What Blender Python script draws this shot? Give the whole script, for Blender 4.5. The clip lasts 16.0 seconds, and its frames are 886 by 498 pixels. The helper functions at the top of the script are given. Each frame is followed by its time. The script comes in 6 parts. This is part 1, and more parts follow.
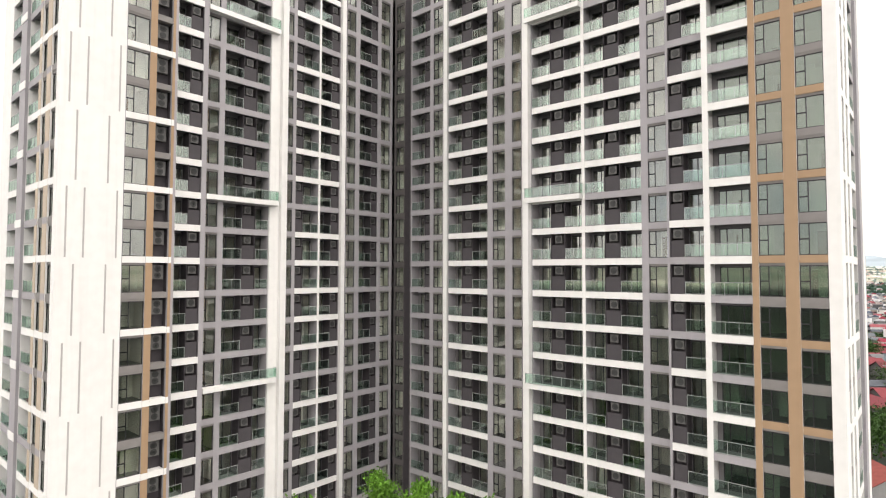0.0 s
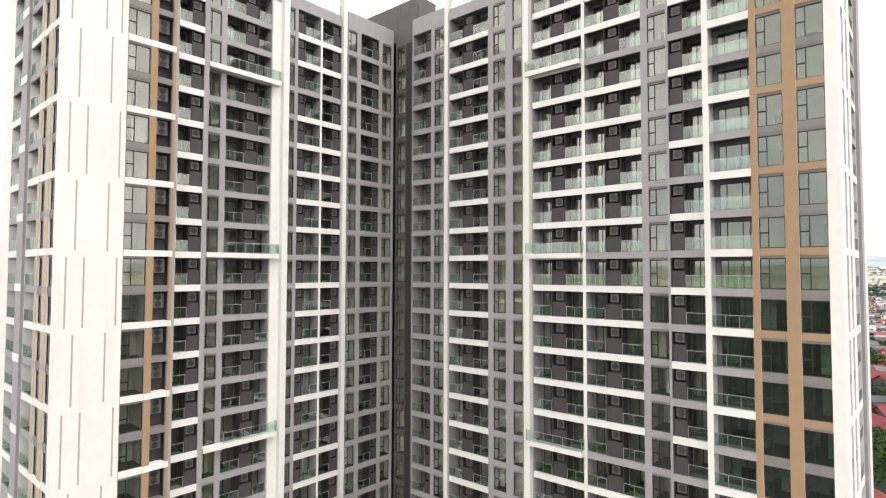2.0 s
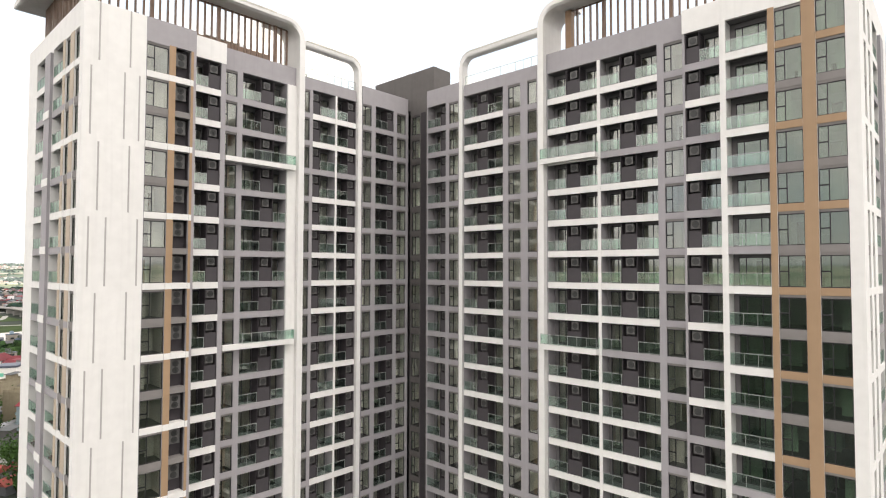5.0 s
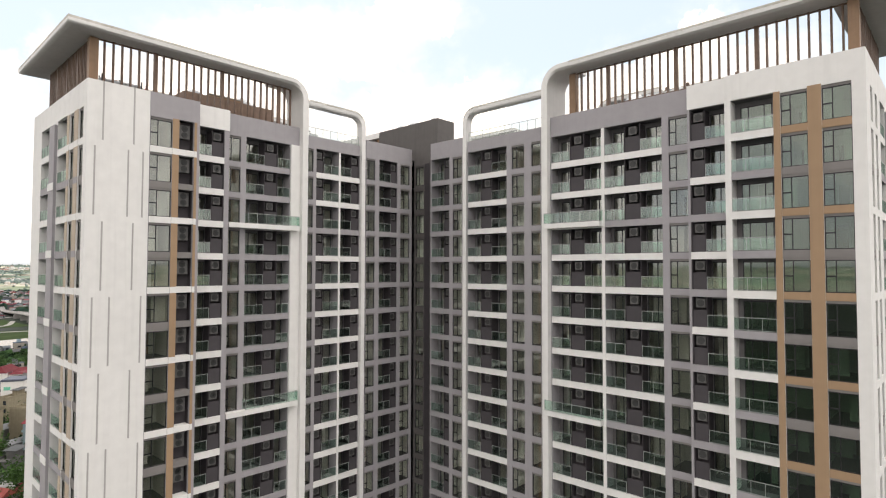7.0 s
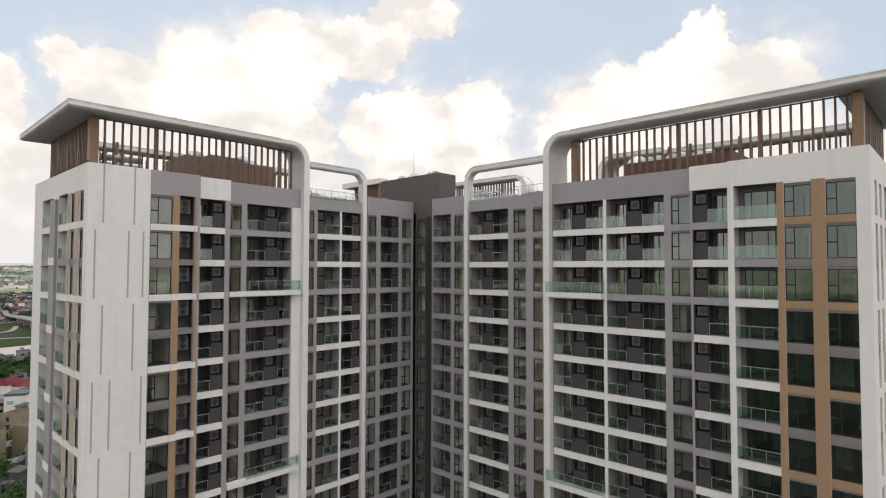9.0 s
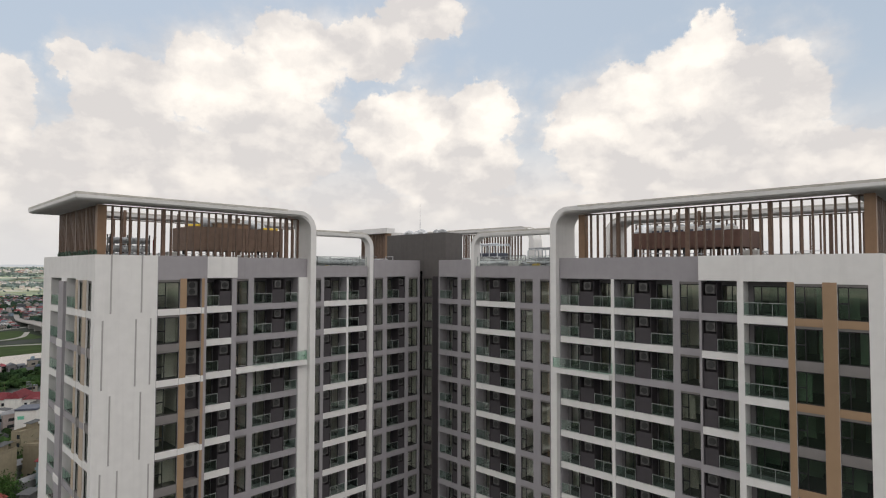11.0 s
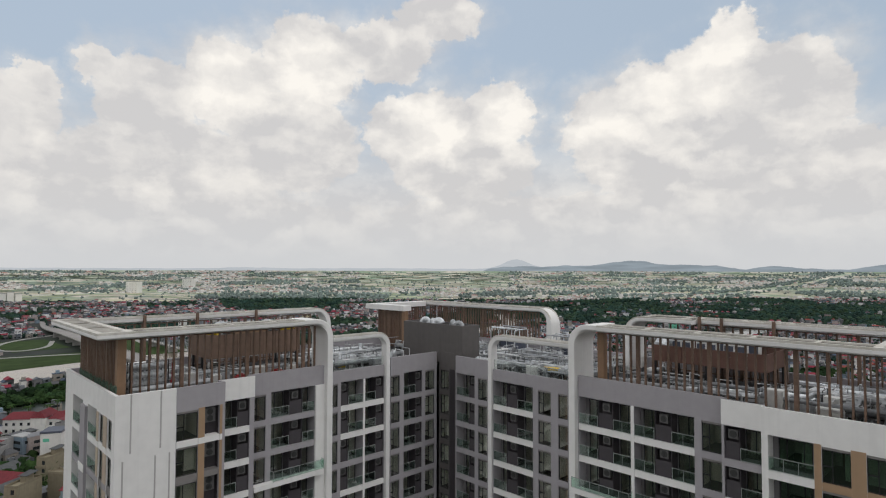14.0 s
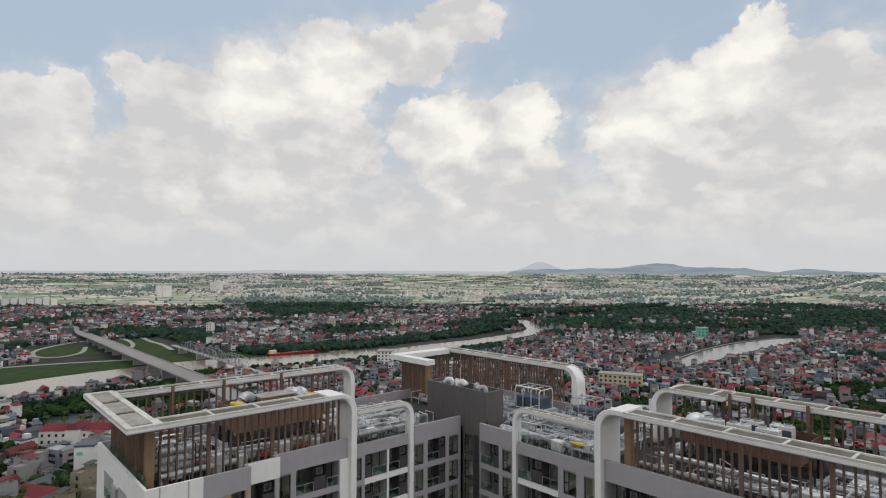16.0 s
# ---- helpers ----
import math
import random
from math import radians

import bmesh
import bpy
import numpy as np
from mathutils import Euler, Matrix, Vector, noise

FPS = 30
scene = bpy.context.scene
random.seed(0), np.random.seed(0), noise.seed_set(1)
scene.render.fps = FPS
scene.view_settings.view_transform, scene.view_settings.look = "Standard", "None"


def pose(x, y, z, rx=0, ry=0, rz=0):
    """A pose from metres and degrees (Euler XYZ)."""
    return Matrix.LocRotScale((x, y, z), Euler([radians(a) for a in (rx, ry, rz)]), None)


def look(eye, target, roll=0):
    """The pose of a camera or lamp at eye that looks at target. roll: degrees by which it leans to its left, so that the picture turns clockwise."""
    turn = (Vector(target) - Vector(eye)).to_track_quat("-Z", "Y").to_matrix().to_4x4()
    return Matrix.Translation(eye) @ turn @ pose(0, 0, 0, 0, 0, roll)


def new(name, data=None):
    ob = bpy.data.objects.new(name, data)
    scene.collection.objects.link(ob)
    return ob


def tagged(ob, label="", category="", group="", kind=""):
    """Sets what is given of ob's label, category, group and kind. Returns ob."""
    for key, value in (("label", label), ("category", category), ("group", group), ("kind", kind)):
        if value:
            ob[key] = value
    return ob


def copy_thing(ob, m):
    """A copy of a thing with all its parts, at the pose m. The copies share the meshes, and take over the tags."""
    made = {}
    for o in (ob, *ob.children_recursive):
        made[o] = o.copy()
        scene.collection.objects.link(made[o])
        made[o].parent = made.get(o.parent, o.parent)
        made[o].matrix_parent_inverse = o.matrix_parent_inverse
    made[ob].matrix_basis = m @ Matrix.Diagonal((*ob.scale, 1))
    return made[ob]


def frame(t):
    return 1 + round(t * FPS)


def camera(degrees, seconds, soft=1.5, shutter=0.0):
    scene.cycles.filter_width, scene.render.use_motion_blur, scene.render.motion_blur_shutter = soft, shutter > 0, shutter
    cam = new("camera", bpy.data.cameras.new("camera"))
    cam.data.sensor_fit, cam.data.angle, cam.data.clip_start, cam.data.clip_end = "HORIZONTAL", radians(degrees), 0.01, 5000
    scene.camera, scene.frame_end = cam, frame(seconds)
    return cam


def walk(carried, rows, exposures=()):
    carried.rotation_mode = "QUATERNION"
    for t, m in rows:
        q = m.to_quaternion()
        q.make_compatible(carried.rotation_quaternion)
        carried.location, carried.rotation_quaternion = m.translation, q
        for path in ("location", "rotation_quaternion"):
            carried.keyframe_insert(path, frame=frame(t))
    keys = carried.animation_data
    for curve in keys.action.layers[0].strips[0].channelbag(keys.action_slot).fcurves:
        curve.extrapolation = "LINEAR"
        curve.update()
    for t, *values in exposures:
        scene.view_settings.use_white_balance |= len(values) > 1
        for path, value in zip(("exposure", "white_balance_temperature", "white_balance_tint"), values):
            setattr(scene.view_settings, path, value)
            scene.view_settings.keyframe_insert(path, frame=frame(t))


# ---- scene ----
cam = camera(76.09, 16.0, soft=1.15)
PATH = [
    (0, (54.033, -51.512, 45.766), (21.426, -13.665, 47.849), 0.13),
    (0.5, (54.076, -51.484, 47.206), (21.438, -13.662, 49.280), 0.13),
    (1, (54.117, -51.457, 48.660), (21.447, -13.662, 50.717), 0.13),
    (1.5, (54.157, -51.431, 50.139), (21.454, -13.664, 52.183), 0.13),
    (2, (54.196, -51.407, 51.654), (21.421, -13.701, 53.668), 0.13),
    (2.5, (54.233, -51.385, 53.203), (21.316, -13.800, 55.173), 0.13),
    (3, (54.269, -51.364, 54.775), (21.164, -13.943, 56.712), 0.13),
    (5.5, (54.428, -51.281, 62.900), (20.397, -14.693, 64.686), 0.13),
    (6, (54.456, -51.269, 64.581), (20.317, -14.781, 66.364), 0.13),
    (6.5, (54.482, -51.258, 66.277), (20.314, -14.799, 68.090), 0.13),
    (7, (54.507, -51.249, 67.988), (20.327, -14.802, 69.809), 0.13),
    (7.5, (54.530, -51.242, 69.718), (20.334, -14.811, 71.555), 0.13),
    (8, (54.553, -51.235, 71.480), (20.326, -14.834, 73.351), 0.13),
    (8.5, (54.573, -51.231, 73.261), (20.321, -14.850, 75.059), 0.13),
    (9, (54.593, -51.227, 75.080), (20.270, -14.913, 76.878), 0.13),
    (11.5, (54.669, -51.233, 84.745), (19.744, -15.500, 86.579), 0.13),
    (12, (54.681, -51.239, 86.713), (19.595, -15.663, 88.560), 0.13),
    (12.5, (54.691, -51.246, 88.697), (19.430, -15.846, 90.579), 0.13),
    (13, (54.699, -51.255, 90.690), (19.272, -16.022, 92.591), 0.13),
    (13.5, (54.706, -51.265, 92.687), (19.090, -16.224, 94.605), 0.13),
    (14, (54.712, -51.276, 94.687), (18.873, -16.465, 96.629), 0.13),
    (14.5, (54.716, -51.289, 96.699), (18.586, -16.783, 98.683), 0.13),
    (15, (54.719, -51.304, 98.730), (18.288, -17.118, 100.756), 0.13),
    (15.5, (54.721, -51.320, 100.778), (17.904, -17.551, 102.836), 0.13),
    (16, (54.721, -51.337, 102.843), (17.481, -18.038, 104.935), 0.13),
]
EXPOSURES = [(0.0, 0.93, 6650, 12), (3.0, 0.9, 6650, 12), (5.5, 0.6, 6620, 12), (6.5, 0.42, 6600, 12), (8.0, 0.04, 6560, 12), (9.0, -0.18, 6500, 12), (11.5, -0.5, 6350, 11.5), (13.0, -0.62, 6220, 10.5), (16.0, -0.62, 6140, 10)]
walk(cam, [(t, look(eye, target, roll)) for t, eye, target, roll in PATH], EXPOSURES)

# ---------------------------------------------------------------- sky and sun
CLOUD_YAW = 48.2  # degrees to the left of +y, the way in which the clouds below are laid out


def sky_world():
    w = bpy.data.worlds.new("sky")
    w.use_nodes = True
    scene.world = w
    nt = w.node_tree
    nt.nodes.clear()
    N, L = nt.nodes.new, nt.links.new

    def mth(op, a, b=None, c=None, clamp=False):
        n = N("ShaderNodeMath")
        n.operation, n.use_clamp = op, clamp
        for i, v in enumerate((a, b, c)):
            if v is None:
                continue
            if isinstance(v, (int, float)):
                n.inputs[i].default_value = v
            else:
                L(v, n.inputs[i])
        return n.outputs[0]

    def ramp(v, lo, hi):
        n = N("ShaderNodeMapRange")
        n.interpolation_type = "SMOOTHSTEP"
        L(v, n.inputs[0])
        n.inputs[1].default_value, n.inputs[2].default_value = lo, hi
        return n.outputs[0]

    def mix(f, a, b):
        n = N("ShaderNodeMix")
        n.data_type = "RGBA"
        for sock, v in ((n.inputs[0], f), (n.inputs[6], a), (n.inputs[7], b)):
            if isinstance(v, tuple):
                sock.default_value = (*v, 1)
            elif isinstance(v, (int, float)):
                sock.default_value = v
            else:
                L(v, sock)
        return n.outputs[2]

    tc = N("ShaderNodeTexCoord")
    sep = N("ShaderNodeSeparateXYZ")
    L(tc.outputs["Generated"], sep.inputs[0])
    x, y, z = sep.outputs
    c, s = math.cos(radians(CLOUD_YAW)), math.sin(radians(CLOUD_YAW))
    across = mth("ADD", mth("MULTIPLY", x, c), mth("MULTIPLY", y, s))
    ahead = mth("SUBTRACT", mth("MULTIPLY", y, c), mth("MULTIPLY", x, s))
    u = mth("MULTIPLY", mth("ARCTAN2", across, ahead), 57.2958)
    v = mth("MULTIPLY", mth("ARCSINE", z), 57.2958)
    comb = N("ShaderNodeCombineXYZ")
    L(u, comb.inputs[0])
    L(v, comb.inputs[1])

    def noise_at(scale, detail, rough=0.55, vec=None, squash=1.0):
        m = N("ShaderNodeVectorMath")
        m.operation = "MULTIPLY"
        L(vec or comb.outputs[0], m.inputs[0])
        m.inputs[1].default_value = (1, squash, 1)
        n = N("ShaderNodeTexNoise")
        n.inputs["Scale"].default_value, n.inputs["Detail"].default_value, n.inputs["Roughness"].default_value = scale, detail, rough
        L(m.outputs[0], n.inputs["Vector"])
        return n.outputs["Fac"], n.outputs["Color"]

    big, bigc = noise_at(0.16, 6, 0.6)
    fine, finec = noise_at(0.55, 6, 0.62)
    wob = N("ShaderNodeVectorMath")
    wob.operation = "MULTIPLY_ADD"
    L(bigc, wob.inputs[0])
    wob.inputs[1].default_value, wob.inputs[2].default_value = (4.4, 3.6, 0), (-3.7, -3.1, 0)
    wob2 = N("ShaderNodeVectorMath")
    wob2.operation = "MULTIPLY_ADD"
    L(finec, wob2.inputs[0])
    wob2.inputs[1].default_value = (3.0, 2.6, 0)
    L(wob.outputs[0], wob2.inputs[2])
    add = N("ShaderNodeVectorMath")
    add.operation = "ADD"
    L(comb.outputs[0], add.inputs[0])
    L(wob2.outputs[0], add.inputs[1])
    flat = N("ShaderNodeVectorMath")
    flat.operation = "MULTIPLY"
    L(add.outputs[0], flat.inputs[0])
    flat.inputs[1].default_value = (1, 1, 0)
    # banks of cloud: across, up, half width, half height, in degrees
    BANKS = [(-18.9, 17.4, 4.3, 3.9), (-11.0, 19.8, 5.2, 4.5), (-3.7, 21.5, 5.1, 2.6), (2.1, 24.2, 4.3, 2.1), (-25.8, 14.8, 4.2, 4.4), (-29.6, 17.8, 1.6, 1.8),
             (-35.9, 12.7, 4.5, 3.2), (-33.9, 15.4, 2.0, 1.5), (-34.3, 8.1, 6.2, 4.0), (-23.4, 8.5, 10.1, 6.0), (-12.6, 12.5, 6.8, 5.6), (-2.2, 13.9, 3.4, 3.3),
             (0.9, 14.1, 4.9, 4.1), (8.0, 15.6, 3.8, 3.4), (4.3, 10.6, 8.0, 4.3), (29.5, 19.7, 2.5, 3.1), (27.2, 17.6, 3.6, 3.2), (22.5, 16.5, 4.4, 3.2),
             (18.5, 13.7, 4.4, 3.9), (25.4, 11.1, 10.3, 5.7), (34.8, 15.3, 4.2, 4.5), (34.0, 8.1, 10.2, 5.2), (31.2, 17.2, 2.8, 2.8), (14.9, 4.6, 22.4, 3.0), (-20.0, 4.2, 21.2, 3.0)]
    TOPS = (0, 1, 12, 13, 15, 16, 17, 18)  # those that the sun lights most
    near = lobes = None
    for i, (bu, bv, ru, rv) in enumerate(BANKS):
        n = N("ShaderNodeVectorMath")
        n.operation = "MULTIPLY_ADD"
        L(flat.outputs[0], n.inputs[0])
        n.inputs[1].default_value, n.inputs[2].default_value = (1 / ru, 1 / rv, 0), (-bu / ru, -bv / rv, 0)
        ln = N("ShaderNodeVectorMath")
        ln.operation = "LENGTH"
        L(n.outputs[0], ln.inputs[0])
        near = ln.outputs["Value"] if near is None else mth("MINIMUM", near, ln.outputs["Value"])
        if i in TOPS:
            lobes = ln.outputs["Value"] if lobes is None else mth("MINIMUM", lobes, ln.outputs["Value"])
    puff, _ = noise_at(0.95, 4, 0.5, None, 1.2)
    near = mth("ADD", near, mth("MULTIPLY", mth("SUBTRACT", puff, 0.5), 0.3))
    crisp = ramp(near, 1.12, 0.9)
    soft_edge = ramp(near, 1.75, 0.75)
    wisp, _ = noise_at(0.09, 5, 0.55, None, 1.9)
    banks = mth("MAXIMUM", crisp, mth("MULTIPLY", soft_edge, mth("MULTIPLY", ramp(wisp, 0.30, 0.66), 0.8)))
    banks = mth("MAXIMUM", banks, mth("MULTIPLY", ramp(v, 17, 6), 0.92))
    # the rest of the sky: broken cloud from one noise over the whole dome
    dome = N("ShaderNodeTexNoise")
    dome.inputs["Scale"].default_value, dome.inputs["Detail"].default_value, dome.inputs["Roughness"].default_value = 2.6, 7, 0.58
    L(tc.outputs["Generated"], dome.inputs["Vector"])
    broken = ramp(dome.outputs["Fac"], 0.30, 0.50)
    beside = mth("MAXIMUM", ramp(mth("ABSOLUTE", u), 48, 62), ramp(v, 30, 42))
    cover = mth("ADD", mth("MULTIPLY", banks, mth("SUBTRACT", 1.0, beside)), mth("MULTIPLY", broken, beside))
    sky = N("ShaderNodeTexSky")
    sky.sky_type, sky.sun_disc = "NISHITA", False
    sky.sun_elevation, sky.sun_rotation = radians(61), radians(-70)
    sky.dust_density, sky.air_density = 1.6, 1.0
    gain = N("ShaderNodeVectorMath")
    gain.operation = "SCALE"
    L(sky.outputs[0], gain.inputs[0])
    gain.inputs["Scale"].default_value = 0.105
    haze = mix(ramp(v, 24, -1), gain.outputs[0], (0.74, 0.755, 0.76))
    blue = mix(0.72, haze, (0.79, 0.91, 1.01))
    # lit tops and grey bellies of the clouds
    lump, _ = noise_at(0.13, 5, 0.5, flat.outputs[0], 1.6)
    billow, _ = noise_at(0.24, 4, 0.5, comb.outputs[0], 1.7)
    lit = mth("ADD", mth("MULTIPLY", ramp(lump, 0.38, 0.66), 0.34), mth("MULTIPLY", ramp(lobes, 1.35, 0.35), 0.62))
    # the side of each billow that is turned up and to the right catches the sun
    shift = N("ShaderNodeVectorMath")
    shift.operation = "ADD"
    L(flat.outputs[0], shift.inputs[0])
    shift.inputs[1].default_value = (0.9, 1.3, 0)
    here, _ = noise_at(0.2, 5, 0.5, flat.outputs[0], 1.2)
    there, _ = noise_at(0.2, 5, 0.5, shift.outputs[0], 1.2)
    relief = mth("MULTIPLY", mth("SUBTRACT", here, there), 1.1)
    lit = mth("ADD", lit, mth("MULTIPLY", mth("SUBTRACT", ramp(billow, 0.38, 0.64), 0.4), 0.36))
    lit = mth("ADD", lit, relief, clamp=True)
    cloud = mix(lit, (1.02, 0.962, 0.90), (1.60, 1.475, 1.29))
    cloud = mix(mth("MULTIPLY", beside, 0.9), cloud, (1.40, 1.345, 1.27))
    whole = mix(mth("MULTIPLY", cover, 0.93), blue, cloud)
    low = mix(ramp(v, 8.5, -0.5), whole, (0.99, 0.972, 0.938))
    bg = N("ShaderNodeBackground")
    L(low, bg.inputs[0])
    bg.inputs[1].default_value = 1.0
    out = N("ShaderNodeOutputWorld")
    L(bg.outputs[0], out.inputs[0])


sky_world()
sun = new("sun", bpy.data.lights.new("sun", "SUN"))
sun.data.energy, sun.data.angle, sun.data.color = 0.75, radians(12), (1.0, 0.95, 0.87)
sun.matrix_world = look((110, 40, 210), (0, 0, 0))

# ---------------------------------------------------------------- materials


def material(name, color, rough=0.7, metal=0.0, vary=0.08, grain=3.0, bump=0.0, streak=0.0, island=0.0, objectwise=0.0, spec=0.4, second=None, second_scale=0.1, second_at=(0.45, 0.6)):
    m = bpy.data.materials.new(name)
    m.use_nodes = True
    nt = m.node_tree
    bs = nt.nodes["Principled BSDF"]
    N, L = nt.nodes.new, nt.links.new
    bs.inputs["Roughness"].default_value, bs.inputs["Metallic"].default_value = rough, metal
    bs.inputs["Specular IOR Level"].default_value = spec
    tc = N("ShaderNodeTexCoord")
    geo = N("ShaderNodeNewGeometry")
    col = None

    def tex(scale, detail=4, squash=(1, 1, 1)):
        mp = N("ShaderNodeMapping")
        mp.inputs["Scale"].default_value = squash
        L(geo.outputs["Position"], mp.inputs["Vector"])
        n = N("ShaderNodeTexNoise")
        n.inputs["Scale"].default_value, n.inputs["Detail"].default_value = scale, detail
        L(mp.outputs[0], n.inputs["Vector"])
        return n.outputs["Fac"]

    def mixed(f, a, b, blend="MIX"):
        n = N("ShaderNodeMix")
        n.data_type, n.blend_type = "RGBA", blend
        for sock, v in ((n.inputs[0], f), (n.inputs[6], a), (n.inputs[7], b)):
            if isinstance(v, tuple):
                sock.default_value = (*v, 1)
            elif isinstance(v, (int, float)):
                sock.default_value = v
            else:
                L(v, sock)
        return n.outputs[2]

    def spread(v, lo, hi, a, b):
        n = N("ShaderNodeMapRange")
        L(v, n.inputs[0])
        for i, w in enumerate((lo, hi, a, b)):
            n.inputs[i + 1].default_value = w
        return n.outputs[0]

    base = tuple(color)
    if second:
        base = mixed(spread(tex(second_scale, 5), second_at[0], second_at[1], 0, 1), base, tuple(second))
    f = spread(tex(grain, 6), 0.3, 0.7, 1 - vary, 1 + vary)
    g = spread(tex(grain * 0.07, 4), 0.3, 0.7, 1 - vary, 1 + vary)
    mul = N("ShaderNodeMath")
    mul.operation = "MULTIPLY"
    L(f, mul.inputs[0]), L(g, mul.inputs[1])
    val = mul.outputs[0]
    if streak:
        st = spread(tex(2.2, 3, (1, 1, 0.05)), 0.52, 0.75, 1.0, 1 - streak)
        m2 = N("ShaderNodeMath")
        m2.operation = "MULTIPLY"
        L(val, m2.inputs[0]), L(st, m2.inputs[1])
        val = m2.outputs[0]
    for amount, sock in ((island, geo.outputs["Random Per Island"]), (objectwise, None)):
        if amount:
            if sock is None:
                sock = N("ShaderNodeObjectInfo").outputs["Random"]
            m3 = N("ShaderNodeMath")
            m3.operation = "MULTIPLY"
            L(val, m3.inputs[0]), L(spread(sock, 0, 1, 1 - amount, 1 + amount), m3.inputs[1])
            val = m3.outputs[0]
    hsv = N("ShaderNodeHueSaturation")
    if isinstance(base, tuple):
        hsv.inputs["Color"].default_value = (*base, 1)
    else:
        L(base, hsv.inputs["Color"])
    L(val, hsv.inputs["Value"])
    L(hsv.outputs[0], bs.inputs["Base Color"])
    if bump:
        bp = N("ShaderNodeBump")
        bp.inputs["Strength"].default_value, bp.inputs["Distance"].default_value = bump, 0.02
        L(tex(grain * 4, 4), bp.inputs["Height"])
        L(bp.outputs[0], bs.inputs["Normal"])
    return m


def palette(name, colors, rough=0.8, vary=0.12, spec=0.15):
    """Islands of one mesh take one of several colours each."""
    m = material(name, colors[0], rough, vary=vary, grain=0.8, spec=spec)
    nt = m.node_tree
    geo = nt.nodes.new("ShaderNodeNewGeometry")
    cr = nt.nodes.new("ShaderNodeValToRGB")
    cr.color_ramp.interpolation = "CONSTANT"
    while len(cr.color_ramp.elements) < len(colors):
        cr.color_ramp.elements.new(1.0)
    for i, c in enumerate(colors):
        cr.color_ramp.elements[i].position, cr.color_ramp.elements[i].color = i / len(colors), (*c, 1)
    nt.links.new(geo.outputs["Random Per Island"], cr.inputs[0])
    hsv = next(n for n in nt.nodes if n.type == "HUE_SAT")
    nt.links.new(cr.outputs[0], hsv.inputs["Color"])
    return m


def glass(name, tint, gloss, rough=0.02):
    """One face of a coated pane: clear and tinted, with an even mirror gloss."""
    m = bpy.data.materials.new(name)
    m.use_nodes = True
    nt = m.node_tree
    nt.nodes.remove(nt.nodes["Principled BSDF"])
    N, L = nt.nodes.new, nt.links.new
    tr, gl, mx = N("ShaderNodeBsdfTransparent"), N("ShaderNodeBsdfGlossy"), N("ShaderNodeMixShader")
    tr.inputs[0].default_value = (*tint, 1)
    gl.inputs["Roughness"].default_value = rough
    gl.inputs["Color"].default_value = (0.97, 0.985, 0.955, 1)
    mx.inputs[0].default_value = gloss
    geo, ns, bp = N("ShaderNodeNewGeometry"), N("ShaderNodeTexNoise"), N("ShaderNodeBump")
    ns.inputs["Scale"].default_value = 0.9
    L(geo.outputs["Position"], ns.inputs["Vector"])
    bp.inputs["Strength"].default_value, bp.inputs["Distance"].default_value = 0.08, 0.02
    L(ns.outputs["Fac"], bp.inputs["Height"])
    L(bp.outputs[0], gl.inputs["Normal"])
    L(tr.outputs[0], mx.inputs[1]), L(gl.outputs[0], mx.inputs[2])
    L(mx.outputs[0], nt.nodes["Material Output"].inputs[0])
    return m


WHITE = material("white_paint", (0.78, 0.768, 0.753), 0.75, vary=0.03, grain=1.2, bump=0.1, streak=0.05)
GREY = material("grey_paint", (0.345, 0.328, 0.345), 0.75, vary=0.04, grain=1.2, bump=0.1, streak=0.06)
DARK = material("dark_grey_paint", (0.108, 0.099, 0.096), 0.7, vary=0.06, grain=1.5, bump=0.1, streak=0.1)
BROWN_GREY = material("taupe_paint", (0.22, 0.205, 0.20), 0.7, vary=0.05, grain=1.5)
TAN = material("tan_paint", (0.36, 0.242, 0.148), 0.7, vary=0.04, grain=1.2, bump=0.1, streak=0.05)
# balcony and niche greys set below GREY, recess shade put into them
RECESS = material("shaded_balcony_paint", (0.16, 0.152, 0.158), 0.8, vary=0.05, grain=1.5)
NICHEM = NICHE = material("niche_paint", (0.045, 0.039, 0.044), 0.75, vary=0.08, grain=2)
NICHEDOOR = material("shaded_louvre_paint", (0.06, 0.054, 0.06), 0.7, vary=0.06, grain=2)
GROOVE = material("groove_paint", (0.40, 0.39, 0.375), 0.75, vary=0.05, grain=1.5)
ALU = material("dark_aluminium", (0.035, 0.035, 0.037), 0.35, metal=0.4, vary=0.05, grain=5)
STEEL = material("railing_aluminium", (0.36, 0.385, 0.375), 0.4, metal=0.25, vary=0.05, grain=5)
PANE = glass("window_glass", (0.925, 0.945, 0.925), 0.11)
TINTED = glass("tinted_window_glass", (0.62, 0.73, 0.66), 0.10)
RAILGLASS = glass("railing_glass", (0.80, 0.91, 0.86), 0.10)
ROOFGLASS = glass("roof_rail_glass", (0.955, 0.975, 0.965), 0.05)
PALETAN = material("pale_tan_paint", (0.47, 0.39, 0.305), 0.7, vary=0.04, grain=1.2, streak=0.05)
ROOM = material("room_plaster", (0.60, 0.58, 0.51), 0.85, vary=0.06, grain=0.8)
# brighter copy of ROOM, with extra light put into the plaster
LITROOM = material("lit_room_plaster", (0.80, 0.785, 0.72), 0.85, vary=0.05, grain=0.8)
ROOMWOOD = material("room_wood", (0.16, 0.10, 0.06), 0.6, vary=0.15, grain=2, island=0.4)
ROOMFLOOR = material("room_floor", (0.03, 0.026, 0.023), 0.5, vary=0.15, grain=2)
# casing grey lowered to include the shade of the niches
ACBODY = material("shaded_unit_casing", (0.115, 0.112, 0.11), 0.5, vary=0.05, grain=4, objectwise=0.06)
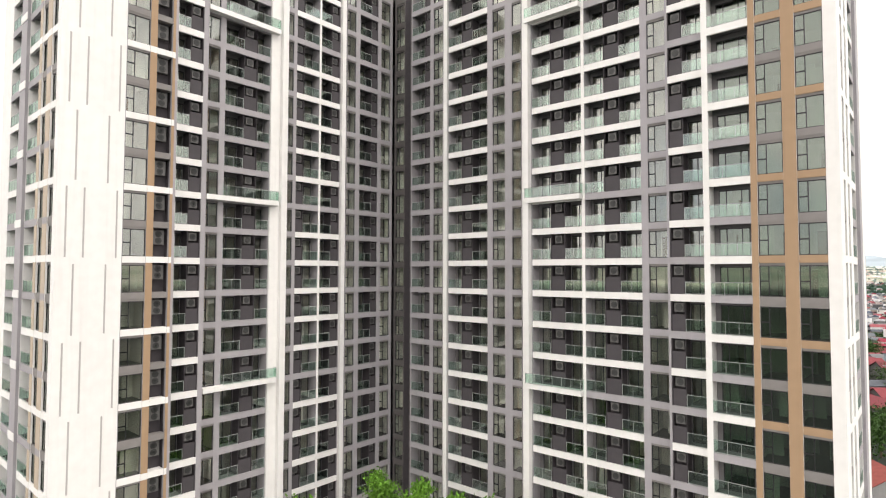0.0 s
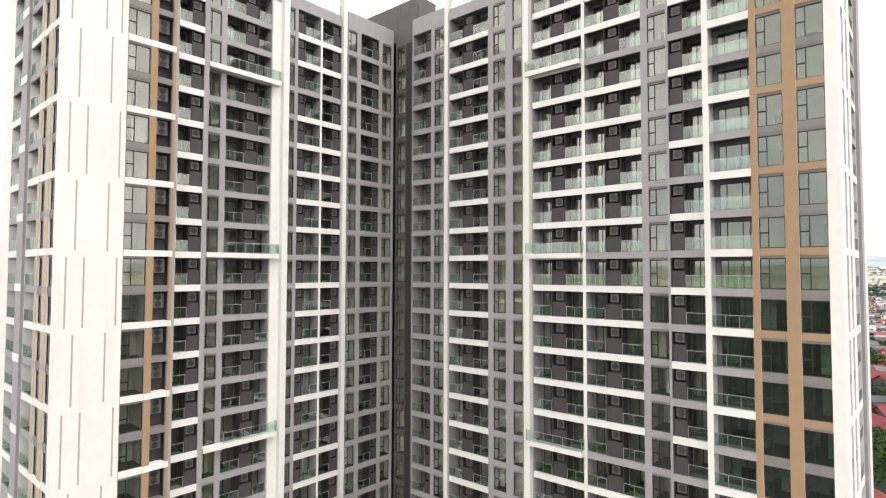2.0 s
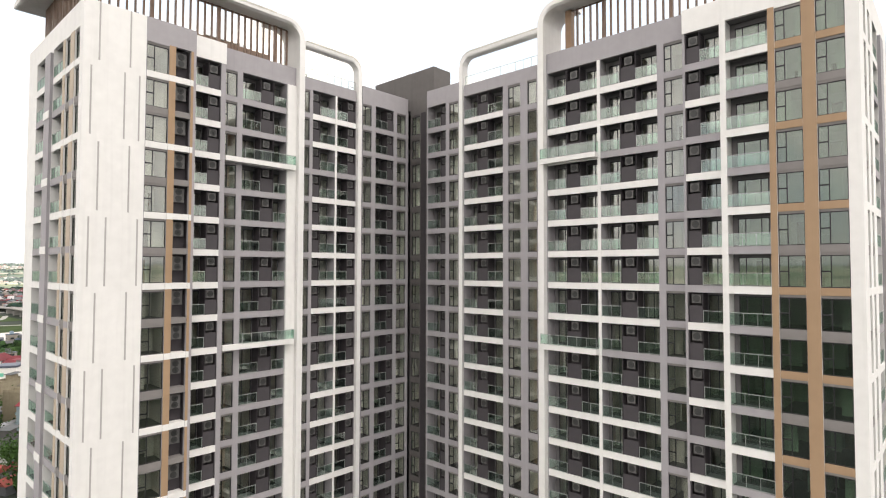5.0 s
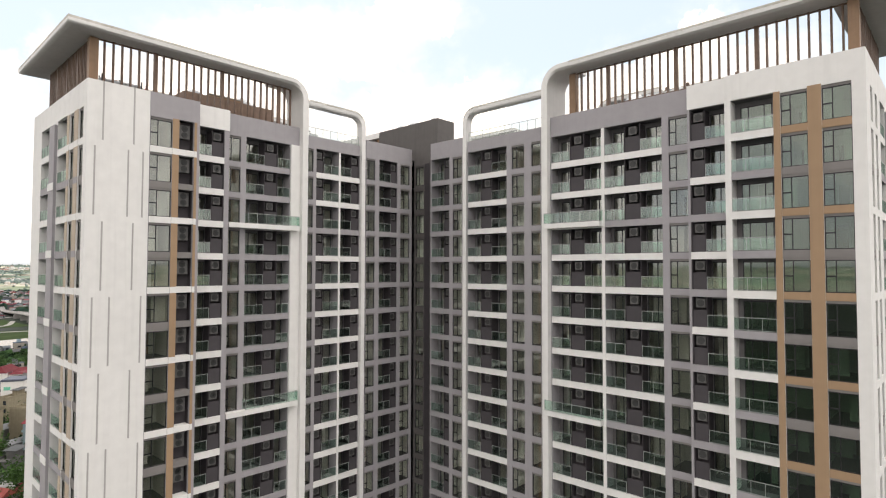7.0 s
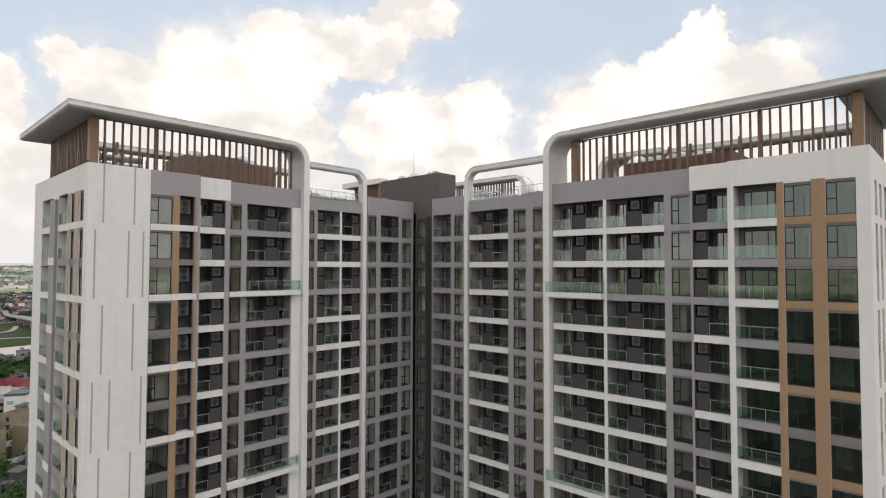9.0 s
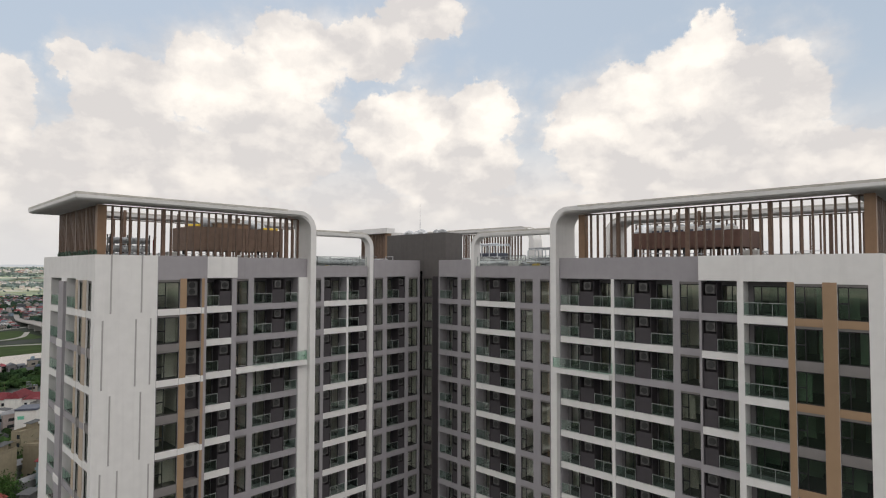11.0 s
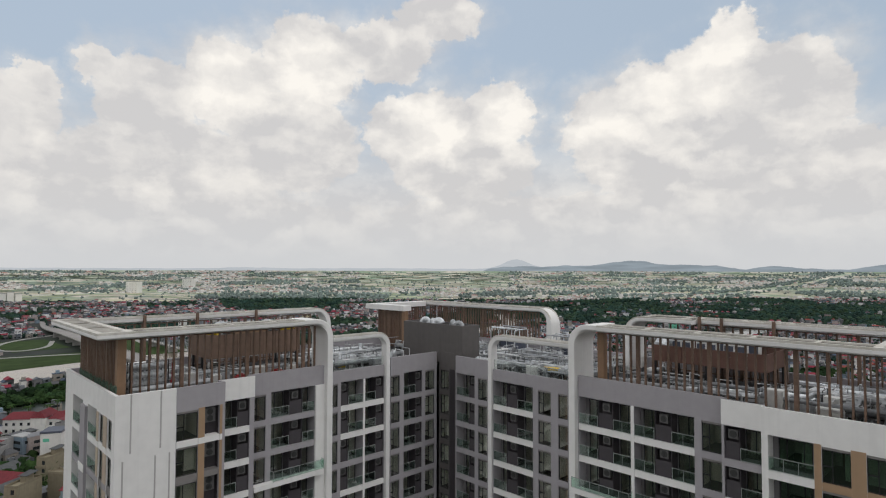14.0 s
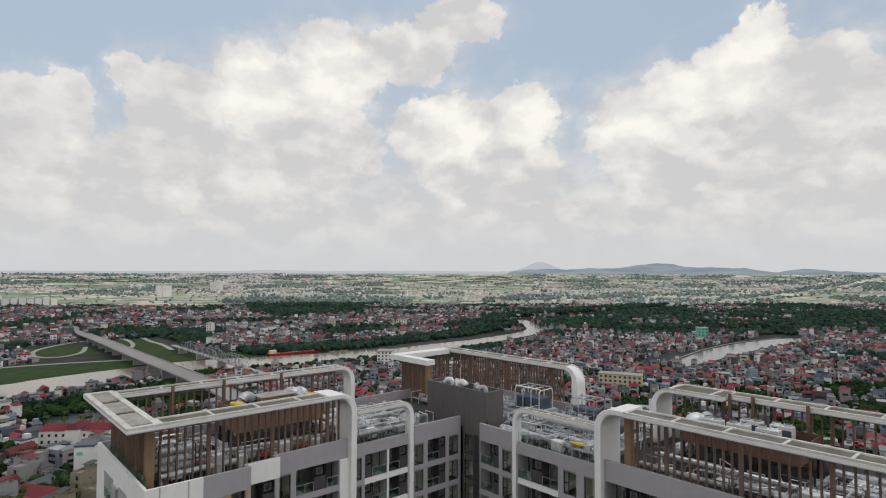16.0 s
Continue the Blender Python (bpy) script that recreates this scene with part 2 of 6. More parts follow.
ACFAN = material("unit_grille", (0.045, 0.045, 0.045), 0.5, vary=0.1, grain=8)
SLAT = material("brown_slat", (0.16, 0.102, 0.072), 0.5, vary=0.16, grain=2.5, streak=0.15, objectwise=0.12)
POST = material("tan_cladding", (0.26, 0.16, 0.095), 0.5, vary=0.08, grain=2, streak=0.1)
DECK = material("roof_deck", (0.04, 0.04, 0.042), 0.9, vary=0.2, grain=1.0, bump=0.2, second=(0.022, 0.022, 0.023), second_scale=0.35)
CANOPYTOP = material("canopy_infill", (0.145, 0.135, 0.114), 0.85, vary=0.22, grain=0.9, second=(0.085, 0.08, 0.068), second_scale=0.5, second_at=(0.45, 0.7))
ENDTOP = material("canopy_end_infill", (0.34, 0.32, 0.285), 0.85, vary=0.18, grain=0.9, second=(0.22, 0.205, 0.175), second_scale=0.5, second_at=(0.5, 0.75))
RIM = material("stained_white", (0.60, 0.575, 0.53), 0.8, vary=0.12, grain=0.9, streak=0.15, second=(0.45, 0.42, 0.36), second_scale=0.5, second_at=(0.5, 0.75))
GALV = material("galvanised_steel", (0.46, 0.475, 0.49), 0.4, metal=0.4, vary=0.3, grain=1.6, objectwise=0.45)
PIPE = material("painted_pipe", (0.30, 0.315, 0.33), 0.5, vary=0.2, grain=3, objectwise=0.45)
BLUEGREY = material("blue_grey_tank", (0.07, 0.08, 0.11), 0.5, vary=0.12, grain=2)
YELLOW = material("yellow_plastic", (0.62, 0.42, 0.03), 0.5, vary=0.08, grain=3)
RED = material("red_paint", (0.35, 0.03, 0.03), 0.5, vary=0.1, grain=3)
CONC = material("concrete", (0.33, 0.32, 0.30), 0.9, vary=0.12, grain=1.0, bump=0.15, streak=0.12)
ASPHALT = material("asphalt", (0.12, 0.115, 0.11), 0.9, vary=0.1, grain=0.3)
WATER = material("muddy_water", (0.25, 0.215, 0.17), 0.16, vary=0.1, grain=0.03, spec=0.45)
LAKE = material("lake_water", (0.16, 0.17, 0.165), 0.15, vary=0.08, grain=0.03, spec=0.3)
GRASS = material("grass", (0.036, 0.058, 0.018), 0.95, spec=0.1, vary=0.25, grain=0.08)
LEAF = material("bright_leaves", (0.10, 0.23, 0.018), 0.6, vary=0.2, grain=1.5, island=0.35)
# farther crowns: lighter and bluer than NEARLEAF, a haze tint in the colour
FARLEAF = material("haze_blue_foliage", (0.021, 0.044, 0.036), 0.9, vary=0.3, grain=0.5, island=0.4, spec=0.08, second=(0.034, 0.058, 0.032), second_scale=0.03)
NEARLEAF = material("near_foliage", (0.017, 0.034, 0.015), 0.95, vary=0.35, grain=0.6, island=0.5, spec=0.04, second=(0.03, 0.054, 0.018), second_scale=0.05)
# distant leaves: pale and bluish, with the haze put into their colour
HAZELEAF = material("hazed_foliage", (0.17, 0.215, 0.20), 0.95, vary=0.2, grain=0.02, island=0.35)
BARK = material("bark", (0.12, 0.09, 0.06), 0.9, vary=0.2, grain=6)
SOIL = material("country", (0.026, 0.034, 0.025), 0.95, spec=0.08, vary=0.25, grain=0.02, second=(0.05, 0.053, 0.052), second_scale=0.004, second_at=(0.44, 0.58))
def hazed_fields(m, near, far, size, colors):
    """Turns ground beyond the town into a field patchwork, its colours paled for haze."""
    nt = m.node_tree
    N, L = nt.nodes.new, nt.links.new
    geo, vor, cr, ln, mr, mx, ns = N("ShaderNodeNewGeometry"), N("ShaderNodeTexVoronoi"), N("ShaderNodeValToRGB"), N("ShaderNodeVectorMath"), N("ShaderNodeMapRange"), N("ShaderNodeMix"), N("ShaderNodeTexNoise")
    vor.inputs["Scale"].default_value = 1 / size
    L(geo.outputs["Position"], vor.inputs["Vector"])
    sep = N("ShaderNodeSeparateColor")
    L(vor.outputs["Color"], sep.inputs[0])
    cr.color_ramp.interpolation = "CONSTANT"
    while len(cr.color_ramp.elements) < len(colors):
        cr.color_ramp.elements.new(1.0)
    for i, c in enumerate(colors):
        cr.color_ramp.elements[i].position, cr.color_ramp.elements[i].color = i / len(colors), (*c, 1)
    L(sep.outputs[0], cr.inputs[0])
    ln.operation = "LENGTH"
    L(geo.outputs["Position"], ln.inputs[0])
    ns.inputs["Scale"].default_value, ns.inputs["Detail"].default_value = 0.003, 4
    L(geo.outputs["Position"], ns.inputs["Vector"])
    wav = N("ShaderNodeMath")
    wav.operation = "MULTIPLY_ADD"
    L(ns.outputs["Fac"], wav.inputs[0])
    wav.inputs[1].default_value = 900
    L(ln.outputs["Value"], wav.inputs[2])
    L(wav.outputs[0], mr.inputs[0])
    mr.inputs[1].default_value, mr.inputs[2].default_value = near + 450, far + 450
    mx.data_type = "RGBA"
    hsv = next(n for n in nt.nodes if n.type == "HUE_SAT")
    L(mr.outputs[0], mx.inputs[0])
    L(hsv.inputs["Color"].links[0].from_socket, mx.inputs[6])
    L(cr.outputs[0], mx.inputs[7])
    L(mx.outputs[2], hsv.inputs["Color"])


# field tones kept light, haze included in the colour
hazed_fields(SOIL, 1500, 2300, 130, [(0.26, 0.33, 0.23), (0.52, 0.50, 0.39), (0.24, 0.30, 0.25), (0.42, 0.46, 0.36), (0.58, 0.55, 0.47), (0.34, 0.40, 0.31)])
HOUSEWALL = palette("house_plaster", [(0.64, 0.64, 0.645), (0.16, 0.16, 0.164), (0.72, 0.72, 0.725), (0.288, 0.264, 0.232), (0.12, 0.124, 0.132), (0.216, 0.28, 0.336), (0.304, 0.248, 0.24), (0.368, 0.368, 0.364), (0.208, 0.208, 0.212), (0.4, 0.344, 0.328), (0.08, 0.084, 0.088), (0.62, 0.60, 0.57), (0.224, 0.24, 0.256), (0.136, 0.152, 0.168)])
HOUSEROOF = palette("house_roofs", [(0.26, 0.043, 0.065), (0.09, 0.098, 0.112), (0.26, 0.072, 0.062), (0.16, 0.163, 0.17), (0.22, 0.03, 0.05), (0.25, 0.255, 0.27), (0.075, 0.095, 0.13), (0.11, 0.11, 0.115), (0.38, 0.38, 0.38), (0.24, 0.07, 0.08), (0.13, 0.14, 0.155)])
# walls and roofs of far houses, washed out in colour to carry haze
HAZEWALL = palette("hazed_plaster", [(0.78, 0.77, 0.75), (0.66, 0.63, 0.60), (0.78, 0.76, 0.74), (0.62, 0.56, 0.50)])
HAZEROOF = palette("hazed_roofs", [(0.38, 0.24, 0.21), (0.45, 0.44, 0.43), (0.60, 0.58, 0.56), (0.36, 0.35, 0.34)])

# ---------------------------------------------------------------- mesh helpers


class Shape:
    """Plain boxes, tubes and sweeps gathered into one mesh."""

    def __init__(self):
        self.v, self.f = [], []

    def box(self, x0, x1, y0, y1, z0, z1):
        n = len(self.v)
        x0, x1 = min(x0, x1), max(x0, x1)
        y0, y1 = min(y0, y1), max(y0, y1)
        z0, z1 = min(z0, z1), max(z0, z1)
        self.v += [(x, y, z) for z in (z0, z1) for x, y in ((x0, y0), (x1, y0), (x1, y1), (x0, y1))]
        self.f += [tuple(n + i for i in q) for q in ((3, 2, 1, 0), (4, 5, 6, 7), (0, 1, 5, 4), (1, 2, 6, 5), (2, 3, 7, 6), (3, 0, 4, 7))]
        return self

    def soft(self, x0, x1, y0, y1, z0, z1, r):
        """A box with its upright edges and its rim cut off."""
        n = len(self.v)
        for z, k in ((z0, 0), (z1 - r, 0), (z1, r)):
            a, b, c, d = x0 + k, x1 - k, y0 + k, y1 - k
            self.v += [(a + r, c, z), (b - r, c, z), (b, c + r, z), (b, d - r, z), (b - r, d, z), (a + r, d, z), (a, d - r, z), (a, c + r, z)]
        for s in (0, 8):
            self.f += [(n + s + i, n + s + (i + 1) % 8, n + s + 8 + (i + 1) % 8, n + s + 8 + i) for i in range(8)]
        self.f += [tuple(n + 16 + i for i in range(8)), tuple(n + 7 - i for i in range(8))]
        return self

    def tube(self, pts, r, sides=8, cap=True):
        pts = [Vector(p) for p in pts]
        n = len(self.v)
        for i, p in enumerate(pts):
            t = (pts[min(i + 1, len(pts) - 1)] - pts[max(i - 1, 0)]).normalized()
            a = t.cross(Vector((0, 0, 1)) if abs(t.z) < 0.9 else Vector((1, 0, 0))).normalized()
            b = t.cross(a)
            rr = r[i] if isinstance(r, (list, tuple)) else r
            self.v += [tuple(p + rr * (a * math.cos(2 * math.pi * k / sides) + b * math.sin(2 * math.pi * k / sides))) for k in range(sides)]
        for i in range(len(pts) - 1):
            self.f += [(n + i * sides + k, n + i * sides + (k + 1) % sides, n + (i + 1) * sides + (k + 1) % sides, n + (i + 1) * sides + k) for k in range(sides)]
        if cap:
            e = n + (len(pts) - 1) * sides
            self.f += [tuple(n + sides - 1 - k for k in range(sides)), tuple(e + k for k in range(sides))]
        return self

    def sweep(self, rings):
        """Closed rings of equal length, joined one to the next and capped."""
        n, k = len(self.v), len(rings[0])
        for ring in rings:
            self.v += [tuple(p) for p in ring]
        for i in range(len(rings) - 1):
            self.f += [(n + i * k + j, n + i * k + (j + 1) % k, n + (i + 1) * k + (j + 1) % k, n + (i + 1) * k + j) for j in range(k)]
        e = n + (len(rings) - 1) * k
        self.f += [tuple(n + k - 1 - j for j in range(k)), tuple(e + j for j in range(k))]
        return self

    def mesh(self, name, *mats):
        me = bpy.data.meshes.new(name)
        me.from_pydata(self.v, [], self.f)
        bm = bmesh.new()
        bm.from_mesh(me)
        bmesh.ops.recalc_face_normals(bm, faces=bm.faces)
        bm.to_mesh(me)
        bm.free()
        for m in mats:
            me.materials.append(m)
        return me


def part(name, shape, mat, parent, label="", m=None):
    me = shape if isinstance(shape, bpy.types.Mesh) else shape.mesh(name, mat)
    ob = new(name, me)
    ob.parent = parent
    if m is not None:
        ob.matrix_basis = m
    return tagged(ob, label) if label else ob


def thing(name, label, category, m=None, group="", kind=""):
    ob = new(name)
    if m is not None:
        ob.matrix_basis = m
    return tagged(ob, label, category, group, kind)


def arrays(name, V, F, mats, index=None):
    """A mesh from arrays of points and of equal-sided faces."""
    me = bpy.data.meshes.new(name)
    k = F.shape[1]
    me.vertices.add(len(V))
    me.vertices.foreach_set("co", np.ascontiguousarray(V, np.float32).ravel())
    me.loops.add(F.size)
    me.loops.foreach_set("vertex_index", np.ascontiguousarray(F, np.int32).ravel())
    me.polygons.add(len(F))
    me.polygons.foreach_set("loop_start", np.arange(0, F.size, k, dtype=np.int32))
    for m in mats:
        me.materials.append(m)
    if index is not None:
        me.polygons.foreach_set("material_index", np.ascontiguousarray(index, np.int32))
    me.update(calc_edges=True)
    me.shade_flat()
    return me


# ---------------------------------------------------------------- the tower
STOREY, TOP, ROWS_N, APART_N = 3.2, 79.15, 21, 19
LEVELS = [TOP - STOREY * k for k in range(ROWS_N)]
FOOT, HEAD, ROOF, DECKZ = 11.6, 81.9, 84.0, 82.6
JOINED_BELOW = TOP - STOREY * (APART_N - 0.5)  # the lowest storeys, half hidden by trees, are joined
LEFT = pose(0, 0, 0, 0, 0, 90)  # along the wing to the right, then inward
RIGHT = pose(0, 0, 0)

tower = thing("apartment_building", "tall white and grey apartment tower with balconies and tan strips", "building")
units = []  # outdoor units: place, level, kind
ROOMS = []  # columns of glass with rooms behind them: wing, from, to, front


def wall_shapes():
    return Walls()


MATS = {m.name: m for m in (WHITE, GREY, DARK, TAN, BROWN_GREY, RECESS, NICHE)}
W, G, D, T, B, R, NI = "white_paint", "grey_paint", "dark_grey_paint", "tan_paint", "taupe_paint", "shaded_balcony_paint", "niche_paint"
WALLNAME = {W: "white_wall", G: "grey_wall", D: "dark_wall", T: "tan_wall", B: "spandrel_wall", R: "balcony_wall", NI: "niche_wall"}


class Joined:
    """Many placed meshes gathered into one."""

    def __init__(self):
        self.v, self.f, self.i, self.mats = [], [], [], []

    def add(self, me, m):
        n = len(self.v)
        self.v += [tuple(m @ v.co) for v in me.vertices]
        for q in me.polygons:
            mat = me.materials[q.material_index]
            if mat not in self.mats:
                self.mats.append(mat)
            self.f.append(tuple(n + k for k in q.vertices))
            self.i.append(self.mats.index(mat))

    def put(self, name, label):
        me = bpy.data.meshes.new(name)
        me.from_pydata(self.v, [], self.f)
        for mat in self.mats:
            me.materials.append(mat)
        me.polygons.foreach_set("material_index", self.i)
        ob = new(name, me)
        ob.parent = tower
        return tagged(ob, label, kind="stuff")


lower, lower_glass = Joined(), Joined()


def lattice(xs, zs, holes, y0, y1):
    """One upright slab cut along xs and zs, open in the (column, row) cells of holes."""
    sh = Shape()
    at = {}

    def vert(i, j, k):
        if (i, j, k) not in at:
            at[i, j, k] = len(sh.v)
            sh.v.append((xs[i], (y0, y1)[k], zs[j]))
        return at[i, j, k]

    nx, nz = len(xs) - 1, len(zs) - 1
    solid = lambda i, j: 0 <= i < nx and 0 <= j < nz and (i, j) not in holes
    for i in range(nx):
        for j in range(nz):
            if not solid(i, j):
                continue
            for k in (0, 1):
                sh.f.append((vert(i, j, k), vert(i + 1, j, k), vert(i + 1, j + 1, k), vert(i, j + 1, k)))
            for di, dj, p, q in ((-1, 0, (0, 0), (0, 1)), (1, 0, (1, 0), (1, 1)), (0, -1, (0, 0), (1, 0)), (0, 1, (0, 1), (1, 1))):
                if not solid(i + di, j + dj):
                    sh.f.append((vert(i + p[0], j + p[1], 0), vert(i + p[0], j + p[1], 1), vert(i + q[0], j + q[1], 1), vert(i + q[0], j + q[1], 0)))
    return sh


def window_meshes(w, h, panes, head=None, pane=None):
    """Frame and panes of a window w wide and h high; panes: (from, to, rail) as parts of the width."""
    e, out = 0.07, []
    cut = [0, e]
    for a, b, rail in panes[:-1]:
        cut += [b * w - 0.035, b * w + 0.035]
    cut += [w - e, w]
    rails = [r for *_, r in panes if r]
    zs = [0, e] + ([rails[0] * h - 0.05, rails[0] * h + 0.05] if rails else []) + [h - e, h]
    holes = set()
    for n, (a, b, rail) in enumerate(panes):
        col = 2 * n + 1
        x0, x1 = cut[col], cut[col + 1]
        if rail:
            holes |= {(col, 1), (col, 3)}
            out += [Shape().box(x0, x1, 0.035, 0.045, zs[1], zs[2]), Shape().box(x0, x1, 0.035, 0.045, zs[3], zs[4])]
        else:
            holes |= {(col, j) for j in range(1, len(zs) - 2)}
            out.append(Shape().box(x0, x1, 0.035, 0.045, e, h - e))
    fr = lattice(cut, zs, holes, 0, 0.08)
    plain = len(fr.f)
    if head:
        fr.box(0, w, -0.06, 0.16, h + 0.005, h + 0.2)
    me = fr.mesh("window", ALU, head or ALU)
    for p in list(me.polygons)[plain:]:
        p.material_index = 1
    return me, [s.mesh("pane", pane or PANE) for s in out]


def set_window(name, wing, s, d, z, meshes):
    if z < JOINED_BELOW:
        lower.add(meshes[0], wing @ pose(s, d, z))
        for p in meshes[1]:
            lower_glass.add(p, wing @ pose(s, d, z))
        return
    fr = part(name, meshes[0], ALU, tower, "", wing @ pose(s, d, z))
    for p in meshes[1]:
        ob = part("pane", p, PANE, fr)
        ob.visible_shadow = False
    return fr


def rail_meshes(w, h=1.05, left=0.0, right=0.0, pane=None):
    gl = Shape()
    n = max(2, round(w / 1.1) + 1)
    xs, holes = [0, 0.04], set()
    for i in range(1, n - 1):
        x = 0.02 + (w - 0.04) * i / (n - 1)
        xs += [x - 0.015, x + 0.015]
    xs += [w - 0.04, w]
    holes = {(2 * i + 1, j) for i in range(n - 1) for j in (0, 2)}
    fr = lattice(xs, [0, 0.05, 0.08, h - 0.05, h], holes, 0, 0.04)
    gl.box(0.04, w - 0.04, 0.013, 0.025, 0.1, h - 0.07)
    for x, far in ((0.0, left), (w - 0.05, right)):
        if far:
            fr.box(x, x + 0.05, 0.04, far, h - 0.05, h)
            gl.box(x + 0.02, x + 0.03, 0.06, far, 0.1, h - 0.08)
    return fr.mesh("railing", STEEL), gl.mesh("glass_panel", pane or RAILGLASS)


def set_rail(wing, s, d, z, meshes):
    if z < JOINED_BELOW:
        lower.add(meshes[0], wing @ pose(s, d, z))
        lower_glass.add(meshes[1], wing @ pose(s, d, z))
        return
    fr = part("balcony_railing", meshes[0], STEEL, tower, "", wing @ pose(s, d, z))
    gl = part("glass_panel", meshes[1], RAILGLASS, fr)
    gl.visible_shadow = False


def section(sh, wing, s0, s1, d, colour, columns, foot=FOOT, roof=ROOF, thick=0.3):
    """A stretch of facade. columns: (kind, from, to, band colour of a level, details)."""
    last = LEVELS[-1]
    cuts = sorted({s0, s1} | {e for c in columns for e in c[1:3]})
    gone = {(cuts.index(c[1]), 1) for c in columns}
    slab = lattice(cuts, [foot, last, HEAD, roof], gone, d, d + thick)
    sh.append((WALLNAME[colour], slab, colour))

    def level_part(name, shapes, z, colour):
        if z < JOINED_BELOW:
            lower.add(shapes, wing @ pose(0, 0, z))
        else:
            part(name, shapes, None, tower, "", wing @ pose(0, 0, z))

    for kind, a, b, band, more in columns:
        bands = {}

        def band_mesh(c, top_room, tall):
            if (c, top_room) not in bands:
                inset = 0.04 if c == B else 0.0
                deep = 0.9 if kind == "niche" else (thick if kind == "window" else 0.22)
                bands[c, top_room] = Shape().box(a, b, d + inset, d + deep, -tall, 0).mesh("floor_band", MATS[c])
            return bands[c, top_room]

        if kind == "window":
            ROOMS.append((wing, a, b, d + thick + 0.01))
            pm = window_meshes(b - a, 2.42, more.get("panes", [(0, 0.36, 0.5), (0.36, 1, 0)]), MATS[more.get("over", B)], more.get("glass"))
            for k, z in enumerate(LEVELS):
                if k:
                    level_part("floor_band", band_mesh(band(k - 1), False, 0.58), LEVELS[k - 1], None)
                else:
                    level_part("floor_band", band_mesh(colour, True, 0.13), HEAD, None)
                set_window("window", wing, a, d + 0.14, z, pm)
        elif kind == "balcony":
            deep = more.get("deep", 1.35)
            back = d + deep
            doors = more["doors"]
            cx = sorted({a, b} | {e for q in doors for e in q[:2]})
            hh = doors[0][2]
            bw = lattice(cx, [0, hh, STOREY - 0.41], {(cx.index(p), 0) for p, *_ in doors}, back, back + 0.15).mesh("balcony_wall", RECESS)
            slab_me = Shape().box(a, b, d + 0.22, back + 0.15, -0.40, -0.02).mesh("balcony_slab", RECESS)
            first_wall = None
            for k, z in enumerate(LEVELS):
                if k:
                    level_part("floor_band", band_mesh(band(k - 1), False, 0.62), LEVELS[k - 1], None)
                    level_part("balcony_wall", bw, z, None)
                else:
                    level_part("balcony_wall", lattice(cx, [0, hh, HEAD - z - 0.005], {(cx.index(p), 0) for p, *_ in doors}, back, back + 0.15).mesh("balcony_wall", RECESS), z, None)
                level_part("balcony_slab", slab_me, z, None)
            part("balcony_slab", Shape().box(a, b, d + thick, back + 0.15, 0, 0.3).mesh("balcony_slab", RECESS), None, tower, "", wing @ pose(0, 0, HEAD))
            for p, q in ((a - 0.12, a - 0.005), (b + 0.005, b + 0.12)):
                part("balcony_side", Shape().box(p, q, d + thick, back, foot, HEAD - 0.01), MATS[colour] if colour != T else RECESS, tower, "", wing)
            for p, q, h in doors:
                ROOMS.append((wing, p, q, back + 0.16))
                pm = window_meshes(q - p, h, more.get("panes", [(0, 0.5, 0), (0.5, 1, 0)]), None, more.get("glass"))
                for z in LEVELS:
                    set_window("balcony_door", wing, p, back + 0.03, z, pm)
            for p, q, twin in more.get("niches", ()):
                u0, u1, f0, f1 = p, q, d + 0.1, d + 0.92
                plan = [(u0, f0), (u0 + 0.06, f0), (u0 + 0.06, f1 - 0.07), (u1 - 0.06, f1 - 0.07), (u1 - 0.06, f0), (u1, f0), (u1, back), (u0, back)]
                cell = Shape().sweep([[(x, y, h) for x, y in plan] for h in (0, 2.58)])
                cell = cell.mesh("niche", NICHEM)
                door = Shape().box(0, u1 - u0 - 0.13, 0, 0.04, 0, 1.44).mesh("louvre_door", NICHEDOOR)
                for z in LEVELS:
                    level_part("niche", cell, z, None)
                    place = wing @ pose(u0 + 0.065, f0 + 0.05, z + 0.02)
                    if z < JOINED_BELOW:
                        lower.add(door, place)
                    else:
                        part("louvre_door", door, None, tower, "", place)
                    units.append((wing, (p + q) / 2, d + 0.45, z, twin, min(0.8, q - p - 0.22)))
            for p, q, far in more.get("rails", ()):
                rm = rail_meshes(q - p, 1.08)
                for k, z in enumerate(LEVELS):
                    if k in more.get("jut", ()):
                        continue
                    set_rail(wing, p, d + 0.04, z, rm)
        elif kind == "niche":
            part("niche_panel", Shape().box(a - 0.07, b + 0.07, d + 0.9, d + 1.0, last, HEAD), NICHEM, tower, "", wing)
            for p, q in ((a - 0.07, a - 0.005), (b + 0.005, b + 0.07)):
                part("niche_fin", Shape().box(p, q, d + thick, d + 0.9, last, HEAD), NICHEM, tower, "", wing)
            for k, z in enumerate(LEVELS):
                if k:
                    level_part("floor_band", band_mesh(band(k - 1), False, 0.55), LEVELS[k - 1], None)
                units.append((wing, (a + b) / 2, d + 0.71, z, True, 0.98))


class Walls:
    """Walls of one side of the tower, and single boxes added to them."""

    def __init__(self):
        self.items = []

    def append(self, item):
        self.items.append(item)

    def __getitem__(self, key):
        sh = Shape()
        self.items.append((WALLNAME[key], sh, key))
        return sh


def always(c):
    return lambda k: c


def except_jut(c, other):
    return lambda k: other if k in JUT else c


def even(c, other):
    return lambda k: c if k % 2 == 0 else other


DOOR = 2.35
JUT = (2, 8, 14)


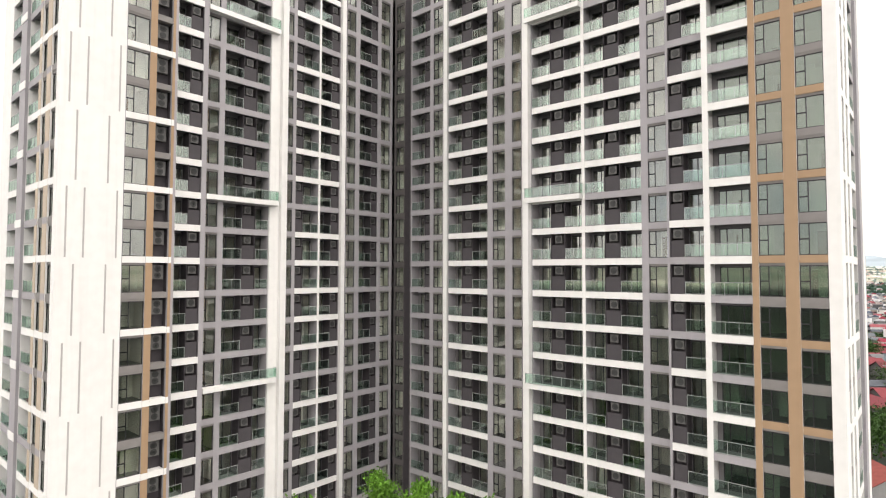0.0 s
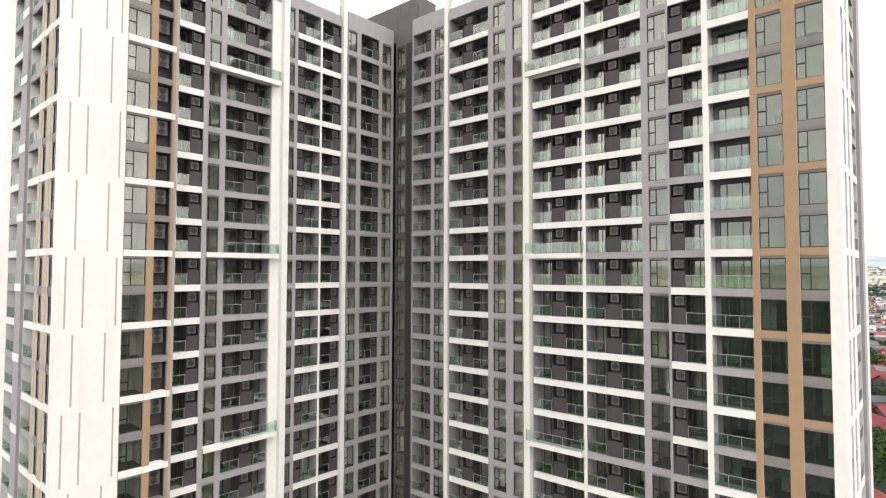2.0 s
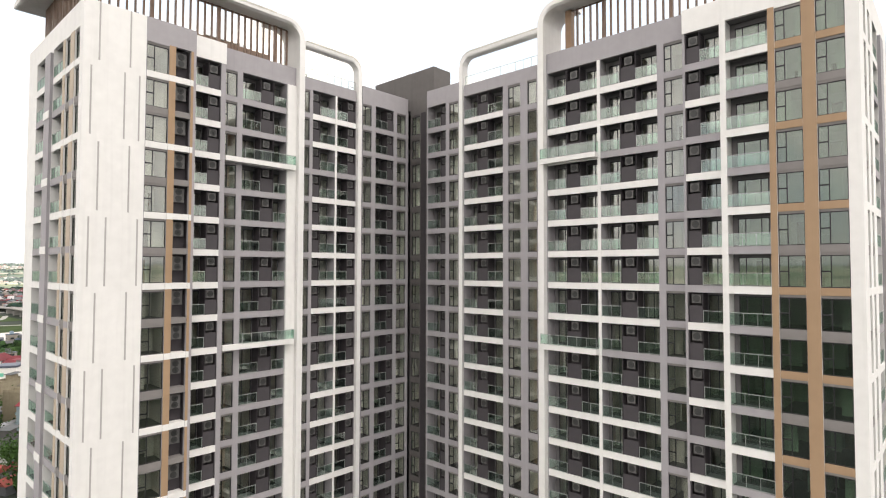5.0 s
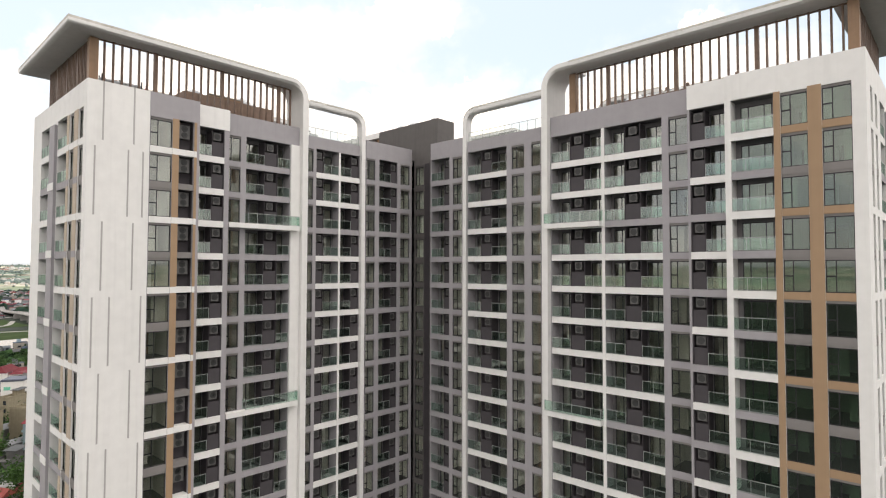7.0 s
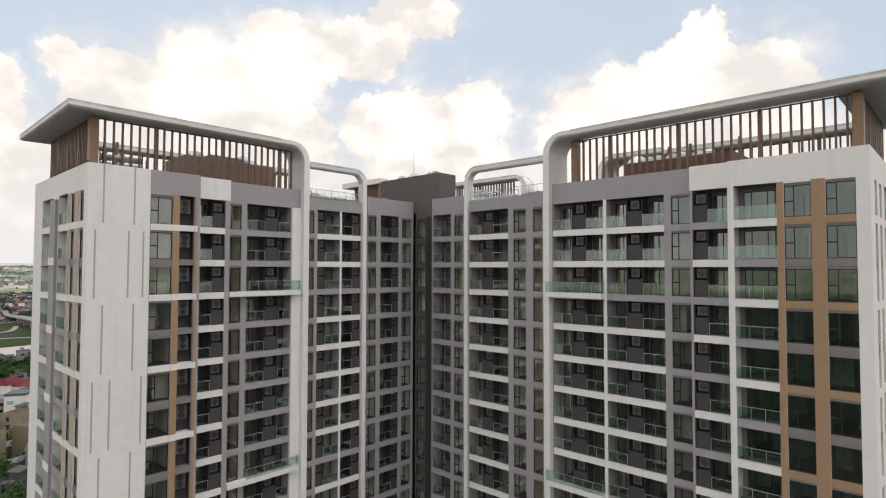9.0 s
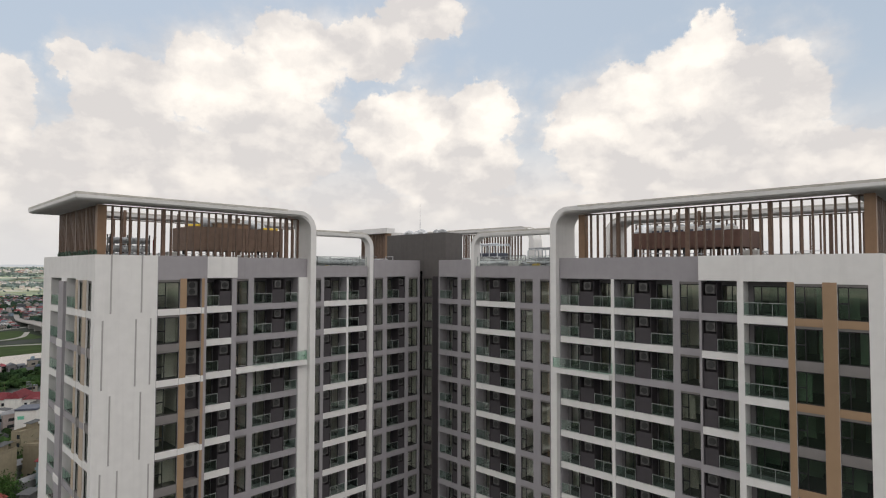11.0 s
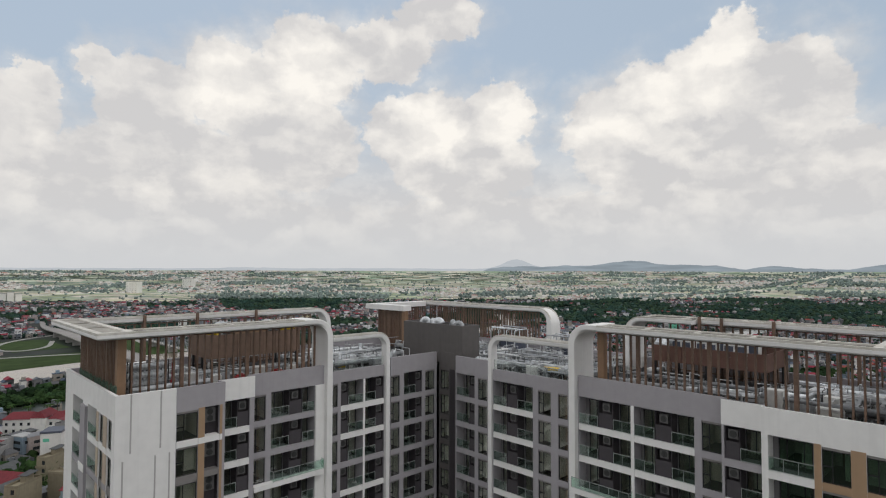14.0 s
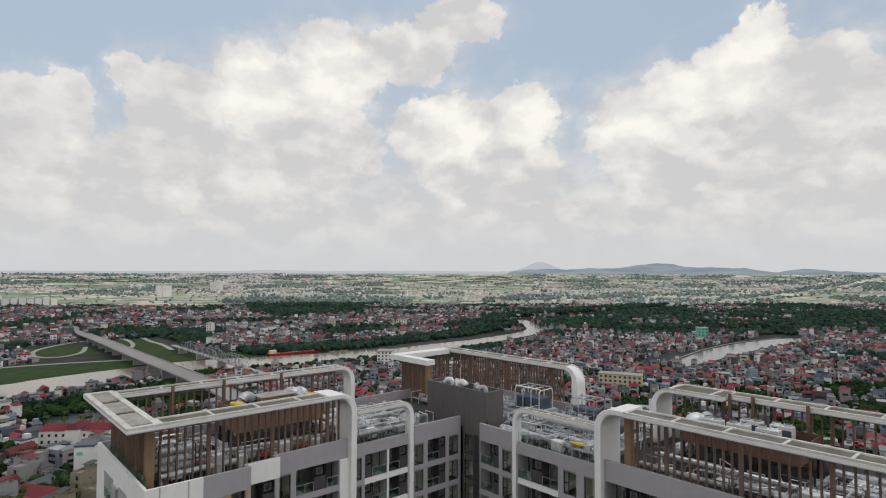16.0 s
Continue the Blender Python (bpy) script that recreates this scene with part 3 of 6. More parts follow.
def jutting(sh, wing, a, b, d, out, start):
    """The projecting balconies of every sixth storey."""
    for k in JUT:
        z = LEVELS[k]
        sh[W].box(start, b, d - out, d - 0.005, z - 0.5, z)
        rm = rail_meshes(b - a, 1.08, left=out, right=out)
        set_rail(wing, a, d - out + 0.03, z, rm)


left, right = wall_shapes(), wall_shapes()
# left wing, from its far end to the inner corner
section(left, LEFT, -37.45, -32.48, -0.75, W, [])
section(left, LEFT, -32.48, -28.25, -0.78, G, [
    ("window", -32.44, -30.52, even(W, B), {}), ("niche", -29.9, -28.52, even(W, B), {})])
section(left, LEFT, -28.0, -24.92, 0.1, G, [
    ("balcony", -27.9, -25.1, always(W), {"doors": [(-27.85, -26.4, DOOR)], "niches": [(-26.35, -25.12, False)], "rails": [(-27.9, -26.4, 0)]})])
section(left, LEFT, -24.6, -17.1, 0.9, G, [
    ("window", -24.5, -22.95, always(G), {}),
    ("balcony", -22.35, -17.15, always(G), {"doors": [(-22.3, -20.25, DOOR), (-18.6, -17.2, DOOR)], "niches": [(-20.2, -18.66, False)],
                                         "rails": [(-22.35, -20.25, 0), (-18.6, -17.15, 0)], "jut": JUT})])
section(left, LEFT, -15.4, -7.72, 0.4, G, [
    ("window", -15.35, -14.4, always(G), {"panes": [(0, 0.4, 0.5), (0.4, 1, 0)]}),
    ("balcony", -14.0, -10.86, except_jut(W, G), {"doors": [(-12.9, -10.95, DOOR)], "niches": [(-13.98, -12.95, False)], "rails": [(-12.9, -10.86, 0)]}),
    ("balcony", -10.6, -7.74, except_jut(W, G), {"doors": [(-10.5, -9.0, DOOR)], "niches": [(-8.95, -7.8, False)], "rails": [(-10.6, -9.0, 0)]})], roof=83.2)
section(left, LEFT, -7.0, 0.78, 0.0, G, [
    ("window", -6.95, -5.56, always(G), {}),
    ("balcony", -4.9, -1.84, always(G), {"doors": [(-4.8, -2.98, DOOR)], "niches": [(-2.93, -1.86, False)], "rails": [(-4.9, -2.95, 0)]}),
    ("window", -1.27, 0.38, always(G), {"panes": [(0, 0.45, 0.5), (0.45, 1, 0)]})])
left[W].box(-10.86, -10.6, 0.36, 0.4, FOOT, HEAD)
jutting(left, LEFT, -22.4, -16.3, 0.9, 0.75, -24.5)
# right wing, from the inner corner to its far end
section(right, RIGHT, 4.25, 9.9, 0.0, G, [
    ("balcony", 4.4, 7.5, always(G), {"doors": [(4.8, 6.5, DOOR)], "niches": [(6.55, 7.48, False)], "rails": [(4.4, 6.5, 0)]}),
    ("window", 8.03, 9.55, always(G), {"panes": [(0, 0.42, 0.5), (0.42, 1, 0)]})])
section(right, RIGHT, 10.8, 21.1, -0.4, G, [
    ("balcony", 10.85, 16.55, always(W), {"doors": [(11.2, 12.75, DOOR), (14.45, 16.45, DOOR)], "niches": [(12.8, 14.34, False)],
                                        "rails": [(10.85, 12.75, 0), (14.4, 16.55, 0)]}),
    ("window", 17.24, 18.92, always(G), {}), ("window", 19.84, 21.02, always(G), {"panes": [(0, 1, 0)]})], roof=83.2)
section(right, RIGHT, 22.3, 36.55, -0.43, G, [
    ("balcony", 22.4, 28.07, always(W), {"doors": [(22.8, 24.5, DOOR), (26.25, 28.0, DOOR)], "niches": [(24.55, 26.15, False)],
                                       "rails": [(22.4, 24.5, 0), (26.2, 28.07, 0)], "jut": JUT}),
    ("balcony", 28.42, 34.05, except_jut(W, G), {"doors": [(28.7, 30.35, DOOR), (32.05, 33.95, DOOR)], "niches": [(30.4, 31.98, False)],
                                        "rails": [(28.42, 30.36, 0), (32.0, 34.05, 0)]}),
    ("window", 34.67, 36.36, always(G), {})])
right[W].box(28.09, 28.41, -0.46, -0.43, FOOT, HEAD)
jutting(right, RIGHT, 21.9, 28.2, -0.43, 0.75, 21.9)
section(right, RIGHT, 36.6, 39.75, -1.05, G, [
    ("balcony", 36.75, 39.65, even(G, W), {"doors": [(38.02, 39.6, DOOR)], "niches": [(36.78, 37.97, False)], "rails": [(38.0, 39.65, 0)]})])
section(right, RIGHT, 39.8, 49.2, -1.6, W, [
    ("balcony", 40.22, 43.32, even(W, G), {"doors": [(40.6, 42.95, DOOR)], "rails": [(40.22, 43.32, 0)], "glass": TINTED, "panes": [(0, 0.25, 0), (0.25, 0.75, 0), (0.75, 1, 0)]}),
    ("window", 43.8, 45.6, even(T, B), {"glass": TINTED}), ("window", 46.51, 48.35, even(T, B), {"glass": TINTED})])
for a, b in ((43.33, 43.79), (45.61, 46.5)):
    right[T].box(a, b, -1.64, -1.6, FOOT, HEAD)
for a, b in ((-30.5, -29.92), (-28.5, -28.26)):
    z1 = HEAD
    for z in LEVELS[::2]:
        part("tan_strip", Shape().box(a, b, -0.82, -0.78, z, z1), TAN, tower, "", LEFT)
        part("floor_band", Shape().box(a, b, -0.82, -0.78, z - 0.57, z), WHITE, tower, "", LEFT)
        z1 = z - 0.57
# returns between the stepped planes
left[G].box(-28.25, -28.0, -0.78, 0.4, FOOT, ROOF)
left[G].box(-24.92, -24.6, 0.1, 1.2, FOOT, ROOF)
left[W].box(-27.98, -24.58, 0.06, 0.1, HEAD + 0.02, ROOF + 0.02)
right[G].box(36.55, 36.6, -1.05, -0.1, FOOT, ROOF)
right[W].box(36.55, 39.74, -1.09, -1.05, HEAD + 0.02, ROOF + 0.02)
right[W].box(39.75, 39.8, -1.6, -0.7, FOOT, ROOF)
# dark wall of the stair core in the inner corner, rising above the roof
core = wall_shapes()
section(core, RIGHT, 0.0, 4.29, 1.2, D, [("window", 0.25, 1.8, always(D), {"over": D})], roof=84.0)
# darker upright strip to the right of the core windows
core[NI].box(2.0, 2.9, 1.17, 1.2, FOOT, HEAD)
# end walls
endl, endr = wall_shapes(), wall_shapes()
ENDL, ENDR = pose(0, -37.45, 0), pose(49.2, 0, 0, 0, 0, 90)
section(endl, ENDL, -18.1, 0.44, 0.0, W, [
    ("balcony", -14.6, -10.4, even(W, G), {"doors": [(-13.0, -10.9, DOOR)], "rails": [(-14.6, -10.4, 0)]}),
    ("balcony", -8.4, -5.15, even(W, G), {"doors": [(-7.6, -5.6, DOOR)], "rails": [(-8.4, -5.15, 0)]}),
    ("window", -4.35, -2.85, even(W, B), {"panes": [(0, 0.5, 0), (0.5, 1, 0)]}), ("window", -1.6, -0.2, even(W, B), {"panes": [(0, 0.5, 0), (0.5, 1, 0)]})])
for a, b in ((-5.1, -4.4), (-2.8, -1.65)):
    z1 = HEAD - 0.1
    for k, z in enumerate(LEVELS):
        part("tan_strip", Shape().box(a, b, -0.04, 0.0, z, z1), PALETAN, tower, "", ENDL)
        part("floor_band", Shape().box(a, b, -0.04, 0.0, z - 0.57, z), GREY if k % 2 else WHITE, tower, "", ENDL)
        z1 = z - 0.57
endl[G].box(-10.35, -8.45, -0.25, 0.0, FOOT, HEAD - 0.3)
for z in LEVELS[1::2]:
    part("fin_cap", Shape().box(-10.4, -8.4, -0.31, -0.252, z - 0.55, z + 0.15), WHITE, tower, "", ENDL)
section(endr, ENDR, -1.29, 17.3, 0.0, W, [
    ("window", 0.6, 1.9, even(W, B), {"panes": [(0, 0.5, 0), (0.5, 1, 0)]}), ("window", 3.3, 4.6, even(W, B), {"panes": [(0, 0.5, 0), (0.5, 1, 0)]}),
    ("balcony", 6.4, 9.6, even(W, G), {"doors": [(7.0, 9.0, DOOR)], "rails": [(6.4, 9.6, 0)]}),
    ("balcony", 11.7, 15.2, even(W, G), {"doors": [(12.4, 14.4, DOOR)], "rails": [(11.7, 15.2, 0)]})])
endr[G].box(9.7, 11.6, -0.25, 0.0, FOOT, HEAD - 0.3)
for shapes, wing in ((left, LEFT), (right, RIGHT), (core, RIGHT), (endl, ENDL), (endr, ENDR)):
    for name, shape, key in shapes.items:
        part(name, shape, MATS[key], tower, "", wing)

# grooves in the white end wall
for g, marks in enumerate([(-36.22, -33.79), (-36.8, -34.2, -33.0)] + [(-36.14, -33.72), (-36.75, -35.45, -32.95)] * 4):
    z1 = ROOF - 0.02 if g == 0 else LEVELS[2 * g - 2] - 0.75
    z0 = LEVELS[2 * g] - 0.2 if 2 * g < ROWS_N else FOOT
    for s in marks:
        part("groove", Shape().box(s - 0.07, s + 0.07, -0.754, -0.75, z0, z1), GROOVE, tower, "", LEFT)

# rear walls, decks and the rooms behind the glass
rear = Shape()
rear.box(-18.1, -17.8, -37.1, 20.0, FOOT, ROOF).box(-17.8, 49.2, 17.3, 17.6, FOOT, ROOF)
part("rear_wall", rear, GREY, tower)
for q in ((-17.8, -1.4, -37.1, 17.2), (-1.39, 48.8, 3.6, 17.2), (4.5, 48.8, 0.4, 3.59), (-1.39, -0.4, -36.9, -28.6)):
    part("roof_deck", Shape().box(*q, DECKZ - 0.4, DECKZ), DECK, tower)


room_rng = random.Random(77)


def rooms_behind(wing, s0, s1, front, deep=4.2, plaster=None):
    """Plain rooms one above another behind a column of glass."""
    w, f, e, wood = Shape(), Shape(), 0.28, Shape()
    a, b, c = s0 - e, s1 + e, front + deep
    w.box(a, a + 0.1, front, c, FOOT, HEAD).box(b - 0.1, b, front, c, FOOT, HEAD).box(a, b, c, c + 0.1, FOOT, HEAD)
    for z in LEVELS:
        f.box(a + 0.1, b - 0.1, front, c, z - 0.12, z - 0.01)
        w.box(a + 0.1, b - 0.1, front, c, z - 0.3, z - 0.13)
        if deep > 2:
            far, width, side = front + room_rng.uniform(0.9, deep - 0.5), (b - a - 0.2) * room_rng.uniform(0.3, 0.6), room_rng.random() < 0.5
            p = a + 0.1 if side else b - 0.1 - width
            w.box(p, p + width, far, far + 0.12, z - 0.01, z + 2.6)
            if room_rng.random() < 0.6:
                q = p + width + 0.05 if side else p - 0.05 - 0.8
                if a + 0.1 < q and q + 0.8 < b - 0.1:
                    wood.box(q, q + 0.8, c - 0.06, c, z, z + 2.1)
    w.box(a + 0.1, b - 0.1, front, c, HEAD - 0.2, HEAD)
    if wood.v:
        part("room_joinery", wood, ROOMWOOD, tower, "", wing)
    part("room_interior", w, plaster or ROOM, tower, "", wing)
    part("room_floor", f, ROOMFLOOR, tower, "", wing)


for wing, s0, s1, front in ROOMS:
    inner = wing is LEFT and s0 > -16 or wing is RIGHT and s0 < 21.5
    # rooms by the inner corner: shallow, in the brightened plaster
    if inner:
        rooms_behind(wing, s0, s1, front, 2.3, LITROOM)
        continue
    rooms_behind(wing, s0, s1, front, 0.6 if wing is ENDR and s0 < 5 else 5.0 if wing is RIGHT and s0 > 40 else 3.2)


# ------------------------------------------------ white piers, arches and canopies
def strip(path, w, h, thin):
    """A white band w deep that follows (along, up) points, its outer side on the path: h thick where upright, thin where level."""
    rings = []
    n = len(path)
    for i in range(n):
        a, b = Vector(path[max(i - 1, 0)]), Vector(path[min(i + 1, n - 1)])
        t = (b - a).normalized()
        nrm = Vector((-t[1], t[0]))
        k = h + (thin - h) * abs(t[0])
        o, q = Vector(path[i]), Vector(path[i]) - nrm * k
        e, c, m = 0.06, min(0.3, 0.15 * w) * abs(t[0]) ** 3, o - nrm * k * 0.72
        rings.append([(o[0], e, o[1]), (o[0], w - e, o[1]), (o[0] - nrm[0] * e, w, o[1] - nrm[1] * e), (q[0], w, q[1]), (q[0], c, q[1]), (m[0], 0.04 * abs(t[0]), m[1]), (o[0] - nrm[0] * e, 0, o[1] - nrm[1] * e)])
    return Shape().sweep(rings)


def bend(s, up, side, r, z_foot, far, n=10):
    """Up a pier at s, round a bend of radius r and along to far; side is +1 to the right."""
    pts = [(s, z_foot), (s, up - r)]
    for i in range(1, n + 1):
        a = math.pi / 2 * i / n
        pts.append((s + side * r * (1 - math.cos(a)), up - r + r * math.sin(a)))
    pts.append((far, up))
    return pts


def arch(name, wing, s, up, side, r, foot, far, d, w, h, thin=0.5):
    path = bend(s, up, side, r, foot, far)
    if side < 0:
        path = path[::-1]
    return part(name, strip(path, w, h, min(h, thin)), WHITE, tower, "", wing @ pose(0, d, 0))


CAN = 89.15
# tall piers that bend into the canopy beams
arch("canopy_arch", LEFT, -15.2, CAN + 0.16, -1, 2.2, FOOT, -18.9, 0.2, 3.4, 0.75, 0.66)
arch("canopy_arch", RIGHT, 21.5, CAN + 0.16, 1, 2.2, FOOT, 24.8, -1.0, 3.7, 0.75, 0.66)
part("canopy_beam", strip([(-35.9, CAN), (-18.9, CAN)], 2.5, 0.75, 0.5), WHITE, tower, "", LEFT @ pose(0, 0.2, 0))
part("canopy_beam", strip([(24.8, CAN), (46.9, CAN)], 2.4, 0.75, 0.5), WHITE, tower, "", pose(0, -1.0, 0))
part("pier_return", Shape().box(-17.1, -15.96, 0.7, 1.3, FOOT, HEAD), WHITE, tower, "", LEFT)
part("pier_return", Shape().box(-17.1, -15.96, 0.9, 1.3, HEAD, ROOF), GREY, tower, "", LEFT)
# low arches over the middle stretches
arch("low_arch", LEFT, -7.05, 87.1, -1, 1.7, FOOT, -15.2, 0.05, 1.0, 0.6)
arch("low_arch", RIGHT, 10.0, 87.1, 1, 1.7, FOOT, 21.5, -0.45, 1.0, 0.6)
# beams along the rear, dropping to the deck
arch("rear_arch", LEFT, -4.9, CAN, -1, 2.2, DECKZ, -35.9, 16.6, 2.0, 0.7)
arch("rear_arch", RIGHT, 20.0, CAN, 1, 2.2, DECKZ, 28.2, 13.4, 4.0, 0.7)
part("rear_beam", strip([(28.2, CAN), (46.9, CAN)], 2.4, 0.7, 0.5), WHITE, tower, "", pose(0, 15.0, 0))


def canopy_end(x0, x1, y0, y1, along):
    """The wide end of a canopy: a thin upswept edge with a tray of infill."""
    sh, tray = Shape(), Shape()
    e = 0.55
    i, j = (1, 0) if along == "y" else (0, 1)  # the side that meets the beams stays square
    ring = lambda k, z: [(x0 + k * j, y0 + k, z), (x1 - k, y0 + k, z), (x1 - k, y1 - k * i, z), (x0 + k * j, y1 - k * i, z)]
    body = Shape().sweep([ring(0.36, CAN - 0.5), ring(0.14, CAN - 0.44), ring(0.03, CAN - 0.36), ring(0, CAN - 0.3), ring(0, CAN - 0.06)])
    part("canopy_soffit", body, WHITE, tower)
    sh.box(x0, x1, y0, y0 + e, CAN - 0.06, CAN + 0.16).box(x0, x1, y1 - e, y1, CAN - 0.06, CAN + 0.16)
    sh.box(x0, x0 + e, y0 + e, y1 - e, CAN - 0.06, CAN + 0.16).box(x1 - e, x1, y0 + e, y1 - e, CAN - 0.06, CAN + 0.16)
    part("canopy_end", sh, RIM, tower)
    # dark sheet under the gaps, its colour standing for shade in deep slots
    part("canopy_tray", Shape().box(x0 + e, x1 - e, y0 + e, y1 - e, CAN - 0.06, CAN - 0.03), DECK, tower)
    n, gap = 3, 0.75
    a, b = (x0 + e, x1 - e) if along == "x" else (y0 + e, y1 - e)
    for i in range(n):
        p, q = a + (b - a) * i / n + 0.1, a + (b - a) * (i + 1) / n - gap
        if along == "x":
            tray.box(p, q, y0 + e, y1 - e, CAN - 0.03, CAN + 0.06)
        else:
            tray.box(x0 + e, x1 - e, p, q, CAN - 0.03, CAN + 0.06)
    part("canopy_infill", tray, ENDTOP, tower)


canopy_end(-19.3, -0.2, -38.75, -35.9, "x")
canopy_end(46.9, 50.6, -1.0, 17.6, "y")


def beam_top(wing, a, b, d0, d1, z=CAN, lip=0.26, step=4.6, side=0, r=2.2):
    """Infill panels and cross ribs on top of a canopy beam; its two lips fade out round the bend at one end."""
    sh = Shape().box(a, b, d0 + lip, d1 - lip, z, z + 0.03)
    rim = Shape()
    rows = [(q, z, 0.0, 1.0, 0.16) for q in (a, b)]
    for i in range(1, 7 if side else 1):
        t = math.pi / 2 * i / 8
        x = a - r * math.sin(t) if side > 0 else b + r * math.sin(t)
        rows.append((x, z - r * (1 - math.cos(t)), -side * math.sin(t), math.cos(t), 0.16 * (1 - i / 6) + 0.004))
    rows.sort()
    for y0, y1 in ((d0, d0 + lip), (d1 - lip, d1)):
        rim.sweep([[(x - 0.03 * nx, y0, h - 0.03 * nz), (x - 0.03 * nx, y1, h - 0.03 * nz), (x + k * nx, y1, h + k * nz), (x + k * nx, y0, h + k * nz)] for x, h, nx, nz, k in rows])
    s = a
    while s < b:
        rim.box(s, min(b, s + 0.22), d0 + lip, d1 - lip, z, z + 0.13)
        s += step
    part("canopy_tray", sh, CANOPYTOP, tower, "", wing)
    part("canopy_rim", rim, RIM, tower, "", wing)


beam_top(LEFT, -35.89, -18.91, 0.2, 2.7)
beam_top(RIGHT, 24.81, 46.89, -1.0, 1.4)
beam_top(LEFT, -35.89, -7.1, 16.6, 18.6, side=-1)
beam_top(RIGHT, 22.2, 28.2, 13.4, 17.4, side=1)
beam_top(RIGHT, 28.2, 46.89, 15.0, 17.4)
beam_top(LEFT, -15.1, -8.75, 0.05, 1.05, 87.1, 0.14, 3.1, -1, 1.7)
beam_top(RIGHT, 11.7, 21.4, -0.45, 0.55, 87.1, 0.14, 3.2, 1, 1.7)

# slat screens on the roof
SLATM = Shape().box(-0.07, 0.07, -0.13, 0.13, 0, 5.9).mesh("slat", SLAT)
WIDE = Shape().box(-0.16, 0.16, -0.16, 0.16, 0, 5.9).mesh("wide_slat", SLAT)
TALL = Shape().soft(-0.15, 0.15, -0.15, 0.15, 0, CAN + 0.35 - DECKZ, 0.02).mesh("tall_post", SLAT)
POSTM = Shape().soft(-0.36, 0.36, -0.36, 0.36, 0, 5.9, 0.03).mesh("corner_post", POST)


def screen(label, spots, rails):
    s = thing("slat_screen", label, "screen", pose(0, 0, DECKZ), group="roof slat screens")
    for kind, x, y, turn in spots:
        me, name = {"s": (SLATM, "slat"), "w": (WIDE, "wide_slat"), "p": (POSTM, "corner_post"), "h": (TALL, "tall_post")}[kind]
        part(name, me, SLAT, s, "", pose(x, y, 0, 0, 0, turn))
    for x0, x1, y0, y1 in rails:
        part("top_rail", Shape().box(x0, x1, y0, y1, 5.78, 5.9), SLAT, s)
        part("bottom_rail", Shape().box(x0, x1, y0, y1, 0.35, 0.47), SLAT, s)
    return s


def run(a, b, step, fixed, axis, wide=9, first=0):
    out, n = [], round(abs(b - a) / step)
    for i in range(n + 1):
        q = a + (b - a) * i / n
        kind = "w" if (i + first) % wide == wide - 1 else "s"
        out.append((kind, q, fixed, 0) if axis == "x" else (kind, fixed, q, 90))
    return out


screen("brown timber-look slat screen under the white canopy", [("p", -2.15, -36.35, 0)] + run(-35.5, -16.6, 0.72, -1.95, "y", 9, 2) + run(-2.9, -16.3, 0.45, -36.4, "x", 8),
       [(-2.0, -1.9, -36.0, -16.4), (-16.3, -2.4, -36.45, -36.35)])
screen("brown timber-look slat screen along the rear of the roof", run(-35.5, -8.0, 0.9, -17.2, "y", 7) + [("h", -16.45, y, 0) for y in (-30.2, -24.2, -16.6)], [(-17.25, -17.15, -35.5, -8.0)])
screen("brown timber-look slat screen under the long white canopy", [("p", 24.3, 1.0, 0), ("p", 48.3, 0.9, 0)] + run(25.2, 47.6, 0.74, 1.0, "x", 9, 4) + run(1.8, 14.0, 0.45, 48.4, "y", 8),
       [(24.6, 48.0, 0.95, 1.05), (48.35, 48.45, 1.2, 14.0)])
screen("brown timber-look slat screen along the rear of the roof", run(22.8, 47.6, 0.9, 16.4, "x", 6) + [("h", x, 14.85, 0) for x in (28.6, 31.0, 36.2)], [(22.8, 47.6, 16.35, 16.45)])

# canopy on the rear block
arch("rear_arch", RIGHT, 6.6, CAN, -1, 2.4, DECKZ, -22.3, 17.4, 2.2, 0.9)
back = Shape().box(-22.3, -20.2, 5.6, 17.3, CAN - 0.7, CAN + 0.1).box(-20.1, -12.6, 5.6, 7.2, CAN - 0.7, CAN + 0.1)
part("canopy_beam", back, WHITE, tower)
beam_top(RIGHT, -22.2, 4.2, 17.4, 19.6, side=-1, r=2.4)
screen("brown timber-look slat screen round the rear roof block", run(-20.2, 3.6, 0.55, 18.4, "x", 8) + run(8.0, 17.6, 0.5, -20.8, "y", 8) + run(-20.0, -14.0, 0.4, 6.6, "x", 8) + [("p", -13.4, 6.6, 0)],
       [(-20.2, 3.6, 18.35, 18.45), (-20.85, -20.75, 6.6, 18.4), (-20.0, -13.4, 6.55, 6.65)])
block = Shape().box(-21.6, -18.2, 5.8, 20.0, FOOT, DECKZ).box(-18.0, 6.0, 17.7, 20.0, FOOT, DECKZ)
part("rear_block", block, GREY, tower)
# stair core head
part("core_head", Shape().box(-7.3, 4.29, 1.21, 4.4, DECKZ, 86.9), DARK, tower)
part("core_parapet", Shape().box(-7.3, 4.29, 1.21, 1.5, 86.9, 87.6).box(-7.3, 4.29, 4.1, 4.4, 86.9, 87.6).box(-7.3, -7.0, 1.5, 4.1, 86.9, 87.6).box(3.99, 4.29, 1.5, 4.1, 86.9, 87.6), DARK, tower)

# glass balustrades behind the low arches
for wing, a, b, d in ((LEFT, -15.2, -7.8, 0.5), (RIGHT, 10.9, 21.4, -0.3)):
    rm = rail_meshes(b - a, 1.1, pane=ROOFGLASS)
    set_rail(wing, a, d, 83.2, rm)


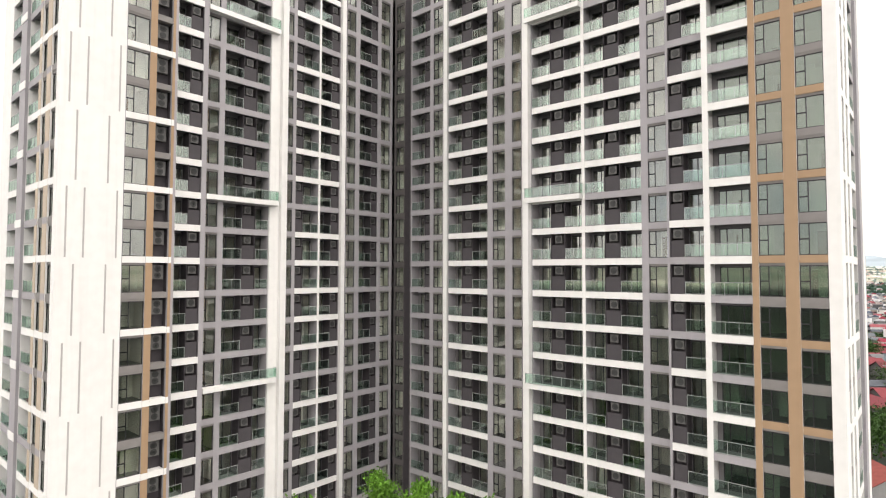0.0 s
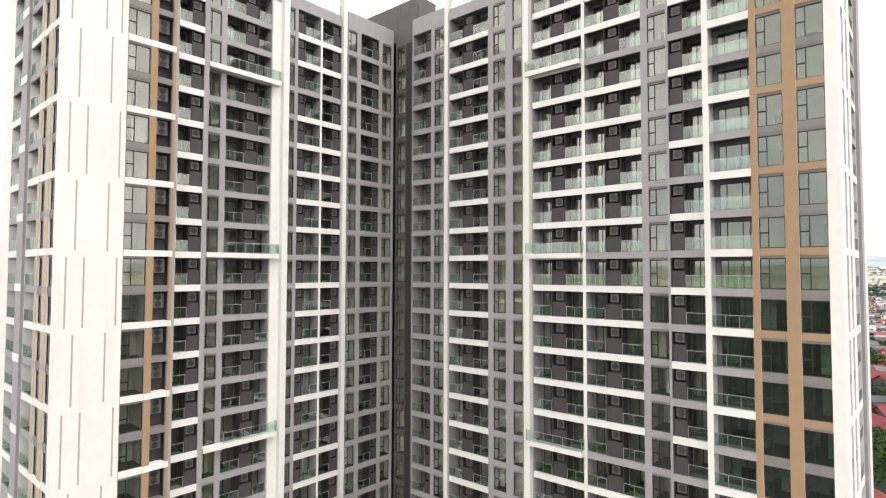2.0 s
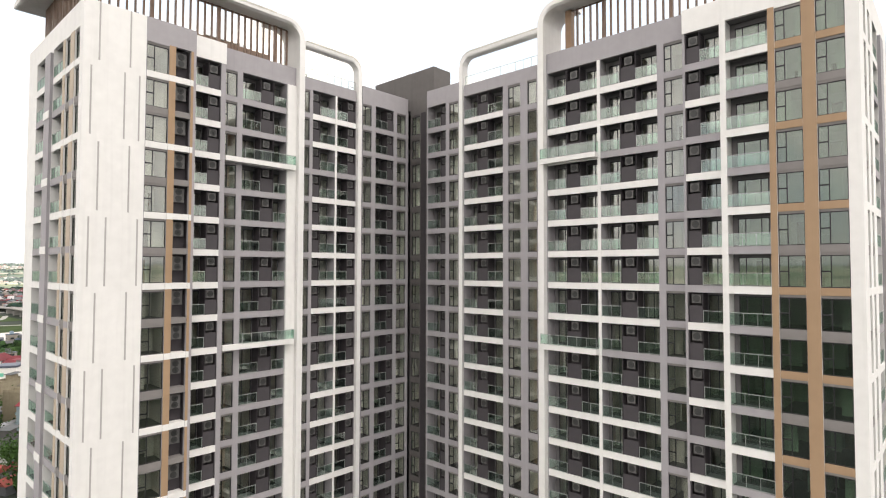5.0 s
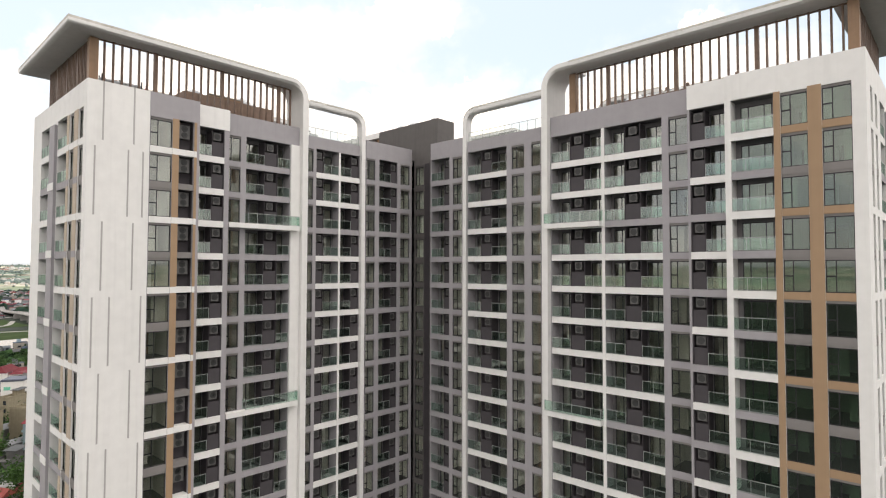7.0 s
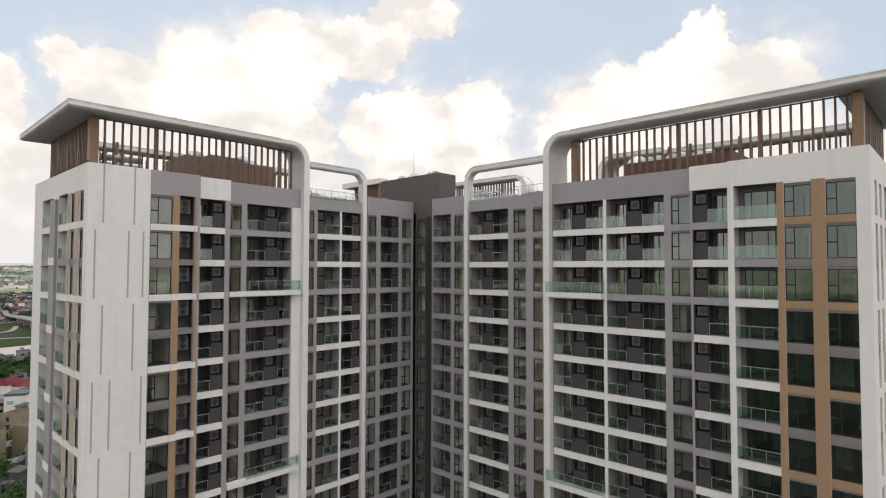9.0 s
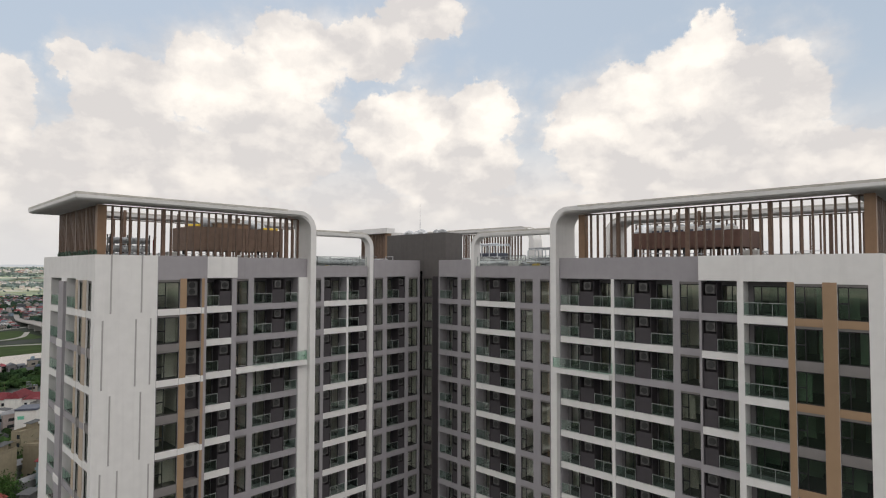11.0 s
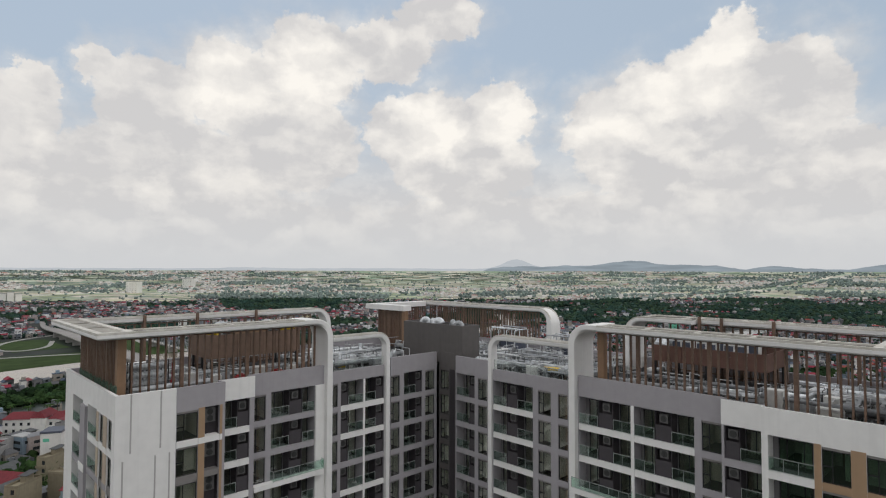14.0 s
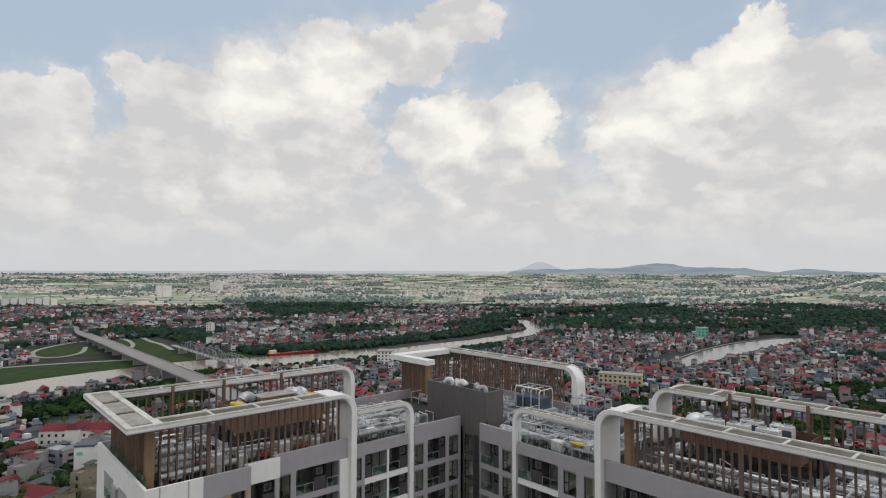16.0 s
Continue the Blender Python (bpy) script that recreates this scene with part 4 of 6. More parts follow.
# ---------------------------------------------------------------- outdoor units on the balconies
def outdoor_unit(twin, w):
    h = 1.3 if twin else 0.76
    u = thing("air_conditioner", "pale twin-fan outdoor unit in a dark balcony niche" if twin else "pale outdoor air conditioner unit high in a dark balcony niche", "air conditioner", group="outdoor air conditioner units")
    part("casing", Shape().soft(-w / 2, w / 2, -0.18, 0.18, 0, h, 0.025), ACBODY, u)
    zs = (0.35, 0.96) if twin else (0.38,)
    for z in zs:
        ring = Shape().tube([(0, -0.21, z), (0, -0.17, z)], [0.29, 0.31], 16)
        for k in (0.1, 0.2):
            ring.tube([(0, -0.225, z), (0, -0.205, z)], [k, k + 0.015], 12)
        part("fan_opening", ring, ACFAN, u)
    return u


templates = {}
for wing, s, d, z, twin, w in units:
    key = (twin, round(w, 1))
    m = wing @ pose(s, d, z + (1.15 if twin else 1.66))
    if z < JOINED_BELOW:
        for q in templates[key].children:
            lower.add(q.data, m)
    elif key not in templates:
        templates[key] = outdoor_unit(twin, round(w, 1))
        templates[key].matrix_basis = m
    else:
        copy_thing(templates[key], m)

lower.put("lower_storeys", "lowest storeys of balconies, windows and units above the garden")
lower_glass.put("lower_panes", "panes and glass railings of the lowest storeys").visible_shadow = False

# ---------------------------------------------------------------- plant on the roof
def plant_room(label, x0, x1, y0, y1, low, top, base, PLANT):
    """A clad enclosure on legs, open below."""
    r = thing("plant_screen", label, "enclosure", pose(0, 0, 0))
    part("floor", Shape().box(x0 + 0.1, x1 - 0.1, y0 + 0.1, y1 - 0.1, base - 0.2, base), DECK, r)
    long_y = y1 - y0 > x1 - x0
    n = max(2, round(((y1 - y0) if long_y else (x1 - x0)) / 1.6))
    for i in range(n):
        for side in (0, 1):
            if long_y:
                q, s = y0 + (y1 - y0) * i / n, (x0, x1)[side]
                part("cladding_panel", Shape().box(s - 0.05, s + 0.05, q + 0.02, q + (y1 - y0) / n - 0.02, low, top), PLANT, r)
            else:
                q, s = x0 + (x1 - x0) * i / n, (y0, y1)[side]
                part("cladding_panel", Shape().box(q + 0.02, q + (x1 - x0) / n - 0.02, s - 0.05, s + 0.05, low, top), PLANT, r)
    for side in (0, 1):
        if long_y:
            s = (y0, y1)[side]
            part("cladding_panel", Shape().box(x0 + 0.06, x1 - 0.06, s, s + 0.1, low, top), PLANT, r)
        else:
            s = (x0, x1)[side]
            part("cladding_panel", Shape().box(s, s + 0.1, y0 + 0.06, y1 - 0.06, low, top), PLANT, r)
    for x in (x0 + 0.2, (x0 + x1) / 2, x1 - 0.2):
        for y in (y0 + 0.2, y1 - 0.2):
            part("leg", Shape().box(x - 0.1, x + 0.1, y - 0.1, y + 0.1, DECKZ, base - 0.2), ALU, r)


plant_room("brown clad plant enclosure on legs behind the slats", -13.5, -8.0, -26.0, -15.2, 84.9, 87.5, 87.3, material("plant_cladding", (0.17, 0.112, 0.082), 0.6, vary=0.12, grain=1.5, streak=0.15))
plant_room("brown clad plant enclosure on legs behind the long slats", 26.2, 37.3, 8.2, 14.6, 85.1, 86.8, 85.72, material("maroon_cladding", (0.125, 0.066, 0.05), 0.6, vary=0.14, grain=1.5, streak=0.15))


def arc(x, y, z, r, a0, a1, turn=0.0, n=8):
    """Points on an upright arc, turned about z."""
    c, s = math.cos(radians(turn)), math.sin(radians(turn))
    out = []
    for i in range(n + 1):
        a = radians(a0 + (a1 - a0) * i / n)
        q = r * math.cos(a)
        out.append((x + q * c, y + q * s, z + r * math.sin(a)))
    return out


def elbow(x, y, z, r, turn, tall=0.6):
    e = thing("exhaust_duct", "silver bent exhaust duct on the roof", "duct", pose(x, y, z), group="roof exhaust ducts")
    part("bend", Shape().tube([(-r * 1.3 * math.cos(radians(turn)), -r * 1.3 * math.sin(radians(turn)), 0)] + arc(0, 0, tall, r * 1.3, 180, 20, turn), r, 14), GALV, e)
    part("collar", Shape().tube(arc(0, 0, tall, r * 1.3, 26, 14, turn, 2), r * 1.12, 14), GALV, e)
    part("flange", Shape().soft(-r * 1.3 * math.cos(radians(turn)) - r * 1.2, -r * 1.3 * math.cos(radians(turn)) + r * 1.2, -r * 1.3 * math.sin(radians(turn)) - r * 1.2, -r * 1.3 * math.sin(radians(turn)) + r * 1.2, 0, 0.15, 0.04), GALV, e)
    return e


for q in ((-4.2, 2.6, 0.4, 200), (-3.2, 3.1, 0.34, 140), (-1.6, 2.6, 0.42, 20), (0.9, 2.9, 0.36, 330), (2.4, 2.5, 0.34, 200)):
    elbow(q[0], q[1], 86.9, q[2], q[3], 0.5)
part("hatch", Shape().soft(-6.6, -5.4, 1.9, 3.4, 86.9, 87.4, 0.1), DARK, tower)
mast = thing("lightning_mast", "thin steel lightning mast on the stair core", "mast", pose(-3.2, 3.8, 86.9))
part("pole", Shape().tube([(0, 0, 0), (0, 0, 2.6), (0, 0, 2.65), (0, 0, 5.2)], [0.05, 0.05, 0.025, 0.012], 6), GALV, mast)
part("base", Shape().soft(-0.25, 0.25, -0.25, 0.25, 0, 0.12, 0.03), CONC, mast)


def chiller(n):
    u = thing("condensing_unit", "white roof condensing unit with dark coil faces", "air conditioner", group="roof condensing units")
    w = 1.05 * n
    part("body", Shape().soft(-w / 2, w / 2, -0.5, 0.5, 0.12, 1.75, 0.04), UNITWHITE, u)
    part("skid", Shape().box(-w / 2, w / 2, -0.45, -0.3, 0, 0.12).box(-w / 2, w / 2, 0.3, 0.45, 0, 0.12), ALU, u)
    for i in range(n):
        x = -w / 2 + 1.05 * (i + 0.5)
        part("coil_face", Shape().box(x - 0.43, x + 0.43, -0.52, -0.5, 0.3, 1.4), BLUEGREY, u)
        part("fan_shroud", Shape().tube([(x, 0, 1.75), (x, 0, 1.98)], [0.42, 0.36], 14), GALV, u)
        part("fan_grille", Shape().tube([(x, 0, 1.98), (x, 0, 2.0)], 0.3, 12), ACFAN, u)
    return u


UNITWHITE = material("unit_white", (0.62, 0.62, 0.60), 0.5, vary=0.06, grain=3)
cu = chiller(2)
cu.matrix_basis = pose(28.6, 10.4, 85.72)
for x, y in ((31.2, 10.4), (33.9, 10.6), (31.6, 12.8), (34.4, 13.0)):
    copy_thing(cu, pose(x, y, 85.72))
for x, y, r, t in ((27.0, 10.0, 0.7, 250), (27.2, 12.2, 0.6, 280)):
    elbow(x, y, 85.72, r, t)
for x, y, r, t in ((-11.0, -23.6, 0.6, 100), (-10.2, -18.2, 0.6, 60), (-10.8, -16.8, 0.5, 30)):
    elbow(x, y, 87.3, r, t, 0.1)
crate = thing("crate", "brown boxed plinth on the plant room roof", "plinth", pose(-10.4, -20.6, 87.3))
part("body", Shape().soft(-1.2, 1.2, -2.0, 2.0, 0, 0.8, 0.06), POST, crate)
part("cap", Shape().soft(-1.3, 1.3, -2.1, 2.1, 0.8, 0.92, 0.04), ENDTOP, crate)
for x, y, z, turn in ((-10.2, -25.0, 87.6, 30), (-3.2, -12.6, 83.3, 65), (16.4, 3.4, 83.4, 20), (-9.4, -15.9, 87.6, 80)):
    hose = thing("cable_duct", "short yellow flexible duct lying on the roof", "duct", pose(x, y, z, 0, 0, turn), group="yellow flexible ducts")
    part("tube", Shape().tube([(-0.9 + 0.2 * i, 0.05 * math.sin(i), 0) for i in range(10)], [0.3 if i % 2 else 0.26 for i in range(10)], 10), YELLOW, hose)

rr = random.Random(11)
ZONES = [(-15.5, -3.2, -35.0, -16.5), (-15.5, -2.2, -15.0, -1.0), (-15.5, -6.0, 4.5, 16.0), (5.5, 21.0, 1.6, 15.5), (24.0, 47.5, 2.4, 15.0), (-15.5, 5.0, 5.0, 16.0)]


def clear(x, y, m=0.6):
    if -14.2 < x < -7.4 and -26.6 < y < -14.6 or 25.6 < x < 38 and 7.6 < y < 15.2:
        return False
    return not (-8.2 < x < 5.2 and 0.2 < y < 4.4)


def duct_run(x, y, turn, length, w, h):
    """A rectangular duct on short feet, with flanges and a raised end."""
    d = thing("air_duct", "galvanised rectangular air duct on feet", "duct", pose(x, y, DECKZ, 0, 0, turn), group="roof air ducts")
    z = 0.45
    part("duct", Shape().box(0, length, -w / 2, w / 2, z, z + h), GALV, d)
    for q in (length * 0.45,):
        part("flange", Shape().box(q - 0.03, q + 0.03, -w / 2 - 0.05, w / 2 + 0.05, z - 0.05, z + h + 0.05), GALV, d)
    for q in (length * 0.6,):
        part("foot", Shape().box(q - 0.05, q + 0.05, -w / 2, w / 2, 0, z - 0.05), ALU, d)
    part("end_hood", Shape().sweep([[(length, -w / 2, z), (length, w / 2, z), (length, w / 2, z + h), (length, -w / 2, z + h)],
                                    [(length + 0.5, -w / 2, z + 0.3), (length + 0.5, w / 2, z + 0.3), (length + 0.3, w / 2, z + h + 0.45), (length + 0.3, -w / 2, z + h + 0.45)]]), GALV, d)


def pipe_rack(x, y, turn, length, n):
    d = thing("pipe_rack", "row of grey pipes on low steel supports", "pipes", pose(x, y, DECKZ, 0, 0, turn), group="roof pipe racks")
    r = rr.uniform(0.06, 0.13)
    for i in range(n):
        yy = (i - (n - 1) / 2) * r * 3.2
        part("pipe", Shape().tube([(0, yy, 0.1), (0, yy, 0.8), (0.25, yy, 0.95), (length - 0.25, yy, 0.95), (length, yy, 0.8), (length, yy, 0.1)], r, 7), PIPE, d)
    for q in (length / 2,):
        part("support", Shape().box(q - 0.04, q + 0.04, -n * r * 1.7, n * r * 1.7, 0.75, 0.83).box(q - 0.04, q + 0.04, -n * r * 1.7, -n * r * 1.7 + 0.08, 0, 0.75).box(q - 0.04, q + 0.04, n * r * 1.7 - 0.08, n * r * 1.7, 0, 0.75), ALU, d)


def roof_fan(x, y, s, turn):
    d = thing("roof_fan", "galvanised roof fan box with a louvred side", "fan", pose(x, y, DECKZ, 0, 0, turn), group="roof fan boxes")
    part("box", Shape().soft(-s, s, -s * 0.7, s * 0.7, 0.15, 0.15 + s * 1.2, 0.05), GALV if rr.random() < 0.6 else UNITWHITE, d)
    part("base", Shape().box(-s * 0.9, s * 0.9, -s * 0.6, s * 0.6, 0, 0.15), CONC, d)
    part("louvre", lattice([-s * 0.8, -s * 0.7, s * 0.7, s * 0.8], [0.25, 0.33, 0.25 + s * 0.4, 0.33 + s * 0.4, 0.25 + s * 0.8, 0.33 + s * 0.8], {(1, 1), (1, 3)}, -s * 0.7 - 0.06, -s * 0.7), ALU, d)


spots = []
for zone in ZONES:
    x0, x1, y0, y1 = zone
    area = (x1 - x0) * (y1 - y0)
    for i in range(int(area / 2.2)):
        x, y, turn = rr.uniform(x0, x1), rr.uniform(y0, y1), rr.choice((0, 0, 90, 90, 180, 270, 20))
        length = rr.uniform(2.2, 5.0)
        c, s = math.cos(radians(turn)), math.sin(radians(turn))
        ex, ey = x + c * (length + 0.6), y + s * (length + 0.6)
        if not (x0 < ex < x1 and y0 < ey < y1) or not all(clear(x + c * length * f, y + s * length * f) for f in (0, 0.25, 0.5, 0.75, 1.1)):
            continue
        if any(abs(x + c * length / 2 - a) + abs(y + s * length / 2 - b) < 1.35 for a, b in spots):
            continue
        spots.append((x + c * length / 2, y + s * length / 2))
        pick = rr.random()
        if pick < 0.42:
            duct_run(x, y, turn, length, rr.uniform(0.5, 1.1), rr.uniform(0.35, 0.75))
        elif pick < 0.72:
            pipe_rack(x, y, turn, length, rr.choice((2, 3, 4)))
        else:
            roof_fan(x + c * length / 2, y + s * length / 2, rr.uniform(0.5, 0.95), turn)

# long lagged mains that wind over the decks
def main_pipe(points, r, z, mat, label):
    d = thing("main_pipe", label, "pipe", group="roof main pipes")
    line = [(x, y, DECKZ + z) for x, y in points]
    part("pipe", Shape().tube([(line[0][0], line[0][1], DECKZ)] + line + [(line[-1][0], line[-1][1], DECKZ)], r, 10), mat, d)
    for p, q in zip(line, line[1:]):
        m = ((p[0] + q[0]) / 2, (p[1] + q[1]) / 2)
        part("stand", Shape().box(m[0] - 0.08, m[0] + 0.08, m[1] - 0.08, m[1] + 0.08, DECKZ, DECKZ + z - r * 0.8), ALU, d)


for pts, r, z in (([(-3.4, -35), (-3.4, -27), (-5.6, -26.8), (-5.6, -17)], 0.28, 0.9), ([(-6.4, -34.5), (-6.2, -28), (-4.4, -16.8)], 0.2, 1.3), ([(-2.6, -14.6), (-2.6, -8.6), (-4.4, -8.4), (-4.4, -1.4)], 0.3, 1.0),
                  ([(-5.6, -14.4), (-7.4, -14.2), (-7.4, -2)], 0.24, 1.4), ([(6, 2.4), (13, 2.4), (13.2, 4.2), (20.6, 4.2)], 0.3, 0.95), ([(6, 5.4), (9, 5.6), (9.2, 7.6), (20.6, 7.6)], 0.22, 1.3),
                  ([(24.6, 2.6), (33, 2.6), (33.2, 4.2), (47, 4.2)], 0.3, 0.9), ([(24.6, 5.6), (38, 5.6), (38.4, 3.2), (47, 3.2)], 0.2, 1.3), ([(24.6, 6.8), (41, 6.8), (41.2, 12), (46.6, 12)], 0.26, 1.0), ([(40, 9), (47, 9)], 0.35, 1.1)):
    main_pipe(pts, r, z, GALV if r > 0.23 else PIPE, "long silver lagged pipe over the roof" if r > 0.23 else "long grey pipe over the roof")

# loose runs of thin pipe and cable tray over the decks, too many to count
scraps = Shape()
for zone in ZONES:
    x0, x1, y0, y1 = zone
    for i in range(int((x1 - x0) * (y1 - y0) * 0.9)):
        x, y, n = rr.uniform(x0, x1), rr.uniform(y0, y1), rr.uniform(0.8, 3.4)
        a = rr.choice((0, 90, 0, 90, rr.uniform(0, 180)))
        dx, dy = math.cos(radians(a)) * n, math.sin(radians(a)) * n
        if not (x0 < x + dx < x1 and y0 < y + dy < y1) or not all(clear(x + dx * f, y + dy * f) for f in (0, 0.5, 1)):
            continue
        h, r = rr.uniform(0.25, 1.9), rr.uniform(0.025, 0.07)
        scraps.tube([(x, y, DECKZ), (x, y, DECKZ + h), (x + dx, y + dy, DECKZ + h), (x + dx, y + dy, DECKZ)], r, 5)
tagged(new("roof_pipes", scraps.mesh("roof_pipes", material("thin_pipes", (0.42, 0.425, 0.43), 0.4, metal=0.4, vary=0.2, grain=2, island=0.75))), "tangle of thin grey and white pipes over the roof", "pipes", kind="stuff")

def duct_bank(x, y0, y1, rows, r):
    """Fat ribbed ducts stacked one above another in a steel frame."""
    b = thing("duct_bank", "stack of fat ribbed silver ducts in a steel frame", "duct", pose(x, y0, DECKZ), group="stacked roof ducts")
    n = round((y1 - y0) / 0.34)
    for i in range(rows):
        z = 0.25 + r + i * (2 * r + 0.08)
        line = [(0, (y1 - y0) * k / (2 * n), z) for k in range(2 * n + 1)]
        part("ribbed_duct", Shape().tube(line, [r if k % 2 else r * 0.84 for k in range(2 * n + 1)], 12), GALV, b)
    top = 0.4 + rows * (2 * r + 0.08)
    for q in (0.1, (y1 - y0) / 2, y1 - y0 - 0.1):
        part("frame", Shape().box(-r - 0.12, -r - 0.02, q - 0.05, q + 0.05, 0, top).box(r + 0.02, r + 0.12, q - 0.05, q + 0.05, 0, top).box(-r - 0.02, r + 0.02, q - 0.05, q + 0.05, 0.15, 0.24), ALU, b)


duct_bank(-4.3, -35.2, -31.6, 4, 0.34)
duct_bank(-6.3, -35.2, -31.6, 3, 0.34)


def cabinet(x, y, w, d, h, turn):
    c = thing("roof_cabinet", "plain white metal cabinet on the roof", "cabinet", pose(x, y, DECKZ, 0, 0, turn), group="white roof cabinets")
    part("body", Shape().soft(-w / 2, w / 2, -d / 2, d / 2, 0.1, h, 0.04), UNITWHITE, c)
    part("plinth", Shape().box(-w / 2 + 0.05, w / 2 - 0.05, -d / 2 + 0.05, d / 2 - 0.05, 0, 0.1), CONC, c)
    part("door", Shape().box(-w / 2 + 0.08, w / 2 - 0.08, -d / 2 - 0.025, -d / 2, 0.2, h - 0.12), UNITWHITE, c)


for q in ((-3.6, -29.6, 1.2, 0.8, 1.9, 90), (-3.4, -27.2, 0.9, 0.8, 1.4, 90), (-3.6, -22.4, 1.4, 0.9, 1.7, 90), (-3.2, -18.6, 1.0, 0.8, 1.5, 90), (-3.6, -11.0, 1.3, 0.9, 1.2, 90), (39.4, 3.4, 1.4, 0.9, 2.0, 0), (43.2, 5.2, 1.2, 0.8, 1.7, 0), (14.8, 2.0, 1.4, 0.9, 1.2, 0)):
    cabinet(*q)
for x, y, turn in ((-3.0, -24.8, 80), (-3.0, -14.0, 70), (-3.4, -20.4, 95)):
    hose = thing("fire_hose", "loose red hose coiled on the roof", "hose", pose(x, y, DECKZ, 0, 0, turn), group="red hoses")
    part("coil", Shape().tube([((0.75 - 0.02 * k) * math.cos(k * 0.5), (0.55 - 0.012 * k) * math.sin(k * 0.5), 0.9 + 0.012 * k) for k in range(28)], 0.09, 6), RED, hose)
    part("drum", Shape().tube([(0, 0, 0), (0, 0, 0.84)], [0.5, 0.62], 12), DECK, hose)

# tank sets in pipe cages by the rear block
def tank_set(x, y, w, d, h):
    t = thing("tank_set", "dark blue-grey water tanks under a pipe frame", "tank", pose(x, y, DECKZ), group="roof tank sets")
    for i in range(3):
        q = -w / 2 + w * (i + 0.5) / 3
        part("tank", Shape().soft(q - w / 6 + 0.08, q + w / 6 - 0.08, -d / 2, d / 2, 0.2, h, 0.12), BLUEGREY, t)
    part("plinth", Shape().box(-w / 2, w / 2, -d / 2, d / 2, 0, 0.2), CONC, t)
    for i in range(4):
        q = -w / 2 + w * i / 3
        part("pipe", Shape().tube([(q, -d / 2 - 0.2, 0), (q, -d / 2 - 0.2, h + 0.9), (q, -d / 2 + 0.1, h + 1.15), (q, d / 2, h + 1.15), (q, d / 2 + 0.2, h + 0.9), (q, d / 2 + 0.2, 0)], 0.08, 7), GALV, t)
    for yy in (-d / 2, d / 2):
        part("header_pipe", Shape().tube([(-w / 2, yy, h + 1.3), (w / 2, yy, h + 1.3)], 0.1, 7), GALV, t)


tank_set(2.0, 13.4, 4.4, 2.6, 2.6)
tank_set(9.6, 15.6, 3.6, 2.2, 1.9)
pipe = thing("fire_riser", "slim red fire riser pipe with a valve wheel", "pipe", pose(-4.2, -31.2, DECKZ))
part("riser", Shape().tube([(0, 0, 0), (0, 0, 3.0), (0.1, 0, 3.2), (0.5, 0, 3.25)], 0.09, 8), RED, pipe)
part("valve", Shape().tube([(0, -0.2, 1.2), (0, 0.2, 1.2)], 0.16, 10), RED, pipe)


# a row of grey-green plants along the parapet of the end wall
def ledge_plants():
    r = random.Random(23)
    V, F = [], []
    for i in range(46):
        x0, y0, h = -14.5 + 0.3 * i + r.uniform(-0.1, 0.1), -36.95 + r.uniform(-0.08, 0.08), r.uniform(0.3, 0.6)
        for k in range(26):
            a, out = r.uniform(0, 6.28), r.uniform(0.08, 0.32)
            tip = Vector((x0 + out * math.cos(a), y0 + 0.6 * out * math.sin(a), ROOF + h * r.uniform(0.5, 1.0)))
            side = Vector((-math.sin(a), math.cos(a), 0)) * 0.035
            mid = Vector((x0, y0, ROOF + h * 0.35)).lerp(tip, 0.5) + Vector((0, 0, 0.05))
            b = len(V)
            V += [(x0, y0, ROOF - 0.4), tuple(mid + side), tuple(tip), tuple(mid - side)]
            F.append((b, b + 1, b + 2, b + 3))
    me = bpy.data.meshes.new("ledge_plants")
    me.from_pydata(V, [], F)
    me.materials.append(material("grey_green_leaves", (0.10, 0.15, 0.11), 0.7, vary=0.2, grain=2, island=0.4))
    tagged(new("ledge_plants", me), "row of small grey-green plants along the parapet", "plants", kind="stuff")
    box = thing("planter", "long dark planter behind the white parapet", "planter", pose(-7.6, -36.95, DECKZ))
    part("trough", lattice([-7.2, 7.2], [0, 1.0], set(), -0.2, -0.15).box(-7.2, 7.2, 0.15, 0.2, 0, 1.0).box(-7.2, -7.15, -0.15, 0.15, 0, 1.0).box(7.15, 7.2, -0.15, 0.15, 0, 1.0), DECK, box)
    part("soil", Shape().box(-7.14, 7.14, -0.14, 0.14, 0.05, 0.95), BARK, box)


ledge_plants()

# ---------------------------------------------------------------- ground, river, roads
EYE_XY, VIEW = (54.7, -51.3), 48.2


def rise(x, y):
    """Height of the land: flat round the tower, climbing gently far out."""
    return 95 * np.clip((np.hypot(x, y) - 1800) / 2990, 0, 1) ** 2


def ring_mesh(name, rings, n, mat):
    V, F = [(0, 0, 0)], []
    for q in rings:
        V += [(q * math.cos(2 * math.pi * k / n), q * math.sin(2 * math.pi * k / n), float(rise(q, 0))) for k in range(n)]
    F += [(0, 1 + k, 1 + (k + 1) % n) for k in range(n)]
    for i in range(len(rings) - 1):
        a, b = 1 + i * n, 1 + (i + 1) * n
        F += [(a + k, b + k, b + (k + 1) % n, a + (k + 1) % n) for k in range(n)]
    me = bpy.data.meshes.new(name)
    me.from_pydata(V, [], F)
    me.materials.append(mat)
    return me


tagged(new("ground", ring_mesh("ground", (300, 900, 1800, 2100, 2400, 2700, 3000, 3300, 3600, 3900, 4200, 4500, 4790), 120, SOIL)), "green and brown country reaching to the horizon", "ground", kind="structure")


